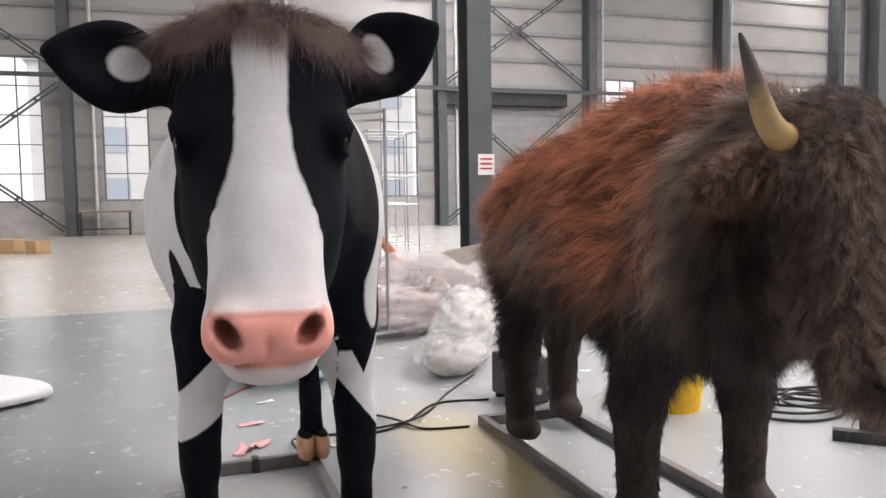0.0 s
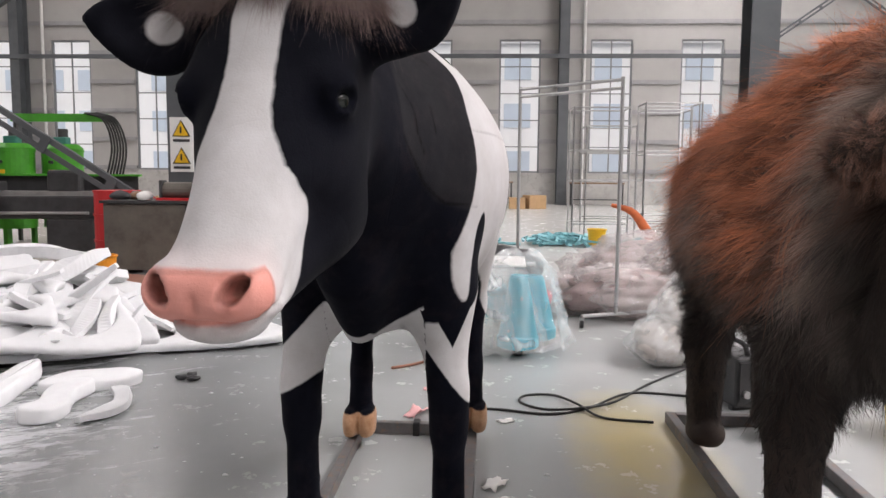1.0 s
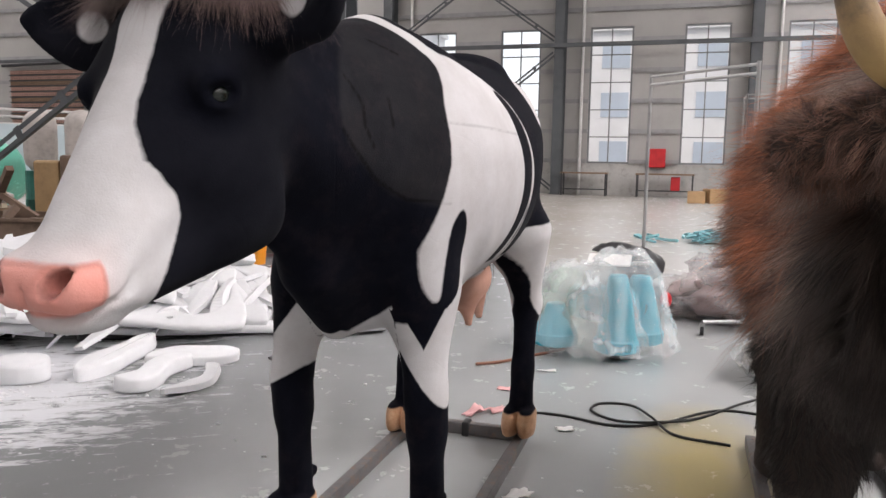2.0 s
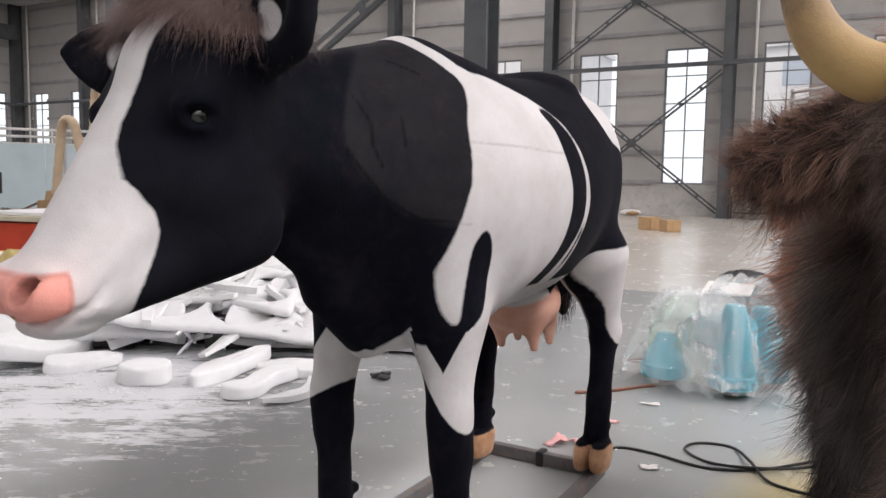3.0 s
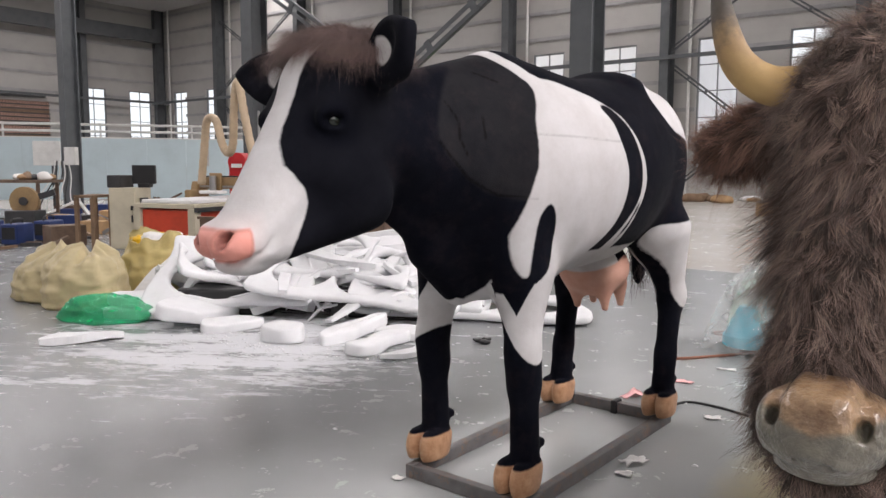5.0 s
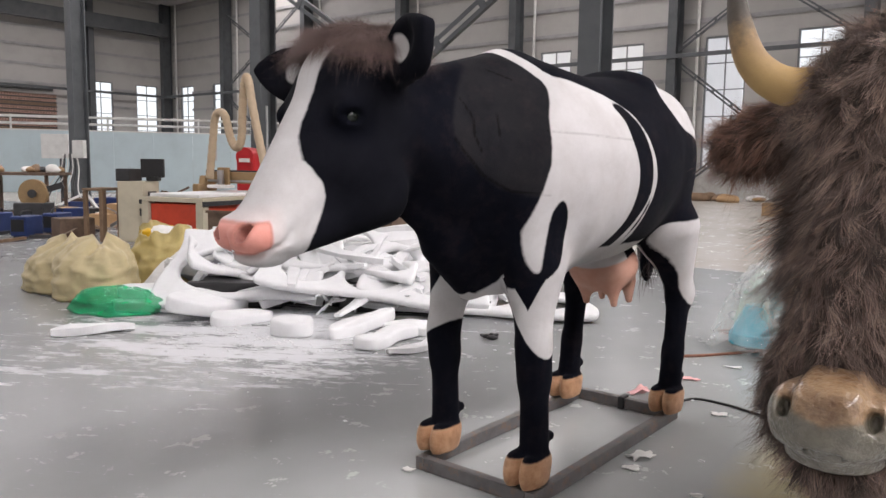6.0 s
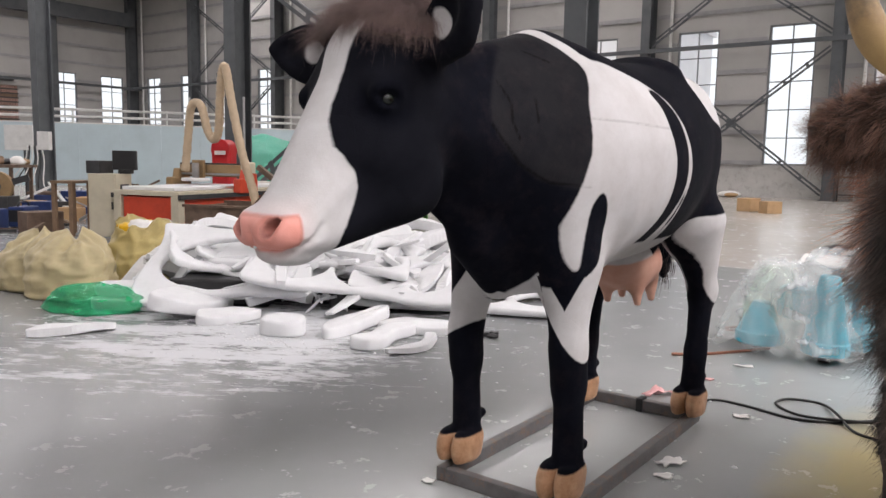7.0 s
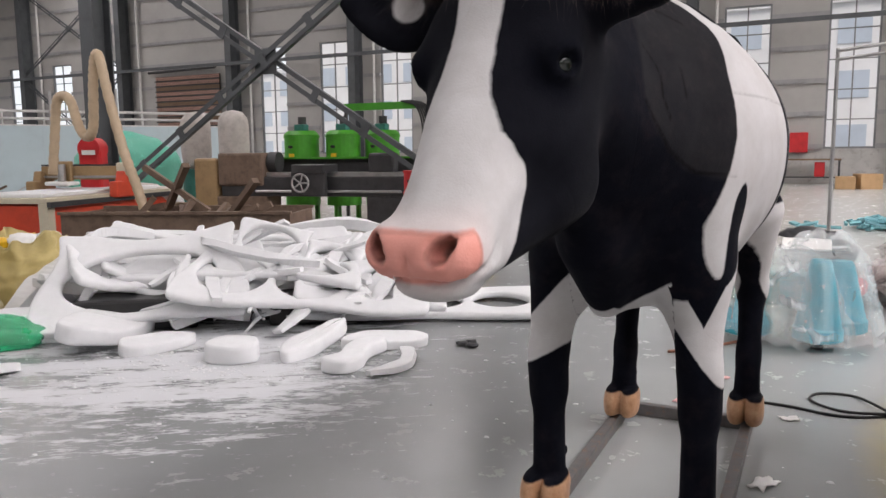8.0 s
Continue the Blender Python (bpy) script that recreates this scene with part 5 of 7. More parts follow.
# long strips over the top and down the left end
foam_strip([heap_pt(-0.05, 0.2, 0.08), heap_pt(0.05, 0.62, 0.42), heap_pt(0.15, 0.95, 0.62), heap_pt(0.5, 1.2, 0.6)], 0.24, 0.09, 1, 0.3)
foam_strip([heap_pt(0.1, 0.95, 0.64), heap_pt(0.6, 1.3, 0.58), heap_pt(1.2, 1.5, 0.56), heap_pt(1.9, 1.6, 0.68), heap_pt(2.4, 1.35, 0.62)], 0.16, 0.1, 2, 0.2)
foam_strip([heap_pt(0.05, 0.35, 0.33), heap_pt(0.5, 0.3, 0.30), heap_pt(0.95, 0.35, 0.36), heap_pt(1.5, 0.5, 0.38)], 0.13, 0.1, 3, 0.4)
foam_strip([heap_pt(0.2, 0.7, 0.5), heap_pt(0.8, 0.65, 0.46), heap_pt(1.4, 0.6, 0.38), heap_pt(1.95, 0.62, 0.3)], 0.14, 0.11, 4, -0.5)
foam_strip([heap_pt(1.15, -0.05, 0.07), heap_pt(1.5, 0.22, 0.25), heap_pt(1.85, 0.5, 0.4), heap_pt(2.25, 0.8, 0.52)], 0.15, 0.1, 5, 0.5)
foam_strip([heap_pt(1.6, 0.3, 0.12), heap_pt(2.0, 0.65, 0.42), heap_pt(2.3, 0.9, 0.62), heap_pt(2.5, 1.1, 0.7)], 0.15, 0.1, 6, 0.2)
foam_strip([heap_pt(0.9, 0.9, 0.48), heap_pt(1.5, 0.85, 0.52), heap_pt(2.1, 0.95, 0.55), heap_pt(2.6, 1.3, 0.45)], 0.18, 0.1, 7, 0.6)
foam_strip([heap_pt(2.2, 0.3, 0.3), heap_pt(2.35, 0.42, 0.2), heap_pt(2.8, 0.6, 0.12)], 0.16, 0.12, 8, 0.2)
foam_strip([heap_pt(-0.1, -0.02, 0.06), heap_pt(0.25, -0.02, 0.1), heap_pt(0.6, 0.1, 0.12)], 0.2, 0.1, 9, 0.1)
foam_strip([heap_pt(0.9, 0.05, 0.12), heap_pt(1.25, 0.08, 0.18), heap_pt(1.6, 0.05, 0.12)], 0.16, 0.12, 10, 0.3)
_rng = random.Random(21)
for _i in range(16):  # tangled offcuts that fill the heap
    _u, _v = _rng.uniform(0.25, 2.7), _rng.uniform(0.1, 1.4)
    _top = 0.6 * max(0.12, 1 - ((_u - 1.45) / 1.75) ** 2) * (1 - ((_v - 0.9) / 1.3) ** 2)
    _z = _rng.uniform(0.5, 1.1) * _top
    _a, _l = _rng.choice((0.4, 0.9, 2.6, 2.1, 0.1)) + _rng.uniform(-0.4, 0.4), _rng.uniform(0.45, 1.0)
    _d = Vector((math.cos(_a), math.sin(_a), _rng.uniform(-0.55, 0.55))) * _l / 2
    _c = Vector(heap_pt(_u, _v, max(_z, 0.14)))
    _n = Vector((-_d.y, _d.x, 0)) * _rng.uniform(-0.5, 0.5)
    _k1, _k2 = _c - _d * 0.4 + _n, _c + _d * 0.45 + _n * 0.8
    _e0, _e1 = _c - _d, _c + _d
    for _q in (_e0, _e1):
        _q.z = max(_q.z, 0.05)
    foam_strip([tuple(_e0), tuple(_k1 + Vector((0, 0, 0.04))), tuple(_k2 + Vector((0, 0, 0.02))), tuple(_e1)], _rng.uniform(0.06, 0.13), _rng.uniform(0.035, 0.06), 100 + _i, _rng.uniform(-1.4, 1.4), "curved offcut of white foam in the heap")
for _i in range(14):  # cut-out plates thrown on one another
    _u, _v = _rng.uniform(0.4, 2.6), _rng.uniform(0.2, 1.3)
    _top = 0.56 * max(0.15, 1 - ((_u - 1.45) / 1.8) ** 2) * (1 - ((_v - 0.9) / 1.3) ** 2)
    _w, _d = _rng.uniform(0.6, 1.05), _rng.uniform(0.32, 0.52)
    _hl = [(-_w * 0.25, _rng.uniform(-0.02, 0.02), _w * 0.2, _d * 0.4)]
    if _i % 4:
        _hl.append((_w * 0.22, _rng.uniform(-0.05, 0.05), _w * 0.21, _d * 0.39))
    if _i % 3 == 0:
        _hl.append((_w * 0.0, _d * 0.55, _w * 0.22, _d * 0.3))
    _c = heap_pt(_u, _v, max(0.26, _top * _rng.uniform(0.7, 1.1)))
    foam_sheet(_w, _d, _rng.uniform(0.045, 0.07), _hl, pose(*_c, _rng.uniform(10, 42), _rng.uniform(-22, 22), _rng.uniform(-15, 75)), _rng.uniform(-0.06, 0.06), "curved white foam plate with holes cut out")
for _i in range(22):  # straight tapering splinters stuck out in all directions
    _u, _v = _rng.uniform(0.9, 2.75), _rng.uniform(0.0, 1.0)
    _top = 0.5 * max(0.2, 1 - ((_u - 1.45) / 1.8) ** 2) * (1 - ((_v - 0.9) / 1.3) ** 2)
    _a, _l = _rng.uniform(0, math.pi), _rng.uniform(0.35, 0.8)
    _d = Vector((math.cos(_a), math.sin(_a), _rng.uniform(0.1, 0.75))).normalized() * _l / 2
    _c = Vector(heap_pt(_u, _v, 0)) + Vector((0, 0, max(0.04 + abs(_d.z), _top * 0.95)))
    _n = Vector((-_d.y, _d.x, 0.3)) * _rng.uniform(-0.12, 0.12)
    foam_strip([tuple(_c - _d), tuple(_c + _n), tuple(_c + _d)], _rng.uniform(0.05, 0.1), _rng.uniform(0.03, 0.05), 300 + _i, _rng.uniform(-0.6, 0.6), "long tapering splinter of white foam")
for _i in range(14):  # thin torn slivers
    _u, _v = _rng.uniform(1.1, 2.3), _rng.uniform(-0.1, 0.5)
    _a = _rng.uniform(0, math.pi)
    _c = Vector(heap_pt(_u, _v, _rng.uniform(0.04, 0.2)))
    _d = Vector((math.cos(_a) * 0.12, math.sin(_a) * 0.12, _rng.uniform(-0.08, 0.08)))
    foam_strip([tuple(_c - _d), tuple(_c + Vector((0, 0, 0.04))), tuple(_c + _d)], 0.022, 0.018, 200 + _i, 0.5, "thin torn sliver of white foam")
# loose pieces in front
foam_slab([(-0.5, -0.02), (-0.3, -0.2), (0.1, -0.19), (0.42, -0.1), (0.5, 0.06), (0.3, 0.2), (-0.1, 0.2), (-0.4, 0.12)], 0.1, pose(-3.12, 3.3, 0.03, 12, 6, 112), 1, "broad flat slab of white foam leaning on the heap")
foam_slab([(-0.3, -0.16), (0.05, -0.2), (0.3, -0.05), (0.28, 0.12), (0.0, 0.2), (-0.28, 0.12)], 0.13, pose(-3.35, 3.9, 0.24, 18, 0, 30), 2, "oval slab of white foam on the heap")
foam_slab([(-0.2, -0.07), (0.05, -0.1), (0.22, -0.03), (0.16, 0.08), (-0.15, 0.09)], 0.07, pose(-2.64, 3.2, 0.003, 4, 0, 66), 3)
foam_slab([(-0.13, -0.08), (0.03, -0.12), (0.13, -0.05), (0.12, 0.05), (0.02, 0.11), (-0.11, 0.08)], 0.11, pose(-2.08, 3.22, 0.003, 3, 2, 20), 4, "rounded block of white foam")
foam_slab([(-0.33, -0.05), (-0.1, -0.09), (0.18, -0.07), (0.34, 0.0), (0.16, 0.06), (-0.2, 0.07)], 0.09, pose(-1.83, 3.6, 0.003, 0, -4, 92), 5, "thick tapering bar of white foam")
foam_slab([(-0.24, -0.06), (-0.1, -0.1), (0.08, -0.06), (0.24, -0.09), (0.27, 0.02), (0.1, 0.07), (-0.12, 0.04), (-0.24, 0.06)], 0.075, pose(-1.47, 3.44, 0.003, 3, 0, 98), 6, "bean-shaped block of white foam")
foam_slab([(-0.24, -0.1), (0.1, -0.12), (0.26, -0.03), (0.2, 0.1), (-0.1, 0.08)], 0.06, pose(-1.5, 3.82, 0.003, 4, 3, 30), 7)
foam_strip([(-1.24, 3.22, 0.022), (-1.16, 3.4, 0.025), (-1.2, 3.58, 0.03), (-1.3, 3.7, 0.03)], 0.075, 0.04, 8, 0.2, "thin curved offcut of white foam")
foam_strip([(-3.14, 2.12, 0.03), (-3.06, 2.33, 0.034), (-2.94, 2.58, 0.03)], 0.09, 0.06, 9, 0.1, "straight bar of white foam lying apart")
foam_slab([(-0.25, -0.1), (0.2, -0.12), (0.28, 0.05), (0.0, 0.12), (-0.2, 0.1)], 0.08, pose(-3.5, 3.05, 0.003, 0, 0, 36), 10)
foam_slab([(-0.25, -0.06), (0.0, -0.11), (0.26, -0.05), (0.2, 0.1), (-0.2, 0.1)], 0.08, pose(-3.58, 3.1, 0.085, 5, 3, 48), 11)


def crumbs():
    """Foam crumbs and scraps trodden over the floor."""
    rng = random.Random(5)
    V, F = [], []
    for i in range(650):
        r = abs(rng.gauss(0, 1.0))
        a = rng.uniform(0, 2 * math.pi)
        c = Vector((-2.1 + 1.25 * r * math.cos(a), 3.0 + 0.6 * r * math.sin(a), 0))
        s = rng.choice((0.003, 0.004, 0.006, 0.011))
        h, t = s * 0.5, rng.uniform(0, 6.28)
        b = len(V)
        for z, k in ((0.001, 1.0), (h, 0.6)):
            for j in range(4):
                q = t + j * 1.571 + rng.uniform(-0.3, 0.3)
                V.append((c.x + s * k * math.cos(q) * 1.4, c.y + s * k * math.sin(q), z))
        F += [(b + 4, b + 5, b + 6, b + 7)] + [(b + j, b + (j + 1) % 4, b + 4 + (j + 1) % 4, b + 4 + j) for j in range(4)]
    ob = new("foam_crumbs", mesh_from("foam_crumbs", np.array(V), [np.array(F)], ["foam"], False))
    tagged(ob, "white foam crumbs scattered over the floor", "debris", kind="stuff")


crumbs()
for _k, (_x, _y, _w, _d, _h, _r) in enumerate(((-3.22, 3.62, 0.75, 0.34, 0.2, 38), (-3.55, 3.95, 0.5, 0.3, 0.26, 20), (-3.05, 4.25, 0.6, 0.35, 0.3, -15), (-2.3, 4.2, 0.5, 0.3, 0.2, 35), (-2.55, 5.05, 0.6, 0.3, 0.35, 10))):
    bx = part("black_crate", box((0, 0, _h / 2), (_w, _d, _h), None, 0.02), "black_pl")
    bx.matrix_world = pose(_x, _y, 0, 0, 0, _r)
    tagged(bx, "black plastic crate half buried under the foam", "crate")


# ---- sacks, bags and scraps ----
def make_film(name, color, alpha, rough=0.18):
    """Thin crinkled plastic: milky along its folds, clear between them."""
    m, nt, b = nodes_of(name)
    v = tex_coord(nt)
    b.inputs["Base Color"].default_value = (*color, 1)
    b.inputs["Roughness"].default_value = rough
    nz = nt.nodes.new("ShaderNodeTexNoise")
    nz.noise_type = "RIDGED_MULTIFRACTAL"
    for k, val in (("Scale", 6.0), ("Detail", 5.0), ("Roughness", 0.6), ("Distortion", 1.2)):
        nz.inputs[k].default_value = val
    link(nt, v, nz.inputs["Vector"])
    fold = ramp(nt, nz.outputs["Fac"], [(0.25, (0, 0, 0)), (0.9, (1, 1, 1))])
    link(nt, math_node(nt, "MULTIPLY_ADD", fold, 0.72, alpha - 0.2), b.inputs["Alpha"])
    bump(nt, b, mix(nt, 0.5, nz.outputs["Fac"], noise_node(nt, v, 20, 4, 0.55)), 0.8, 0.025)
    return m


M["film"] = make_film("clear_film", (0.85, 0.88, 0.88), 0.47, 0.1)
M["film_lime"] = make_film("pale_green_film", (0.62, 0.85, 0.66), 0.5, 0.14)
M["film_milky"] = make_film("milky_film", (0.66, 0.62, 0.61), 0.55, 0.2)
M["film_green"] = make_film("green_film", (0.02, 0.4, 0.17), 0.85, 0.14)
M["film_teal"] = make_film("teal_film", (0.12, 0.5, 0.36), 0.9, 0.3)
M["fur_pink"] = surface("pinkish_plush", (0.4, 0.32, 0.31), 0.85, 0.0, 0.35, 8, 90, 0.5, 0.01)
M["plush_white"] = surface("white_plush", (0.52, 0.48, 0.45), 0.8, 0.0, 0.2, 9, 90, 0.5, 0.01)


def crumpled(name, c, r, seed, material, rough=0.3, freq=5.0, sub=4, rz=0.0, flat=0.0, label="", category="", parent=None):
    """A lump with sharp folds, resting on the plane flat."""
    bm = bmesh.new()
    g = bmesh.ops.create_icosphere(bm, subdivisions=sub, radius=1.0)["verts"]
    off = Vector((seed * 3.1, seed * 1.7, seed * 0.9))
    for v in g:
        d = v.co.copy()
        k = 1 + rough * (noise.ridged_multi_fractal(d * freq * 0.4 + off, 1.0, 2.0, 4, 1.0, 2.0) * 0.35 - 0.4) + rough * 0.6 * noise.noise(d * 1.7 + off)
        p = Vector((d.x * r[0], d.y * r[1], d.z * r[2])) * k
        p = Matrix.Rotation(radians(rz), 3, "Z") @ p + Vector((0, 0, c[2]))
        p.z = max(p.z, flat)
        v.co = p
    ob = part(name, bm, material, parent, label, True)
    if parent is None:
        ob.location = (c[0], c[1], 0)
        tagged(ob, label, category)
    else:
        ob.location = (c[0], c[1], 0)
    return ob


def sack(c, r, h, seed, tied, label, lean=(0, 0), rz=0.0):
    """A woven sack: wide foot, bulging sides, gathered or open neck."""
    bm = bmesh.new()
    n, m = 64, 40
    off = Vector((seed * 4.1, seed, 0))
    rings = []
    for j in range(m + 1):
        t = j / m
        if tied:
            prof = float(np.interp(t, [0, 0.05, 0.3, 0.55, 0.7, 0.82, 0.92, 1.0], [0.92, 1.06, 1.12, 1.08, 0.98, 0.8, 0.55, 0.2]))
        else:
            prof = float(np.interp(t, [0, 0.05, 0.3, 0.6, 0.85, 1.0], [0.84, 0.99, 1.1, 1.03, 0.94, 0.88]))
        ring = []
        for k in range(n):
            a = 2 * math.pi * k / n
            fold = (0.1 + 0.16 * max(0, t - 0.4)) * noise.noise(Vector((math.cos(a) * 3.2, math.sin(a) * 3.2, t * 2.5)) + off)
            fold += 0.07 * noise.noise(Vector((math.cos(a) * 2.5 + t * 3, math.sin(a) * 2.5 - t * 2, t * 5)) + off) + 0.07 * abs(noise.noise(Vector((math.cos(a) * 6 + t * 2, math.sin(a) * 6, t * 4)) + off))
            fold += 0.06 * noise.noise(Vector((math.cos(a) * 1.5, math.sin(a) * 1.5, t * 9)) + off) + 0.12 * max(0, t - 0.55) * math.sin(11 * a + 6 * t + 2.5 * noise.noise(Vector((math.cos(a) * 2, math.sin(a) * 2, t * 2)) + off))
            crease = noise.ridged_multi_fractal(Vector((math.cos(a) * 1.3, math.sin(a) * 1.3, t * 2.6 + 0.5 * math.sin(a))) + off, 0.9, 2.1, 4, 1.0, 2.0) - 1.0
            fold += (0.035 + 0.13 * max(0, t - 0.5)) * crease
            sq = 1 + 0.12 * abs(math.sin(2 * a)) ** 2 * (1 - t)
            q = prof * sq * (1 + fold)
            z = h * t * (1 + 0.1 * math.sin(2 * a + seed) * t + 0.09 * t * noise.noise(Vector((math.cos(a) * 2.4, math.sin(a) * 2.4, t * 3)) + off) + 0.07 * t * t * crease)
            ring.append(bm.verts.new((r[0] * q * math.cos(a) + lean[0] * t, r[1] * q * math.sin(a) + lean[1] * t, z)))
        rings.append(ring)
    for A, B in zip(rings, rings[1:]):
        for k in range(n):
            bm.faces.new((A[k], A[(k + 1) % n], B[(k + 1) % n], B[k]))
    bm.faces.new(rings[0][::-1])
    if tied:
        bm.faces.new(rings[-1])
    else:
        top = [bm.verts.new((v.co.x * 0.86, v.co.y * 0.86, v.co.z - 0.1)) for v in rings[-1]]
        for k in range(n):
            bm.faces.new((rings[-1][k], rings[-1][(k + 1) % n], top[(k + 1) % n], top[k]))
        bm.faces.new(top)
    ob = part("sack", bm, "sack" if tied else "sack_yellow", smooth=True)
    ob.matrix_world = pose(*c, 0, 0, rz)
    return tagged(ob, label, "sack", "woven sacks by the foam heap")


sack((-4.3, 2.98, 0), (0.29, 0.23), 0.47, 1, True, "full beige woven plastic sack with a folded top", (0.05, 0.03), 30)
sack((-4.88, 2.95, 0), (0.27, 0.21), 0.45, 2, True, "slumped grey-beige woven sack behind another sack", (0.12, 0.02), 15)
sack((-4.42, 3.72, 0), (0.27, 0.24), 0.52, 3, False, "open beige woven sack stuffed with yellow scraps", (0.03, 0.0), 50)
for _k, (_x, _y, _z, _r) in enumerate(((-4.38, 3.66, 0.5, 0.12), (-4.5, 3.78, 0.49, 0.1), (-4.3, 3.8, 0.51, 0.1), (-4.52, 3.6, 0.48, 0.09))):
    crumpled("scrap_bundle", (_x, _y, _z), (_r, _r * 0.8, _r * 0.55), 30 + _k, "yellow" if _k % 2 else "paper", 0.5, 6, 3, label="crumpled %s scrap stuffed into the sack" % ("yellow" if _k % 2 else "cream"), category="scrap", flat=0.4)
crumpled("plastic_bag", (-3.62, 2.82, 0.05), (0.33, 0.2, 0.15), 7, "film_green", 0.5, 5, 5, 35, 0.002, "crumpled bright green plastic bag on the floor", "plastic bag")

# ---- paper scraps, cables, floor litter ----


def scrap(x, y, w, d, rz, material, label, seed, curl=0.012):
    bm = bmesh.new()
    bmesh.ops.create_grid(bm, x_segments=6, y_segments=6, size=0.5)
    rng = random.Random(seed)
    for v in bm.verts:
        v.co.x *= w * (1 + 0.2 * rng.uniform(-1, 1))
        v.co.y *= d * (1 + 0.2 * rng.uniform(-1, 1))
        v.co.z = 0.006 + abs(noise.noise(Vector((v.co.x * 14, v.co.y * 14, seed)))) * curl * 1.2
    bmesh.ops.solidify(bm, geom=bm.faces[:], thickness=0.003)
    ob = part("scrap", bm, material, smooth=True)
    ob.matrix_world = pose(x, y, 0, 0, 0, rz)
    return tagged(ob, label, "scrap")


scrap(0.65, 3.43, 0.07, 0.05, 20, "paper", "white paper scrap on the floor", 1)
scrap(0.6, 2.72, 0.1, 0.06, 60, "paper", "torn white foam scrap on the floor", 2, 0.02)
scrap(0.62, 2.58, 0.06, 0.04, 10, "paper", "small white scrap on the floor", 3)
scrap(0.3, 3.92, 0.13, 0.05, 10, "pink_paper", "pink foam scrap lying on the floor", 4)
scrap(0.32, 3.58, 0.09, 0.07, 40, "pink_paper", "pink triangular scrap on the floor", 5, 0.03)
scrap(0.24, 3.5, 0.12, 0.06, 60, "pink_paper", "crumpled pale pink scrap beside the frame", 6, 0.05)
scrap(0.0, 2.02, 0.05, 0.03, 0, "paper", "white scrap at the frame corner", 7)
scrap(0.42, 4.32, 0.1, 0.03, 20, "paper", "white scrap strip on the floor", 8)
scrap(1.22, 2.42, 0.04, 0.03, 40, "board", "small brown wood chip on the floor", 9)
scrap(0.9, 2.5, 0.04, 0.03, 10, "paper", "tiny white scrap on the floor", 10)
for _i, (_x, _y) in enumerate(((-1.08, 3.99), (-1.01, 3.97), (-1.05, 4.04))):
    crumpled("rag", (_x, _y, 0.015), (0.035, 0.025, 0.014), 60 + _i, "machine", 0.6, 6, 3, 30 * _i, 0.001, "dark brown crumpled litter on the floor", "litter")


def cable(name, ctrl, r, material, label):
    bm = add_tube(bmesh.new(), spline(ctrl, 10), r, 7)
    return tagged(part(name, bm, material, smooth=True), label, "cable")


R = 0.0062
cable("cable", [(0.46, 3.33, 0.03), (0.47, 3.58, R), (0.62, 3.60, R), (0.85, 3.55, R), (1.05, 3.66, R), (1.3, 3.93, R), (1.6, 3.9, R)], R, "cable", "black power cable snaking over the floor")
cable("cable", [(1.32, 3.47, R), (1.1, 3.52, R), (1.0, 3.68, R * 3), (0.9, 3.86, R), (0.76, 3.84, R), (0.73, 3.72, R), (0.85, 3.62, R), (1.02, 3.62, R * 3), (1.2, 3.78, R), (1.42, 4.1, R), (1.75, 4.5, R)], R, "cable", "black power cable laid in a loop on the floor")
cable("cable", [(0.02, 4.3, 0.01), (0.15, 4.42, 0.008), (0.33, 4.68, 0.008), (0.45, 4.75, 0.03)], 0.009, "cable_red", "brown hose end on the floor by the wrapped machine")
cable("cable", [(0.3, 4.95, 0.15), (0.22, 5.0, 0.3), (0.25, 5.05, 0.42), (0.4, 5.1, 0.47), (0.5, 5.1, 0.42)], 0.006, "cable", "thin black cable looping up beside the wrapped machine")
cable("cable", [(0.3, 5.0, 0.1), (0.1, 5.0, 0.06), (0.12, 5.15, 0.02), (0.4, 5.3, 0.01)], 0.006, "cable_red", "thin brown cable on the floor")
for _i in range(5):
    _cx, _cy, _q = 3.0 + 0.05 * _i, 3.1 + 0.06 * (_i % 3), 0.26 - 0.02 * _i
    _pts = [(_cx + _q * math.cos(a), _cy + _q * 0.75 * math.sin(a), 0.01 + 0.012 * _i) for a in [2 * math.pi * k / 14 for k in range(15)]]
    cable("cable", _pts, 0.008, "cable", "coiled black cable on the floor")

# ---- blue machine wrapped in clear film ----
wrapped = holder("wrapped_machine", (0.62, 4.95, 0), 0, "turquoise machine wrapped in clear plastic film on the floor", "machine")


def lathe_body(c, prof, n=28):
    """A turned body: heights and radii round an upright axis."""
    bm, rings = bmesh.new(), []
    for z, r in prof:
        rings.append([bm.verts.new((c[0] + r * math.cos(2 * math.pi * k / n), c[1] + r * math.sin(2 * math.pi * k / n), z)) for k in range(n)])
    for A, B in zip(rings, rings[1:]):
        for k in range(n):
            bm.faces.new((A[k], A[(k + 1) % n], B[(k + 1) % n], B[k]))
    bm.faces.new(rings[0][::-1])
    bm.faces.new(rings[-1])
    return bm


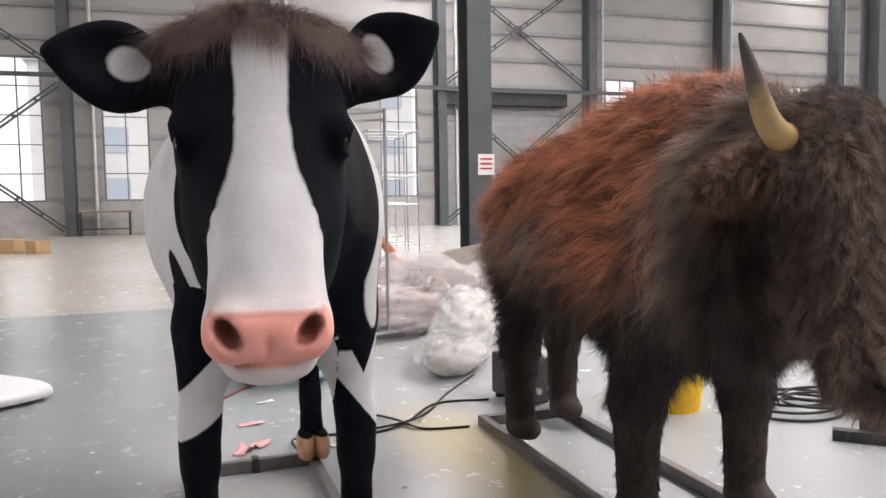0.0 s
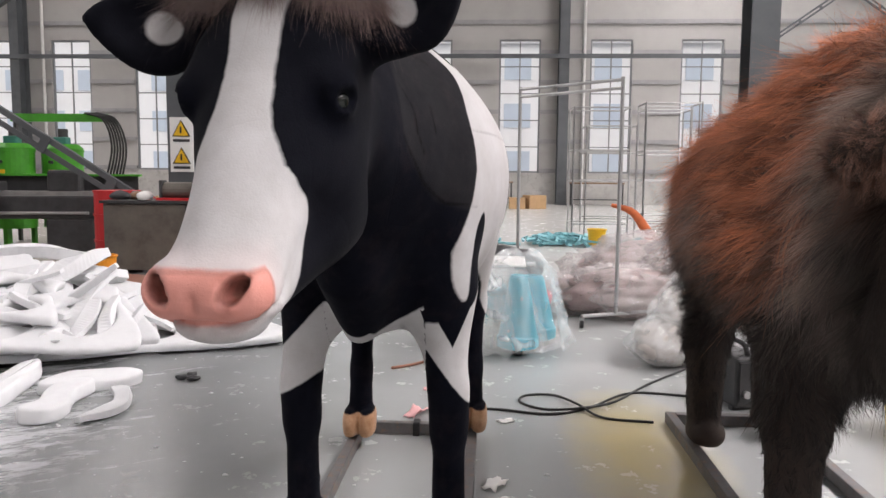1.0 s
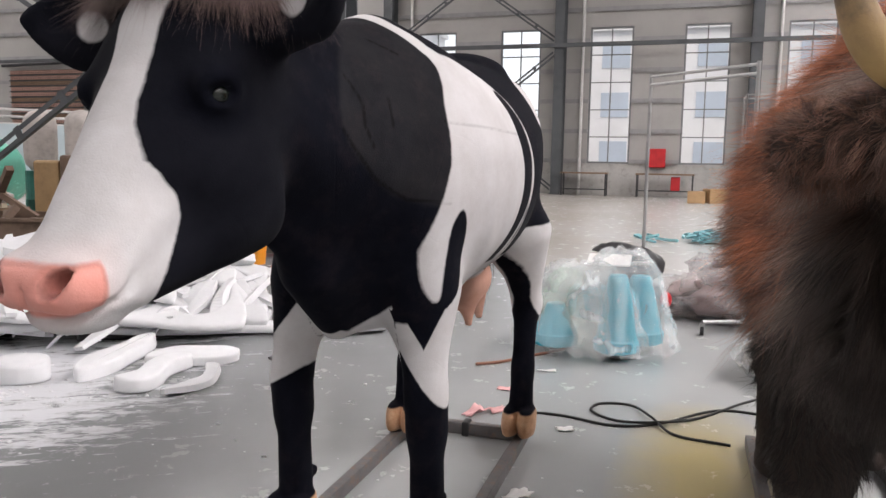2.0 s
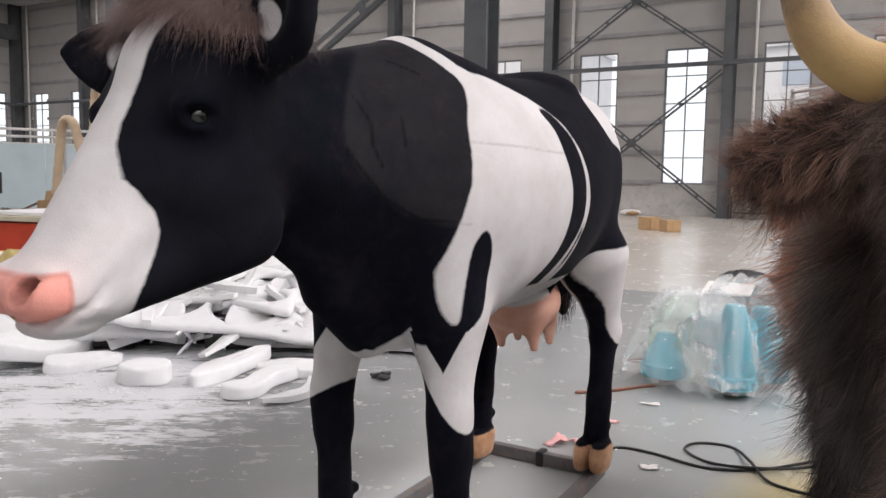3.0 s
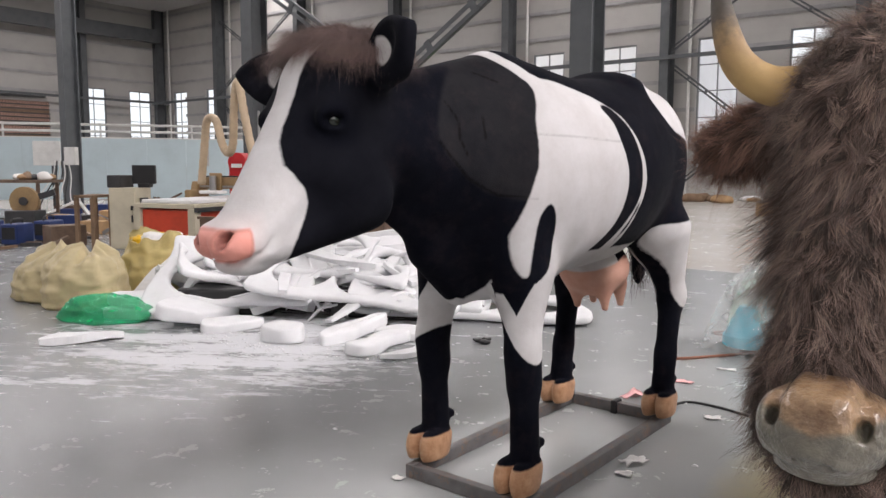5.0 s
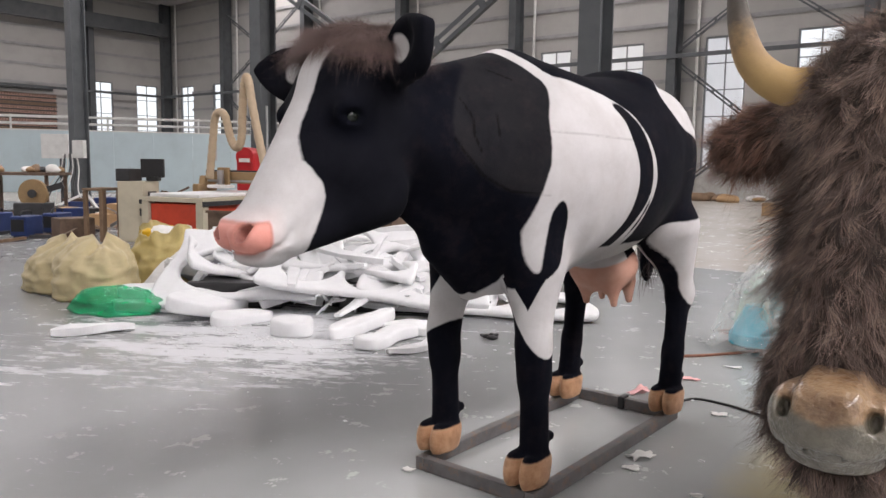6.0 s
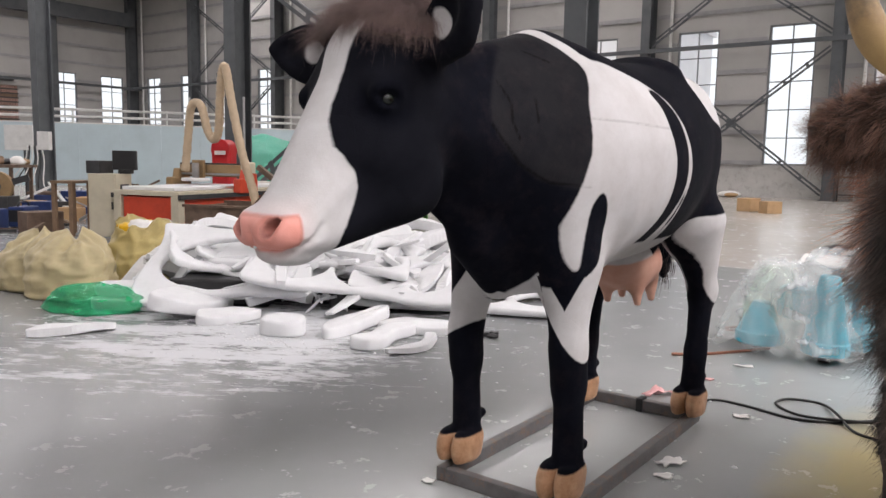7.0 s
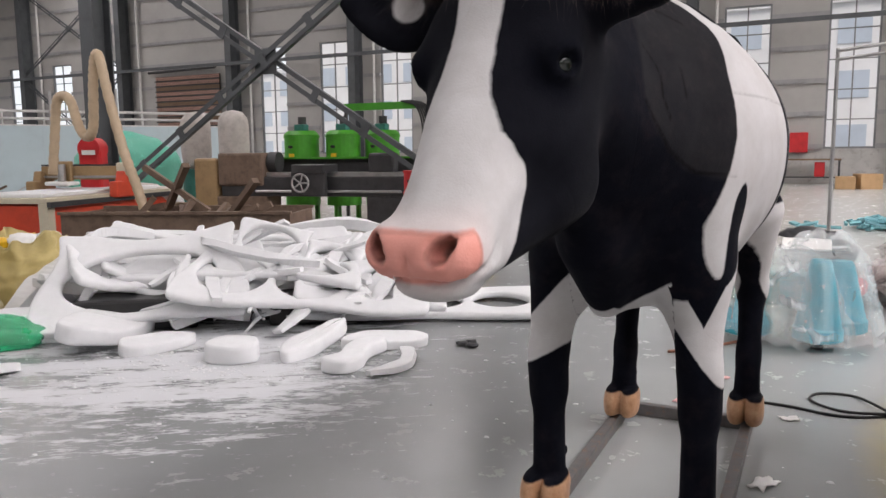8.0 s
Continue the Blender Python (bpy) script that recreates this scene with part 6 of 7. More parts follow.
for _x, _y, _s, _h in ((-0.24, -0.16, 0.14, 0.3), (0.13, -0.22, 0.13, 0.5), (0.24, 0.08, 0.15, 0.46)):
    _prof = [(0.05, _s * 0.9), (0.06, _s), (0.12, _s)]
    for _k in range(8):
        _prof.append((0.13 + (_h - 0.15) * _k / 7, _s * (0.93 - 0.07 * _k)))
    _prof.append((_h, _s * 0.36))
    part("canister", lathe_body((_x, _y), _prof), "blue_plastic", wrapped)
    part("wheel", rod((_x - 0.03, _y, 0.035), (_x + 0.03, _y, 0.035), 0.035, None, 14), "black_pl", wrapped)
part("tank", box((0.02, 0.02, 0.3), (0.4, 0.3, 0.2), None, 0.05), "blue_plastic", wrapped)


def drape(name, c, r, h, seed, parent, label, material="film"):
    """A sheet hanging in folds from a crumpled top."""
    bm, rings, n, m = bmesh.new(), [], 96, 24
    off = Vector((seed * 2.7, seed * 1.1, 0))
    for j in range(m + 1):
        t = j / m
        ring = []
        for k in range(n):
            a = 2 * math.pi * k / n
            e = Vector((math.cos(a), math.sin(a), 0))
            fold = 1 + (0.1 + 0.22 * t) * noise.noise(e * 2.6 + off) + 0.12 * t * abs(noise.noise(e * 7 + off)) + 0.1 * noise.noise(Vector((math.cos(a) * 5, math.sin(a) * 5, t * 7 + seed)))
            q = (0.25 + 0.75 * t ** 0.6) * fold
            z = h * (1 - t ** 1.4) + 0.05 * noise.noise(e * 3 + off) + 0.04 + 0.06 * abs(noise.noise(e * 2 + off)) * t
            z += 0.035 * noise.noise(Vector((e.x * 6, e.y * 6, t * 8 + seed)))
            ring.append(bm.verts.new((c[0] + r[0] * q * e.x, c[1] + r[1] * q * e.y, max(z, 0.02))))
        rings.append(ring)
    for A, B in zip(rings, rings[1:]):
        for k in range(n):
            bm.faces.new((A[k], A[(k + 1) % n], B[(k + 1) % n], B[k]))
    bm.faces.new(rings[0][::-1])
    part(name, bm, material, parent, label)


drape("film", (-0.1, -0.12), (0.36, 0.33), 0.5, 1, wrapped, "clear crinkled plastic film")
drape("film", (0.14, -0.05), (0.32, 0.4), 0.58, 2, wrapped, "clear crinkled plastic film")
drape("film", (-0.2, -0.04), (0.2, 0.2), 0.44, 5, wrapped, "pale green crinkled plastic film", "film_lime")
crumpled("film", (-0.1, -0.1, 0.44), (0.24, 0.16, 0.08), 41, "film", 0.7, 8, 4, 20, 0.2, "clear crinkled plastic film", parent=wrapped)
part("tray", box((0.05, 0.02, 0.555), (0.26, 0.2, 0.012), Matrix.Rotation(0.2, 3, "X"), 0.004), "paper", wrapped, "white foam tray on top")

compressor = holder("compressor", (0.75, 5.75, 0), 20, "dark oily compressor motor with a handle bar", "machine")
part("body", lump(bmesh.new(), (0, 0, 0.42), (0.24, 0.13, 0.13), 8, 0.25, 5, 3), "machine", compressor, smooth=True)
part("stand", box((0, 0, 0.15), (0.4, 0.26, 0.3), None, 0.02), "machine", compressor)
part("handle", rod((-0.3, -0.12, 0.44), (0.12, -0.12, 0.46), 0.016), "chrome", compressor)
part("fins", lump(bmesh.new(), (-0.1, 0.0, 0.53), (0.14, 0.09, 0.06), 9, 0.4, 8, 3), "machine", compressor, smooth=True)
part("knob", lump(bmesh.new(), (0.22, -0.1, 0.2), (0.05, 0.05, 0.06), 1, 0.1), "red", compressor, smooth=True)

# ---- garment rack on castors ----


def rack(name, posts, height, bars, label, castors=True):
    rk = holder(name, (*posts[0], 0), 0, label, "rack")
    o = Vector((*posts[0], 0))
    P = [Vector((*p, 0)) - o for p in posts]
    for p in P:
        part("post", rod(p + Vector((0, 0, 0.09 if castors else 0.0)), p + Vector((0, 0, height)), 0.014, None, 10), "chrome", rk)
    for a, b in zip(P, P[1:]):
        for z in bars:
            part("rail", rod(a + Vector((0, 0, z)), b + Vector((0, 0, z)), 0.012, None, 8), "chrome", rk)
    if castors:
        d = (P[1] - P[0]).normalized()
        n = Vector((-d.y, d.x, 0))
        for p in (P[0], P[-1]):
            part("foot_bar", rod(p + n * 0.28 + d * 0.1 + Vector((0, 0, 0.09)), p - n * 0.42 - d * 0.12 + Vector((0, 0, 0.08)), 0.014), "chrome", rk)
            for e in (n * 0.28 + d * 0.1, -n * 0.42 - d * 0.12):
                w = part("castor", rod(p + e + Vector((-0.012, 0, 0.032)), p + e + Vector((0.012, 0, 0.032)), 0.032, None, 14), "black_pl", rk)
                part("fork", box(p + e + Vector((0, 0, 0.062)), (0.034, 0.03, 0.04)), "chrome", w)
    return rk


rack("garment_rack", [(1.51, 5.72), (0.8, 6.4)], 1.82, (1.8, 1.74), "tall chrome garment rack on castors")
for _i, (_x, _y, _h) in enumerate(((1.9, 12.6, 2.2), (3.1, 12.9, 2.3), (2.3, 14.2, 2.0), (3.6, 15.5, 2.4))):
    rack("wire_rack", [(_x, _y), (_x + 0.9, _y), (_x + 0.9, _y + 0.7), (_x, _y + 0.7), (_x, _y)], _h, (0.3, 1.0, 1.5, _h - 0.02), "bare chrome tube rack frame standing empty", False)

# ---- wrapped figures on the floor behind the yak ----
b1 = holder("wrapped_bundle", (1.75, 6.2, 0), 0, "pinkish plush figures heaped in milky plastic wrap", "bundle")
for _k, (_x, _y, _z, _a, _b, _c, _r) in enumerate(((0.0, -0.02, 0.17, 0.62, 0.3, 0.2, 8), (-0.5, 0.12, 0.14, 0.34, 0.17, 0.15, 35), (0.45, 0.1, 0.24, 0.46, 0.3, 0.27, -20), (0.15, 0.34, 0.3, 0.62, 0.24, 0.26, 12), (-0.25, 0.3, 0.3, 0.26, 0.15, 0.14, 60))):
    crumpled("plush", (_x, _y, _z), (_a, _b, _c), 70 + _k, "fur_pink", 0.3, 4, 4, _r, 0.003, parent=b1)
    crumpled("film", (_x, _y, _z + 0.01), (_a * 1.08, _b * 1.1, _c * 1.08), 80 + _k, "film_milky", 0.7, 13, 5, _r, 0.004, "milky crinkled plastic wrap", parent=b1)
b2 = holder("wrapped_bundle", (1.78, 4.72, 0), 0, "white plush bundle in clear crinkled plastic wrap", "bundle")
for _k, (_x, _y, _z, _a, _b, _c, _r) in enumerate(((-0.1, -0.05, 0.13, 0.34, 0.2, 0.15, 55), (0.08, 0.2, 0.27, 0.42, 0.2, 0.2, 62))):
    crumpled("plush", (_x, _y, _z), (_a, _b, _c), 90 + _k, "plush_white", 0.25, 4, 4, _r, 0.003, parent=b2)
    crumpled("film", (_x, _y, _z + 0.01), (_a * 1.08, _b * 1.12, _c * 1.1), 95 + _k, "film", 0.42, 7, 5, _r, 0.004, "clear crinkled plastic wrap", parent=b2)
M["trunk"] = surface("grey_hide", (0.2, 0.17, 0.15), 0.75, 0.0, 0.3, 6, 60, 0.4)
tagged(part("tapered_prop", add_tube(bmesh.new(), spline([(1.05, 7.0, 0.08), (1.7, 7.4, 0.2), (2.6, 7.9, 0.3), (3.3, 8.2, 0.3)], 8), 0.1, 14, radii=[0.02 + 0.0115 * i for i in range(25)]), "trunk", smooth=True), "long grey tapered prop lying on the floor", "prop")
M["cloth_orange"] = surface("orange_cloth", (0.5, 0.12, 0.04), 0.85, 0.0, 0.25)
tagged(part("cloth", add_tube(bmesh.new(), spline([(1.9, 8.55, 0.78), (2.12, 8.45, 0.7), (2.3, 8.3, 0.42), (2.42, 8.15, 0.2)], 8), 0.1, 10, radii=[0.02 + 0.0028 * i for i in range(25)]), "cloth_orange", smooth=True), "orange cloth draped over a prop", "cloth")
M["blue_scrap"] = surface("pale_blue_foam", (0.2, 0.45, 0.5), 0.6, 0.0, 0.3)
_rng = random.Random(12)
bm = bmesh.new()
for _i in range(150):
    _r, _a = abs(_rng.gauss(0, 0.42)), _rng.uniform(0, 6.28)
    _c = Vector((1.75 + 0.9 * _r * math.cos(_a) * 1.4, 12.2 + _r * math.sin(_a), 0.03 + _rng.uniform(0, 0.16) * max(0, 1 - _r)))
    add_box(bm, _c, (_rng.uniform(0.1, 0.3), _rng.uniform(0.03, 0.09), 0.03), Euler((_rng.uniform(-0.5, 0.5), _rng.uniform(-0.3, 0.3), _rng.uniform(0, 3.14))).to_matrix())
tagged(part("blue_offcuts", bm, "blue_scrap"), "heap of pale blue foam offcuts on the floor", "scrap heap", kind="stuff")


def bucket(x, y, r, h, material, label):
    b = holder("bucket", (x, y, 0), 0, label, "bucket")
    bm = bmesh.new()
    add_rod(bm, (0, 0, 0), (0, 0, h), r * 0.82, r, 24, False)
    add_rod(bm, (0, 0, 0.002), (0, 0, 0.01), r * 0.82, r * 0.82, 24)
    body = part("body", bm, material, b, smooth=False)
    part("rim", add_tube(bmesh.new(), [(r * 1.02 * math.cos(a), r * 1.02 * math.sin(a), h) for a in [2 * math.pi * k / 24 for k in range(25)]], 0.012, 6), material, body)
    return b


bucket(2.2, 11.8, 0.14, 0.27, "yellow", "yellow plastic bucket on the floor")
bucket(2.46, 3.4, 0.17, 0.26, "yellow", "yellow plastic tub on the floor behind the yak")
bucket(-3.3, 7.43, 0.13, 0.26, "orange_pl", "orange plastic paint bucket on the floor")
bucket(-2.58, 7.9, 0.12, 0.24, "yellow", "yellow plastic bucket by the steel tank")
bucket(-2.36, 8.2, 0.13, 0.32, "white_pipe", "tall white paint bucket by the steel tank")

welder = holder("welding_machine", (1.78, 3.85, 0), 15, "small grey welding machine on the floor", "machine")
part("case", box((0, 0, 0.14), (0.17, 0.34, 0.24), None, 0.015), "machine", welder)
_panel = part("front_panel", box((0, -0.174, 0.15), (0.14, 0.01, 0.18)), "machine", welder)
for _x in (-0.04, 0.04):
    part("socket", rod((_x, -0.178, 0.09), (_x, -0.2, 0.09), 0.018, None, 12), "chrome", _panel)
part("handle", add_tube(bmesh.new(), spline([(0, -0.12, 0.26), (0, -0.08, 0.31), (0, 0.08, 0.31), (0, 0.12, 0.26)], 6), 0.012, 8), "black_pl", welder, smooth=True)
for _y in (-0.12, 0.12):
    part("foot", box((0, _y, 0.01), (0.16, 0.03, 0.02)), "black_pl", welder)
trestle = holder("steel_trestle", (3.0, 2.62, 0), -15, "dark steel roller stand on a floor bar", "stand")
part("post", box((0, 0, 0.16), (0.1, 0.1, 0.3), None, 0.01), "machine", trestle)
part("roller", rod((0.05, 0, 0.17), (0.4, 0, 0.17), 0.04, None, 16), "chrome", trestle)
part("foot_bar", box((0.2, -0.2, 0.025), (0.9, 0.06, 0.05), Matrix.Rotation(-0.5, 3, "Z")), "machine", trestle)


# ---- the workshop corner ----
def cnc_router(x, y, rz):
    t = holder("cnc_router", (x, y, 0), rz, "cream and red flatbed cutting router with orange gantry foot", "machine")
    W, L, H = 1.06, 2.6, 0.64
    for sx in (-1, 1):
        for sy in (-1, 1):
            part("leg", box((sx * (W / 2 - 0.06), sy * (L / 2 - 0.06), H / 2 - 0.03), (0.12, 0.12, H - 0.06), None, 0.006), "cream", t)
    part("front_panel", box((0, -L / 2 + 0.05, 0.36), (W - 0.26, 0.03, 0.4), None, 0.01), "orange", t, "red sheet metal panel")
    part("side_panel", box((W / 2 - 0.05, 0, 0.36), (0.03, L - 0.26, 0.4), None, 0.01), "orange", t, "red sheet metal panel")
    part("side_panel", box((-W / 2 + 0.05, 0, 0.36), (0.03, L - 0.26, 0.4), None, 0.01), "orange", t, "red sheet metal panel")
    part("bed", box((0, 0, H - 0.03), (W, L, 0.06), None, 0.008), "cream", t)
    part("rail", box((W / 2 + 0.02, 0, H - 0.07), (0.05, L, 0.06)), "machine", t)
    part("rail", box((-W / 2 - 0.02, 0, H - 0.07), (0.05, L, 0.06)), "machine", t)
    part("sheet", box((-0.05, 0, H + 0.025), (W - 0.2, L - 0.2, 0.045), None, 0.01), "foam", t, "white foam board lying on the bed")
    g = 0.02
    for sx in (-1, 1):
        bm = box((sx * (W / 2 + 0.06), g, H + 0.05), (0.12, 0.42, 0.2), None, 0.02)
        add_box(bm, (sx * (W / 2 + 0.06), g + 0.06, H + 0.17), (0.12, 0.26, 0.16), Matrix.Rotation(-0.25, 3, "X"), 0.02)
        part("gantry_foot", bm, "orange" if sx > 0 else "tan_machine", t, "painted casting")
    part("motor_cover", box((W / 2 + 0.06, g + 0.06, H + 0.3), (0.14, 0.18, 0.16), None, 0.02), "cream", t)
    beam_part = part("gantry_beam", box((0, g + 0.08, H + 0.25), (W + 0.1, 0.14, 0.17), None, 0.008), "tan_machine", t, "tan painted beam with scuffs")
    part("gantry_rail", box((0, g + 0.08, H + 0.348), (W + 0.12, 0.1, 0.022)), "machine", beam_part, "black cable tray")
    part("gantry_rail", box((0, g - 0.0, H + 0.2), (W, 0.02, 0.03)), "chrome", beam_part)
    part("spindle_plate", box((-0.2, g - 0.03, H + 0.27), (0.2, 0.06, 0.26), None, 0.01), "tan_machine", beam_part)
    part("spindle", rod((-0.2, g - 0.1, H + 0.08), (-0.2, g - 0.1, H + 0.36), 0.05, None, 18), "chrome", beam_part)
    part("dust_shoe", box((-0.2, g - 0.1, H + 0.12), (0.34, 0.24, 0.05), None, 0.02), "paper", t)
    for sx in (-0.45, 0.5):
        part("mast", rod((sx, g + 0.1, H + 0.5), (sx, g + 0.1, H + 1.3), 0.018), "chrome", t)
    inv = pose(x, y, 0, 0, 0, rz).inverted()
    line = [(-7.1, 5.98, 0.9), (-7.04, 6.0, 1.4), (-6.98, 6.0, 1.7), (-6.87, 6.0, 1.77), (-6.75, 6.0, 1.7), (-6.64, 6.0, 1.42), (-6.52, 6.0, 1.31), (-6.42, 6.0, 1.42), (-6.38, 6.0, 1.85), (-6.33, 6.0, 2.14), (-6.26, 6.0, 2.15), (-6.16, 6.0, 1.75), (-6.0, 6.02, 1.15), (-5.85, 6.04, 0.75), (-5.72, 6.05, 0.35)]
    pts = spline([inv @ Vector(q) for q in line], 12)
    part("hose", add_tube(bmesh.new(), pts, 0.055, 14, radii=[0.052 + 0.004 * math.sin(i * 2.1) for i in range(len(pts))]), "hose", t, "tan ribbed extraction hose", True)
    return t


cnc_router(-7.75, 6.85, 15)

ctrl = holder("control_cabinet", (-8.28, 5.62, 0), 30, "cream steel control cabinet with a computer on top", "cabinet")
part("body", box((0, 0, 0.42), (0.4, 0.4, 0.84), None, 0.01), "cream", ctrl)
_door = part("door", box((0.01, -0.206, 0.42), (0.35, 0.012, 0.74)), "cream", ctrl)
part("door_handle", box((0.15, -0.218, 0.42), (0.02, 0.016, 0.1)), "machine", _door)
part("switch_panel", box((0.206, 0, 0.6), (0.012, 0.2, 0.2)), "machine", ctrl)
monitor = holder("monitor", (-8.12, 5.75, 0.841), 40, "old black computer monitor on the control cabinet", "monitor")
part("screen_case", box((0, 0, 0.18), (0.32, 0.06, 0.26), None, 0.01), "black_pl", monitor)
part("stand", box((0, 0.03, 0.03), (0.16, 0.16, 0.06), None, 0.01), "black_pl", monitor)
printer = holder("computer_case", (-8.42, 5.56, 0.841), 30, "dark desktop computer case lying flat", "computer")
part("case", box((0, 0, 0.085), (0.2, 0.34, 0.17), None, 0.01), "machine", printer)
desk = holder("side_table", (-8.72, 5.32, 0), 30, "old brown wooden side table", "table")
part("tabletop", box((0, 0, 0.72), (0.3, 0.5, 0.035), None, 0.005), "board", desk)
for _sx in (-0.12, 0.12):
    for _sy in (-0.21, 0.21):
        part("leg", box((_sx, _sy, 0.35), (0.05, 0.05, 0.7)), "board", desk)

# steel skip of offcuts
skip = holder("steel_bin", (-5.15, 6.1, 0), 22, "long rusty steel bin holding bent steel offcuts", "bin")
for _sx in (-1, 1):
    part("end_wall", box((_sx * 1.15, 0, 0.27), (0.03, 0.9, 0.5)), "rust", skip)
    part("side_wall", box((0, _sx * 0.435, 0.27), (2.27, 0.03, 0.5)), "rust", skip)
    part("rim", box((0, _sx * 0.45, 0.535), (2.36, 0.06, 0.03)), "rust", skip)
part("bottom", box((0, 0, 0.02), (2.3, 0.9, 0.03)), "rust", skip)
_rng = random.Random(8)
for _i in range(9):
    _a = _rng.uniform(0, math.pi)
    _c = Vector((-5.15 + _rng.uniform(-0.8, 0.8), 6.1 + _rng.uniform(-0.2, 0.2), 0.5))
    _d = Vector((math.cos(_a), math.sin(_a) * 0.4, _rng.uniform(-0.15, 0.6))) * _rng.uniform(0.25, 0.5)
    tagged(part("steel_offcut", beam(_c - _d, _c + _d, 0.06, 0.06), "rust"), "rusty steel offcut sticking out of the bin", "steel offcut", "steel offcuts in the bin")


for _p, _q in (((-5.75, 6.35, 0.5), (-5.2, 6.1, 1.0)), ((-5.8, 6.1, 0.98), (-5.15, 6.35, 0.5)), ((-4.7, 6.2, 0.5), (-4.25, 6.05, 0.85))):
    tagged(part("steel_angle", beam(_p, _q, 0.07, 0.06), "rust"), "rusty steel angle sticking up out of the bin", "steel angle", "steel angles in the bin")

# lathe
lathe = holder("lathe", (-6.1, 9.7, 0), 12, "old dark grey metal lathe caked with grease", "machine")
part("bed", box((0, 0, 0.62), (3.0, 0.45, 0.3), None, 0.02), "machine", lathe)
part("way", box((0, -0.1, 0.8), (2.9, 0.1, 0.06)), "chrome", lathe)
part("way", box((0, 0.1, 0.8), (2.9, 0.1, 0.06)), "chrome", lathe)
part("headstock", box((-1.15, 0, 0.88), (0.75, 0.55, 0.5), None, 0.04), "rust", lathe, "rusty greasy headstock casing")
part("pedestal", box((-1.15, 0, 0.24), (0.85, 0.5, 0.47), None, 0.03), "rust", lathe, "rusty greasy pedestal")
part("pedestal", box((1.15, 0, 0.24), (0.6, 0.45, 0.47), None, 0.03), "machine", lathe)
part("chuck", rod((-0.77, 0, 0.98), (-0.62, 0, 0.98), 0.16, None, 24), "machine", lathe)
part("carriage", box((0.0, -0.1, 0.88), (0.5, 0.6, 0.14), None, 0.02), "machine", lathe)
part("apron", box((0.0, -0.32, 0.66), (0.55, 0.12, 0.36), None, 0.03), "machine", lathe)
bm = add_tube(bmesh.new(), [(-0.1 + 0.13 * math.cos(a), -0.42, 0.68 + 0.13 * math.sin(a)) for a in [2 * math.pi * k / 24 for k in range(25)]], 0.016, 8)
for _k in range(5):
    _a = 2 * math.pi * _k / 5
    add_rod(bm, (-0.1, -0.42, 0.68), (-0.1 + 0.13 * math.cos(_a), -0.42, 0.68 + 0.13 * math.sin(_a)), 0.012, None, 6)
part("handwheel", bm, "chrome", lathe, "worn steel handwheel", True)
part("tailstock", box((1.05, 0, 0.96), (0.4, 0.26, 0.3), None, 0.04), "machine", lathe)
part("leadscrew", rod((-0.9, -0.26, 0.55), (1.4, -0.26, 0.55), 0.02), "chrome", lathe)
part("back_guard", box((0.2, 0.5, 0.75), (3.3, 0.03, 0.55)), "machine", lathe)
part("ledge", box((0.2, 0.46, 1.04), (3.4, 0.14, 0.03)), "green", lathe, "dull green ledge")
part("gearbox", box((-1.75, 0, 0.6), (0.4, 0.5, 0.9), None, 0.04), "tan_machine", lathe, "tan painted gearbox housing")

# green mixing tanks with motors


def mixing_tank(x, y, r, h, label):
    t = holder("mixing_tank", (x, y, 0), 0, label, "tank", "green mixing tanks")
    part("body", rod((0, 0, 0.25), (0, 0, h), r, None, 28), "green", t)
    lid = part("lid", rod((0, 0, h), (0, 0, h + 0.07), r * 1.05, r * 0.8, 28), "green", t)
    part("band", rod((0, 0, h - 0.05), (0, 0, h - 0.01), r * 1.04, None, 28), "green", t)
    part("motor", rod((0.02, 0, h + 0.07), (0.02, 0, h + 0.3), 0.07, None, 16), "machine", lid)
    part("gearbox", box((0, 0, h + 0.12), (0.2, 0.16, 0.12), None, 0.02), "teal", lid)
    part("valve", rod((0, -r, h - 0.2), (0, -r - 0.06, h - 0.2), 0.025, None, 12), "black_pl", t)
    part("badge", box((0, -r - 0.003, h - 0.35), (0.1, 0.012, 0.08)), "yellow", t)
    for k in range(3):
        a = 2 * math.pi * k / 3 + 0.5
        part("leg", box((r * 0.8 * math.cos(a), r * 0.8 * math.sin(a), 0.14), (0.06, 0.06, 0.28)), "green", t)
    return t


for _x, _y in ((-7.15, 10.75), (-6.45, 10.95), (-5.9, 11.3)):
    mixing_tank(_x, _y, 0.29, 1.42, "green painted mixing tank with a motor on its lid")
jib = holder("pipe_gantry", (-5.9, 11.5, 0), 0, "green steel pipe gantry carrying black hoses", "gantry")
part("arm", beam((-0.9, 0, 1.9), (0.62, 0, 1.9), 0.09, 0.12), "green", jib)
part("post", beam((-0.88, 0.06, 0), (-0.88, 0.06, 1.84), 0.05, 0.05, (0, 1, 0)), "machine", jib)
for _k in range(6):
    part("hose", add_tube(bmesh.new(), spline([(0.3 + 0.04 * _k, -0.07, 1.97), (0.6 + 0.04 * _k, -0.09, 1.86), (0.72 + 0.045 * _k, -0.1, 1.45), (0.6 + 0.05 * _k, -0.1, 0.9)], 8), 0.016, 7), "cable", jib, "black hose", True)

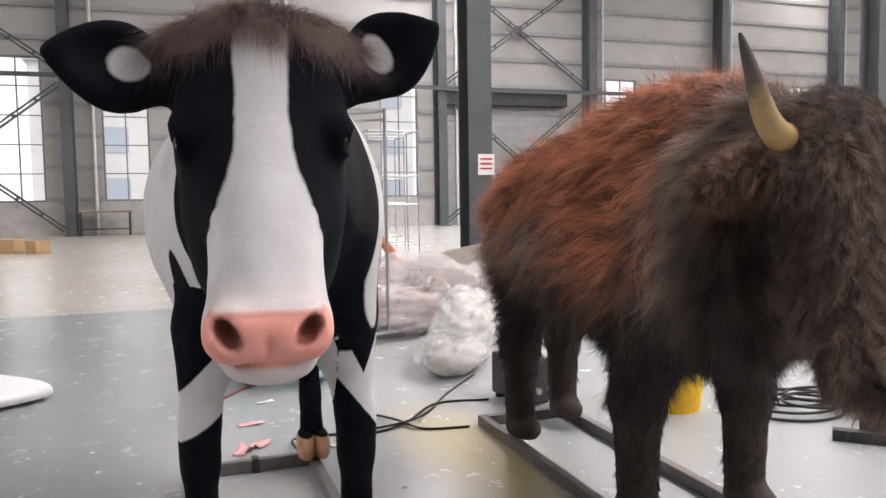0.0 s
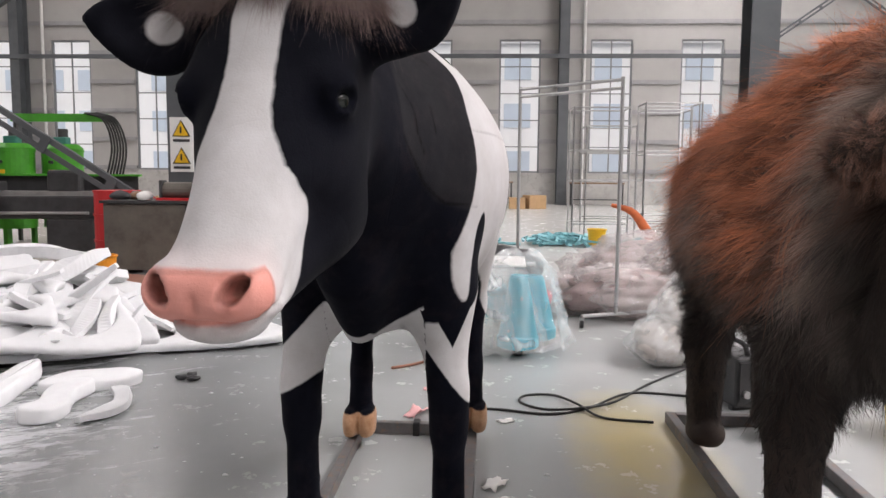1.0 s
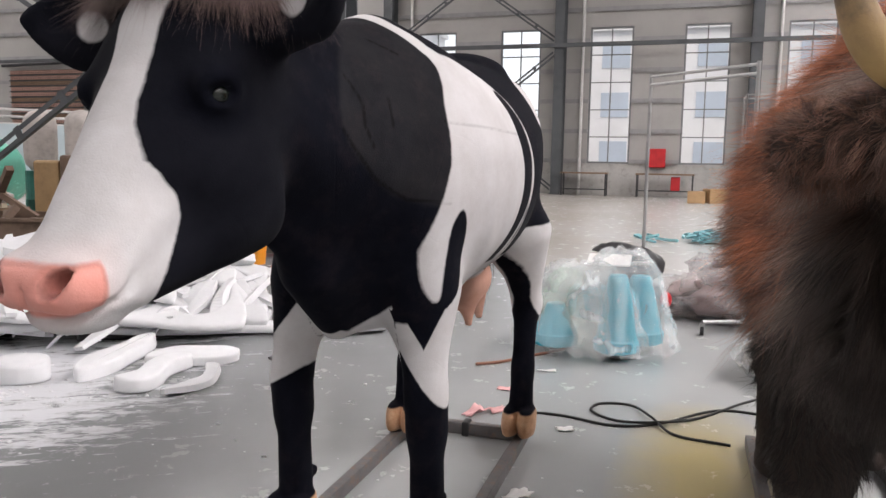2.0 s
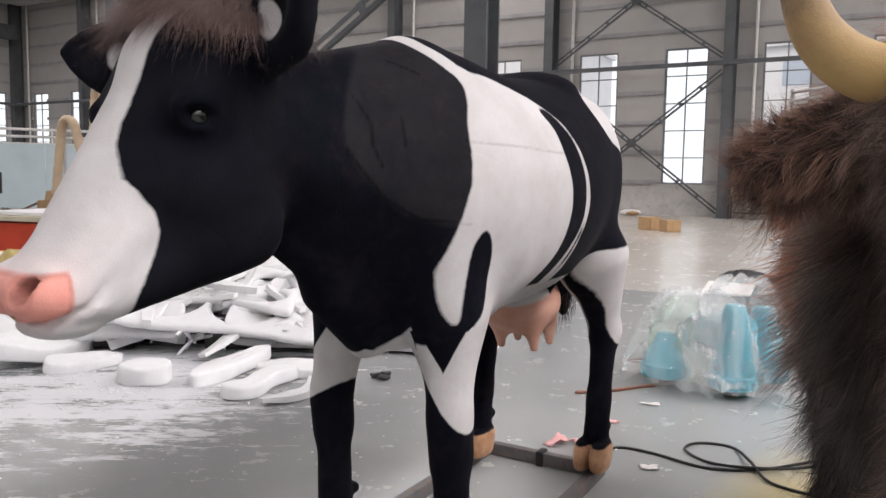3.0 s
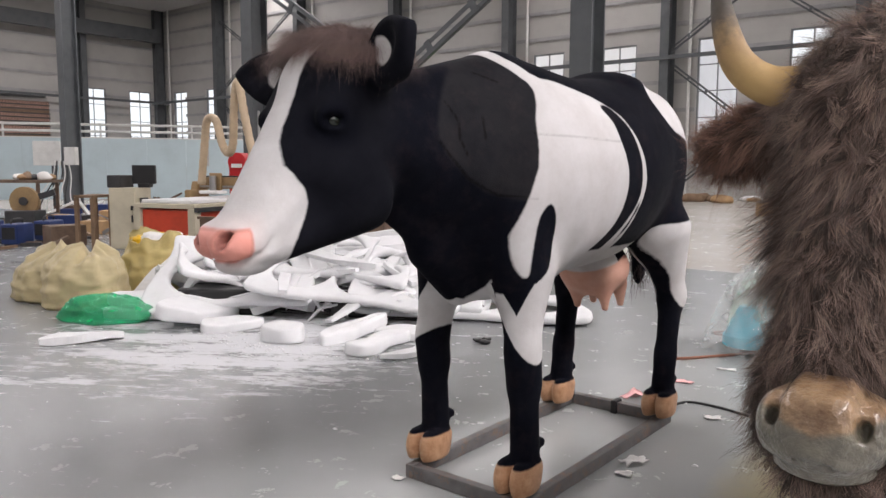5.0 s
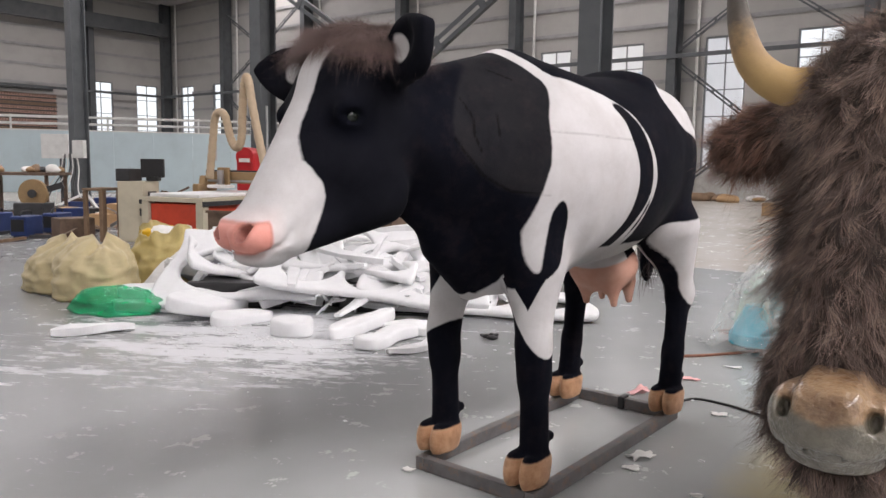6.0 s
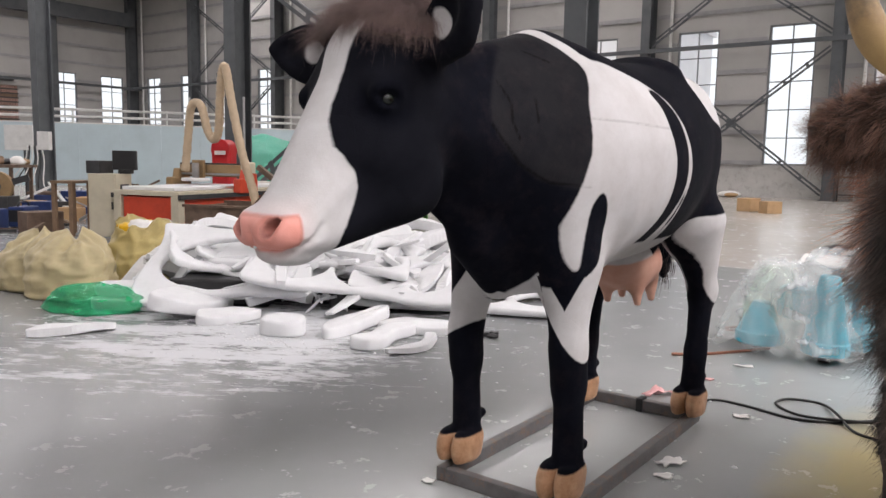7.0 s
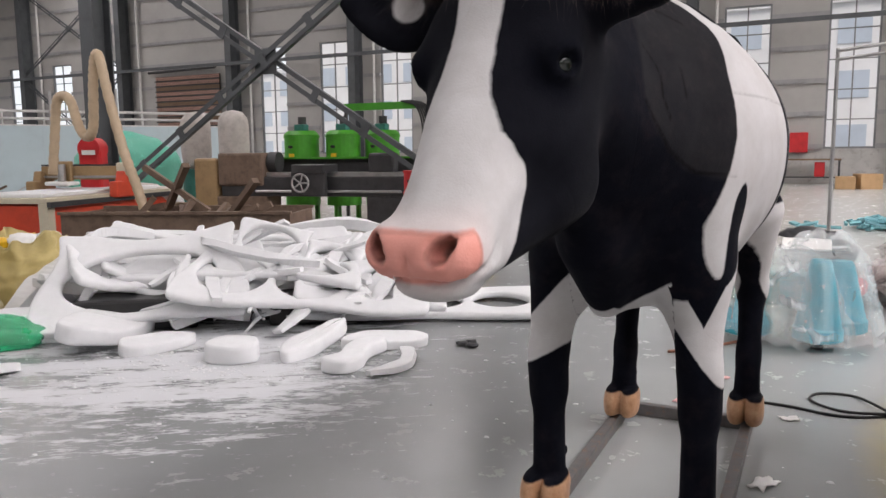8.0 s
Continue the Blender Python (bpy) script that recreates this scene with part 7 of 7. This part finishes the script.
# bag dust collector
dust = holder("dust_collector", (-9.2, 10.9, 0), 0, "teal dust collector with two tall white filter bags", "machine")
for _x in (-0.45, 0.45):
    bm = bmesh.new()
    for _v in bmesh.ops.create_uvsphere(bm, u_segments=36, v_segments=24, radius=1.0)["verts"]:
        _q = _v.co.copy()
        _h = math.copysign(min(1.0, abs(_q.z) * 1.35) ** 1.6, _q.z)
        _w = (max(0.0, 1 - _h ** 6)) ** 0.5 * (1 + 0.03 * noise.noise(_q * 3 + Vector((_x * 9, 0, 0)))) if abs(_q.z) < 0.999 else 0.0
        _l = math.hypot(_q.x, _q.y) or 1.0
        _v.co = (_x + 0.27 * _w * _q.x / _l, 0.27 * _w * _q.y / _l, 1.36 + 0.54 * _h)
    part("filter_bag", bm, "plush_white", dust, "white cloth filter bag", True)
    part("drum", rod((_x, 0, 0.35), (_x, 0, 0.85), 0.26, None, 24), "teal", dust)
part("fan_housing", rod((0, -0.12, 0.45), (0, 0.18, 0.45), 0.3, None, 24), "teal", dust)
part("base", box((0, 0, 0.06), (1.4, 0.6, 0.06)), "teal", dust)
for _x in (-0.6, 0.6):
    part("leg", box((_x, 0, 0.2), (0.06, 0.4, 0.3)), "teal", dust)
crumpled("covered_load", (-11.6, 11.0, 0.75), (1.1, 0.7, 0.8), 33, "film_teal", 0.25, 3, 4, 25, 0.0, "block-shaped stack under pale green plastic film", "stack")
crumpled("cloth_bale", (-8.1, 8.1, 0.55), (0.6, 0.35, 0.16), 34, "plush_white", 0.3, 4, 4, 10, 0.4, "cream cloth bale on a crate", "bale")
tagged(part("crate", box((-8.1, 8.1, 0.21), (1.3, 0.8, 0.42), None, 0.01), "board"), "dark wooden crate on the floor", "crate")

M["tank_steel"] = surface("greasy_steel", (0.13, 0.115, 0.1), 0.5, 0.3, 0.45, 3, 40)
# red drum and steel tank by the inner column
drum = holder("red_drum", (-3.78, 8.72, 0), 0, "dented red steel oil drum", "drum")
part("body", rod((0, 0, 0.01), (0, 0, 0.88), 0.25, None, 28), "red", drum)
for _z in (0.02, 0.3, 0.6, 0.87):
    part("hoop", rod((0, 0, _z - 0.012), (0, 0, _z + 0.012), 0.262, None, 28), "red", drum)
tankb = holder("steel_tank", (-3.12, 8.36, 0), 6, "grey rusty steel work tank with a winch on top", "tank")
part("body", box((0, 0, 0.4), (0.98, 0.64, 0.72), None, 0.01), "tank_steel", tankb)
part("top", box((0, 0, 0.777), (1.04, 0.7, 0.03)), "machine", tankb)
part("winch", rod((0.1, -0.1, 0.9), (0.42, -0.1, 0.9), 0.09, None, 18), "tank_steel", tankb)
for _x in (0.08, 0.44):
    part("winch_plate", box((_x, -0.1, 0.9), (0.03, 0.2, 0.22), None, 0.01), "machine", tankb)
part("winch_base", box((0.26, -0.1, 0.805), (0.44, 0.26, 0.03)), "red", tankb)
part("side_brace", beam((0.4, -0.34, 0.74), (0.47, -0.34, 0.06), 0.03, 0.03), "machine", tankb)
for _k, (_x, _y, _mt) in enumerate(((-3.5, 8.25, "machine"), (-3.35, 8.4, "board"), (-3.2, 8.2, "paper"), (-3.45, 8.5, "machine"))):
    crumpled("scrap_piece", (_x, _y, 0.83), (0.12, 0.07, 0.06), 500 + _k, _mt, 0.5, 5, 2, 40 * _k, 0.793, "greasy scrap lying on the steel tank", "scrap")
# warning plates on the inner column
M["sign_white"] = surface("sign_white", (0.72, 0.72, 0.7), 0.4, 0.0, 0.05)
sign = holder("warning_sign", (-3.08, INNER_Y - 0.186, 0), 0, "white sheet with two yellow warning triangles", "sign")
_plate = part("plate", box((0, -0.004, 1.42), (0.28, 0.012, 0.64)), "sign_white", sign)
for _z in (1.6, 1.28):
    bm = bmesh.new()
    outline_prism(bm, [(-0.11, -0.085), (0.11, -0.085), (0.0, 0.11)], 0, 0.006, 0)
    bmesh.ops.transform(bm, matrix=Matrix.Translation((0, -0.012, _z)) @ Matrix.Rotation(radians(90), 4, "X"), verts=bm.verts[:])
    part("triangle_edge", bm, "black_pl", _plate)
    bm = bmesh.new()
    outline_prism(bm, [(-0.09, -0.075), (0.09, -0.075), (0.0, 0.09)], 0, 0.006, 0)
    bmesh.ops.transform(bm, matrix=Matrix.Translation((0, -0.02, _z)) @ Matrix.Rotation(radians(90), 4, "X"), verts=bm.verts[:])
    part("triangle", bm, "yellow", _plate, "yellow warning triangle")
    part("mark", box((0, -0.03, _z - 0.01), (0.018, 0.006, 0.075)), "black_pl", _plate)
    part("text_bar", box((0, -0.013, _z - 0.13), (0.2, 0.006, 0.03)), "machine", _plate)
notice = holder("notice", (3.62, INNER_Y - 0.186, 0), 0, "white notice with red lines on the column", "sign")
part("plate", box((0.05, -0.004, 1.53), (0.22, 0.01, 0.26)), "sign_white", notice)
for _z in (1.48, 1.54, 1.6):
    part("text_bar", box((0.05, -0.012, _z), (0.16, 0.006, 0.022)), "red", notice)

# low pale blue partition
part_w = holder("partition", label="low pale blue sandwich panel partition", category="partition", kind="structure")
_a, _b = Vector((-28.5, 7.0, 0)), Vector((-18.5, 22.5, 0))
for _k in range(14):
    _p, _q = _a + (_b - _a) * (_k / 14 + 0.0001), _a + (_b - _a) * ((_k + 1) / 14 - 0.0001)
    part("panel", beam(_p + Vector((0, 0, 1.05)), _q + Vector((0, 0, 1.05)), 0.06, 2.1), "blue_panel", part_w)
part("cap_rail", beam(_a + Vector((0, 0, 2.12)), _b + Vector((0, 0, 2.12)), 0.09, 0.04), "white_pipe", part_w)
_off = Vector((-0.5, 0.32, 0))
for _z in (2.36, 2.6):
    part("pipe", rod(_a + _off + Vector((0, 0, _z)), _b + _off + Vector((0, 0, _z)), 0.045), "white_pipe", part_w, "white pipe run along the partition")
for _k in range(6):
    _p = _a + (_b - _a) * (_k + 0.5) / 6 + _off
    part("bracket", beam(_p, _p + Vector((0, 0, 2.66)), 0.05, 0.05, (0, 1, 0)), "white_pipe", part_w)
box1 = holder("switch_box", (-16.0, 8.1, 0), 39, "pale grey electrical switch box on a post", "switch box")
part("post", box((0, 0, 0.7), (0.08, 0.08, 1.4)), "steel_dark", box1)
part("box_case", box((-0.1, -0.1, 1.42), (0.62, 0.05, 0.55), None, 0.01), "white_pipe", box1, "open pale grey mounting plate")
for _k in range(7):
    part("wire", add_tube(bmesh.new(), spline([(0.1 + 0.05 * _k, -0.16, 1.25), (0.05 + 0.07 * _k, -0.2, 0.9), (-0.3 + 0.14 * _k, -0.22 - 0.03 * _k, 0.4), (-0.5 + 0.2 * _k, -0.25, 0.02)], 8), 0.014, 6), "cable" if _k % 2 else "white_pipe", box1, "hanging cable", True)
part("side_box", box((0.45, -0.1, 1.36), (0.25, 0.18, 0.4), None, 0.01), "white_pipe", box1)

# bench, cut-off saw, welders and scrap along the west side
wb = holder("workbench", (-13.4, 5.6, 0), 40, "long steel workbench crowded with scraps", "workbench")
part("tabletop", box((0, 0, 0.86), (2.6, 0.8, 0.05)), "rust", wb)
for _sx in (-1.2, 0, 1.2):
    for _sy in (-0.35, 0.35):
        part("leg", box((_sx, _sy, 0.42), (0.05, 0.05, 0.84)), "rust", wb)
_rng = random.Random(31)
for _i in range(16):
    _m = pose(-13.4, 5.6, 0, 0, 0, 40)
    _p = _m @ Vector((_rng.uniform(-1.2, 1.2), _rng.uniform(-0.3, 0.3), 0.93))
    crumpled("scrap_piece", tuple(_p), (_rng.uniform(0.06, 0.2), 0.09, _rng.uniform(0.05, 0.12)), 300 + _i, _rng.choice(("fur_pink", "machine", "board", "paper", "wood")), 0.5, 5, 2, _rng.uniform(0, 180), 0.887, "scrap lying on the workbench", "scrap")
saw = holder("cutoff_saw", (-11.6, 5.6, 0), 40, "cut-off saw with a worn round guard", "saw")
part("base", box((0, 0, 0.2), (0.5, 0.4, 0.4), None, 0.02), "machine", saw)
part("guard", rod((0, -0.04, 0.55), (0, 0.04, 0.55), 0.24, None, 26), "tan_machine", saw)
part("hub", rod((0, -0.07, 0.55), (0, 0.07, 0.55), 0.07, None, 16), "machine", saw)
part("arm", beam((0, 0, 0.55), (0.45, 0.1, 0.7), 0.08, 0.1), "machine", saw)
for _x, _y in ((-9.85, 4.75), (-10.2, 5.35), (-10.75, 4.7)):
    w2 = holder("welder_case", (_x, _y, 0), 35, "dark blue boxy welding machine on the floor", "machine", "blue welding machines")
    part("case", box((0, 0, 0.165), (0.24, 0.42, 0.29), None, 0.02), "blue_paint", w2)
    part("panel", box((0, -0.214, 0.18), (0.19, 0.01, 0.17)), "black_pl", w2)
    part("handle", add_tube(bmesh.new(), spline([(0, -0.15, 0.3), (0, -0.1, 0.37), (0, 0.1, 0.37), (0, 0.15, 0.3)], 6), 0.013, 8), "black_pl", w2, smooth=True)
    for _yy in (-0.16, 0.16):
        part("foot", box((0, _yy, 0.012), (0.2, 0.03, 0.024)), "black_pl", w2)
for _i in range(60):  # steel scrap and offcuts on the floor and in the far bay
    _x, _y = _rng.uniform(-15, -8.5), 0
    _y = 0.75 * -_x - 3.2 + _rng.uniform(-1.2, 2.6)
    _a2, _l = _rng.uniform(0, math.pi), _rng.uniform(0.2, 0.9)
    _z = _rng.uniform(0.03, 0.5) if _i % 3 == 0 else 0.03
    _d = Vector((math.cos(_a2), math.sin(_a2), _z - 0.03)) * _l / 2
    _c = Vector((_x, _y, 0.03 + abs(_d.z)))
    tagged(part("steel_offcut", beam(_c - _d, _c + _d, 0.05, 0.04), _rng.choice(("rust", "machine", "chrome", "board"))), "steel offcut lying in the scrap on the floor", "steel offcut", "steel offcuts on the workshop floor")
for _i in range(14):
    _x = _rng.uniform(-14.5, -9)
    _y = 0.75 * -_x - 2.4 + _rng.uniform(-0.8, 2.2)
    _s = _rng.uniform(0.2, 0.45)
    bx = part("crate", box((0, 0, _s * 0.4), (_s * 1.3, _s, _s * 0.8), None, 0.01), _rng.choice(("machine", "board", "rust", "card", "blue_paint")))
    bx.matrix_world = pose(_x, _y, 0, 0, 0, _rng.uniform(0, 90))
    tagged(bx, "small box among the workshop scrap", "box", "boxes in the workshop scrap")
for _i in range(46):
    _t = _rng.random()
    _x, _y = -15.5 + 5.5 * _t + _rng.uniform(-0.6, 0.6), 7.6 + 1.2 * _t + _rng.uniform(-1.2, 1.4)
    _a2, _l = _rng.uniform(0, math.pi), _rng.uniform(0.3, 1.1)
    _d = Vector((math.cos(_a2), math.sin(_a2), _rng.uniform(-0.5, 0.5))) * _l / 2
    _c = Vector((_x, _y, 0.03 + abs(_d.z)))
    tagged(part("steel_offcut", beam(_c - _d, _c + _d, _rng.uniform(0.03, 0.09), 0.04), _rng.choice(("rust", "machine", "chrome", "board", "white_pipe"))), "bent steel offcut in the scrap pile", "steel offcut", "steel offcuts on the workshop floor")
for _i in range(70):  # thin bright steel scrap heaped behind the router
    _a2, _l = _rng.uniform(0, math.pi), _rng.uniform(0.25, 0.8)
    _r2 = abs(_rng.gauss(0, 0.55))
    _b2 = _rng.uniform(0, 6.28)
    _d = Vector((math.cos(_a2), math.sin(_a2), _rng.uniform(-0.7, 0.7))) * _l / 2
    _c = Vector((-10.6 + _r2 * math.cos(_b2), 7.5 + _r2 * 0.9 * math.sin(_b2), 0.04 + abs(_d.z) + 0.3 * max(0, 1 - _r2) * _rng.random()))
    tagged(part("steel_offcut", beam(_c - _d, _c + _d, _rng.uniform(0.02, 0.05), 0.02), _rng.choice(("chrome", "white_pipe", "machine", "rust"))), "thin bent steel strip in the scrap heap", "steel offcut", "steel strips in the scrap heap")
red_can = holder("fire_cabinet", (-8.1, 7.36, 0), 25, "rounded red fire cabinet standing behind the router", "cabinet")
bm = box((0, 0, 0.62), (0.3, 0.26, 1.24), None, 0.04)
add_rod(bm, (0, -0.13, 1.2), (0, 0.13, 1.2), 0.15, None, 28)
part("cabinet_body", bm, "red", red_can)
part("label_bar", box((0, -0.136, 1.15), (0.18, 0.006, 0.06)), "paper", red_can)

# ---- against the far wall ----


def far_table(x, y, w, label):
    t = holder("table", (x, y, 0), 0, label, "table", "steel tables along the far wall")
    part("tabletop", box((0, 0, 0.78), (w, 0.6, 0.05)), "board", t)
    for sx in (-1, 1):
        for sy in (-1, 1):
            part("leg", box((sx * (w / 2 - 0.05), sy * 0.25, 0.38), (0.05, 0.05, 0.76)), "machine", t)
    part("shelf", box((0, 0, 0.22), (w - 0.1, 0.5, 0.03)), "machine", t)
    return t


far_table(-2.3, 27.2, 1.6, "steel legged work table with a dark top")
far_table(0.4, 27.2, 1.9, "steel legged work table with red fire box above")
far_table(4.2, 26.6, 1.8, "steel legged work table with clutter")
for _x, _z0, _z1, _w in ((0.1, 1.0, 1.65, 0.55), (0.75, 0.237, 0.7, 0.3)):
    tagged(part("fire_box", box((_x, 27.87 if _z0 > 0.9 else 27.2, (_z0 + _z1) / 2), (_w, 0.25, _z1 - _z0), None, 0.02), "red"), "red fire equipment box", "fire box")
for _i, (_x, _y, _s) in enumerate(((1.4, 24.0, 0.5), (1.95, 24.2, 0.6), (-3.0, 18.9, 0.4), (-3.6, 19.3, 0.45))):
    bx = part("cardboard_box", box((0, 0, _s * 0.35), (_s, _s * 0.8, _s * 0.7), None, 0.01), "card")
    bx.matrix_world = pose(_x, _y, 0, 0, 0, 25 * _i)
    tagged(bx, "brown cardboard box on the hall floor", "box")
for _i in range(24):
    _x, _y = _rng.uniform(-13, -6), _rng.uniform(25.6, 27.2)
    crumpled("scrap_piece", (_x, _y, 0.1), (_rng.uniform(0.15, 0.5), 0.25, _rng.uniform(0.06, 0.2)), 400 + _i, _rng.choice(("fur_pink", "red", "board", "card", "paper")), 0.5, 5, 2, _rng.uniform(0, 180), 0.0, "scrap heaped along the far wall", "scrap")


M["mat_pink"] = surface("dusty_pink_weave", (0.4, 0.24, 0.2), 0.7, 0.0, 0.3, 3, 40)


def patterned_mat(x, y, z0, z1, w, rz, label):
    m = holder("woven_mat", (x, y, 0), rz, label, "mat")
    part("backing", box((0, 0, (z0 + z1) / 2), (w, 0.04, z1 - z0)), "rust", m)
    n, step = 11, (z1 - z0) / 11
    for k in range(n):
        z = z0 + step * (k + 0.5)
        part("batten", box((0, -0.05, z - step * 0.4), (w + 0.06, 0.05, step * 0.2)), "machine", m)
        bm = bmesh.new()
        for i in range(30):
            for q in (-1, 1):
                add_box(bm, (-w / 2 + w * (i + 0.5) / 30, -0.035 + 0.008 * q, z + step * 0.1), (0.035, 0.012, step * 0.72), Matrix.Rotation(0.62 * q, 3, "Y"))
        part("weave", bm, "mat_pink" if k % 3 != 2 else "board", m)
    part("pole", rod((-w / 2 - 0.4, -0.06, z1 + 0.22), (w / 2 - 0.2, -0.06, z1 + 0.3), 0.07), "machine", m)
    return m


patterned_mat(-26.3, WALL_Y - 0.13, 2.2, 4.85, 4.0, 0, "reddish brown woven mat with dark battens on the wall")
patterned_mat(WEST_X + 0.13, 18.4, 2.2, 4.8, 4.4, 90, "reddish brown woven mat with dark battens on the wall")
# roller door in the north wall
rd = holder("door_1", (12.1, WALL_Y, 0), 0, "wide grey roller shutter door with a dark box above", "door", kind="structure")
for _k in range(18):
    part("slat", box((0, -0.06, 0.13 + 0.25 * _k), (5.0, 0.05, 0.235)), "girt", rd)
part("shutter_box", box((0, -0.3, 4.85), (5.4, 0.5, 0.5), None, 0.02), "machine", rd)

M["red_ply"] = surface("reddish_plywood", (0.26, 0.12, 0.085), 0.6, 0.0, 0.25, 4, 50)
ply = part("plywood_board", outline_prism(bmesh.new(), [(-2.56, 6.25), (-2.40, 6.62), (-2.40, 7.60), (-3.30, 7.92)], 0.004, 0.018, 0.003), "red_ply")
tagged(ply, "reddish brown plywood board lying on the floor", "board")
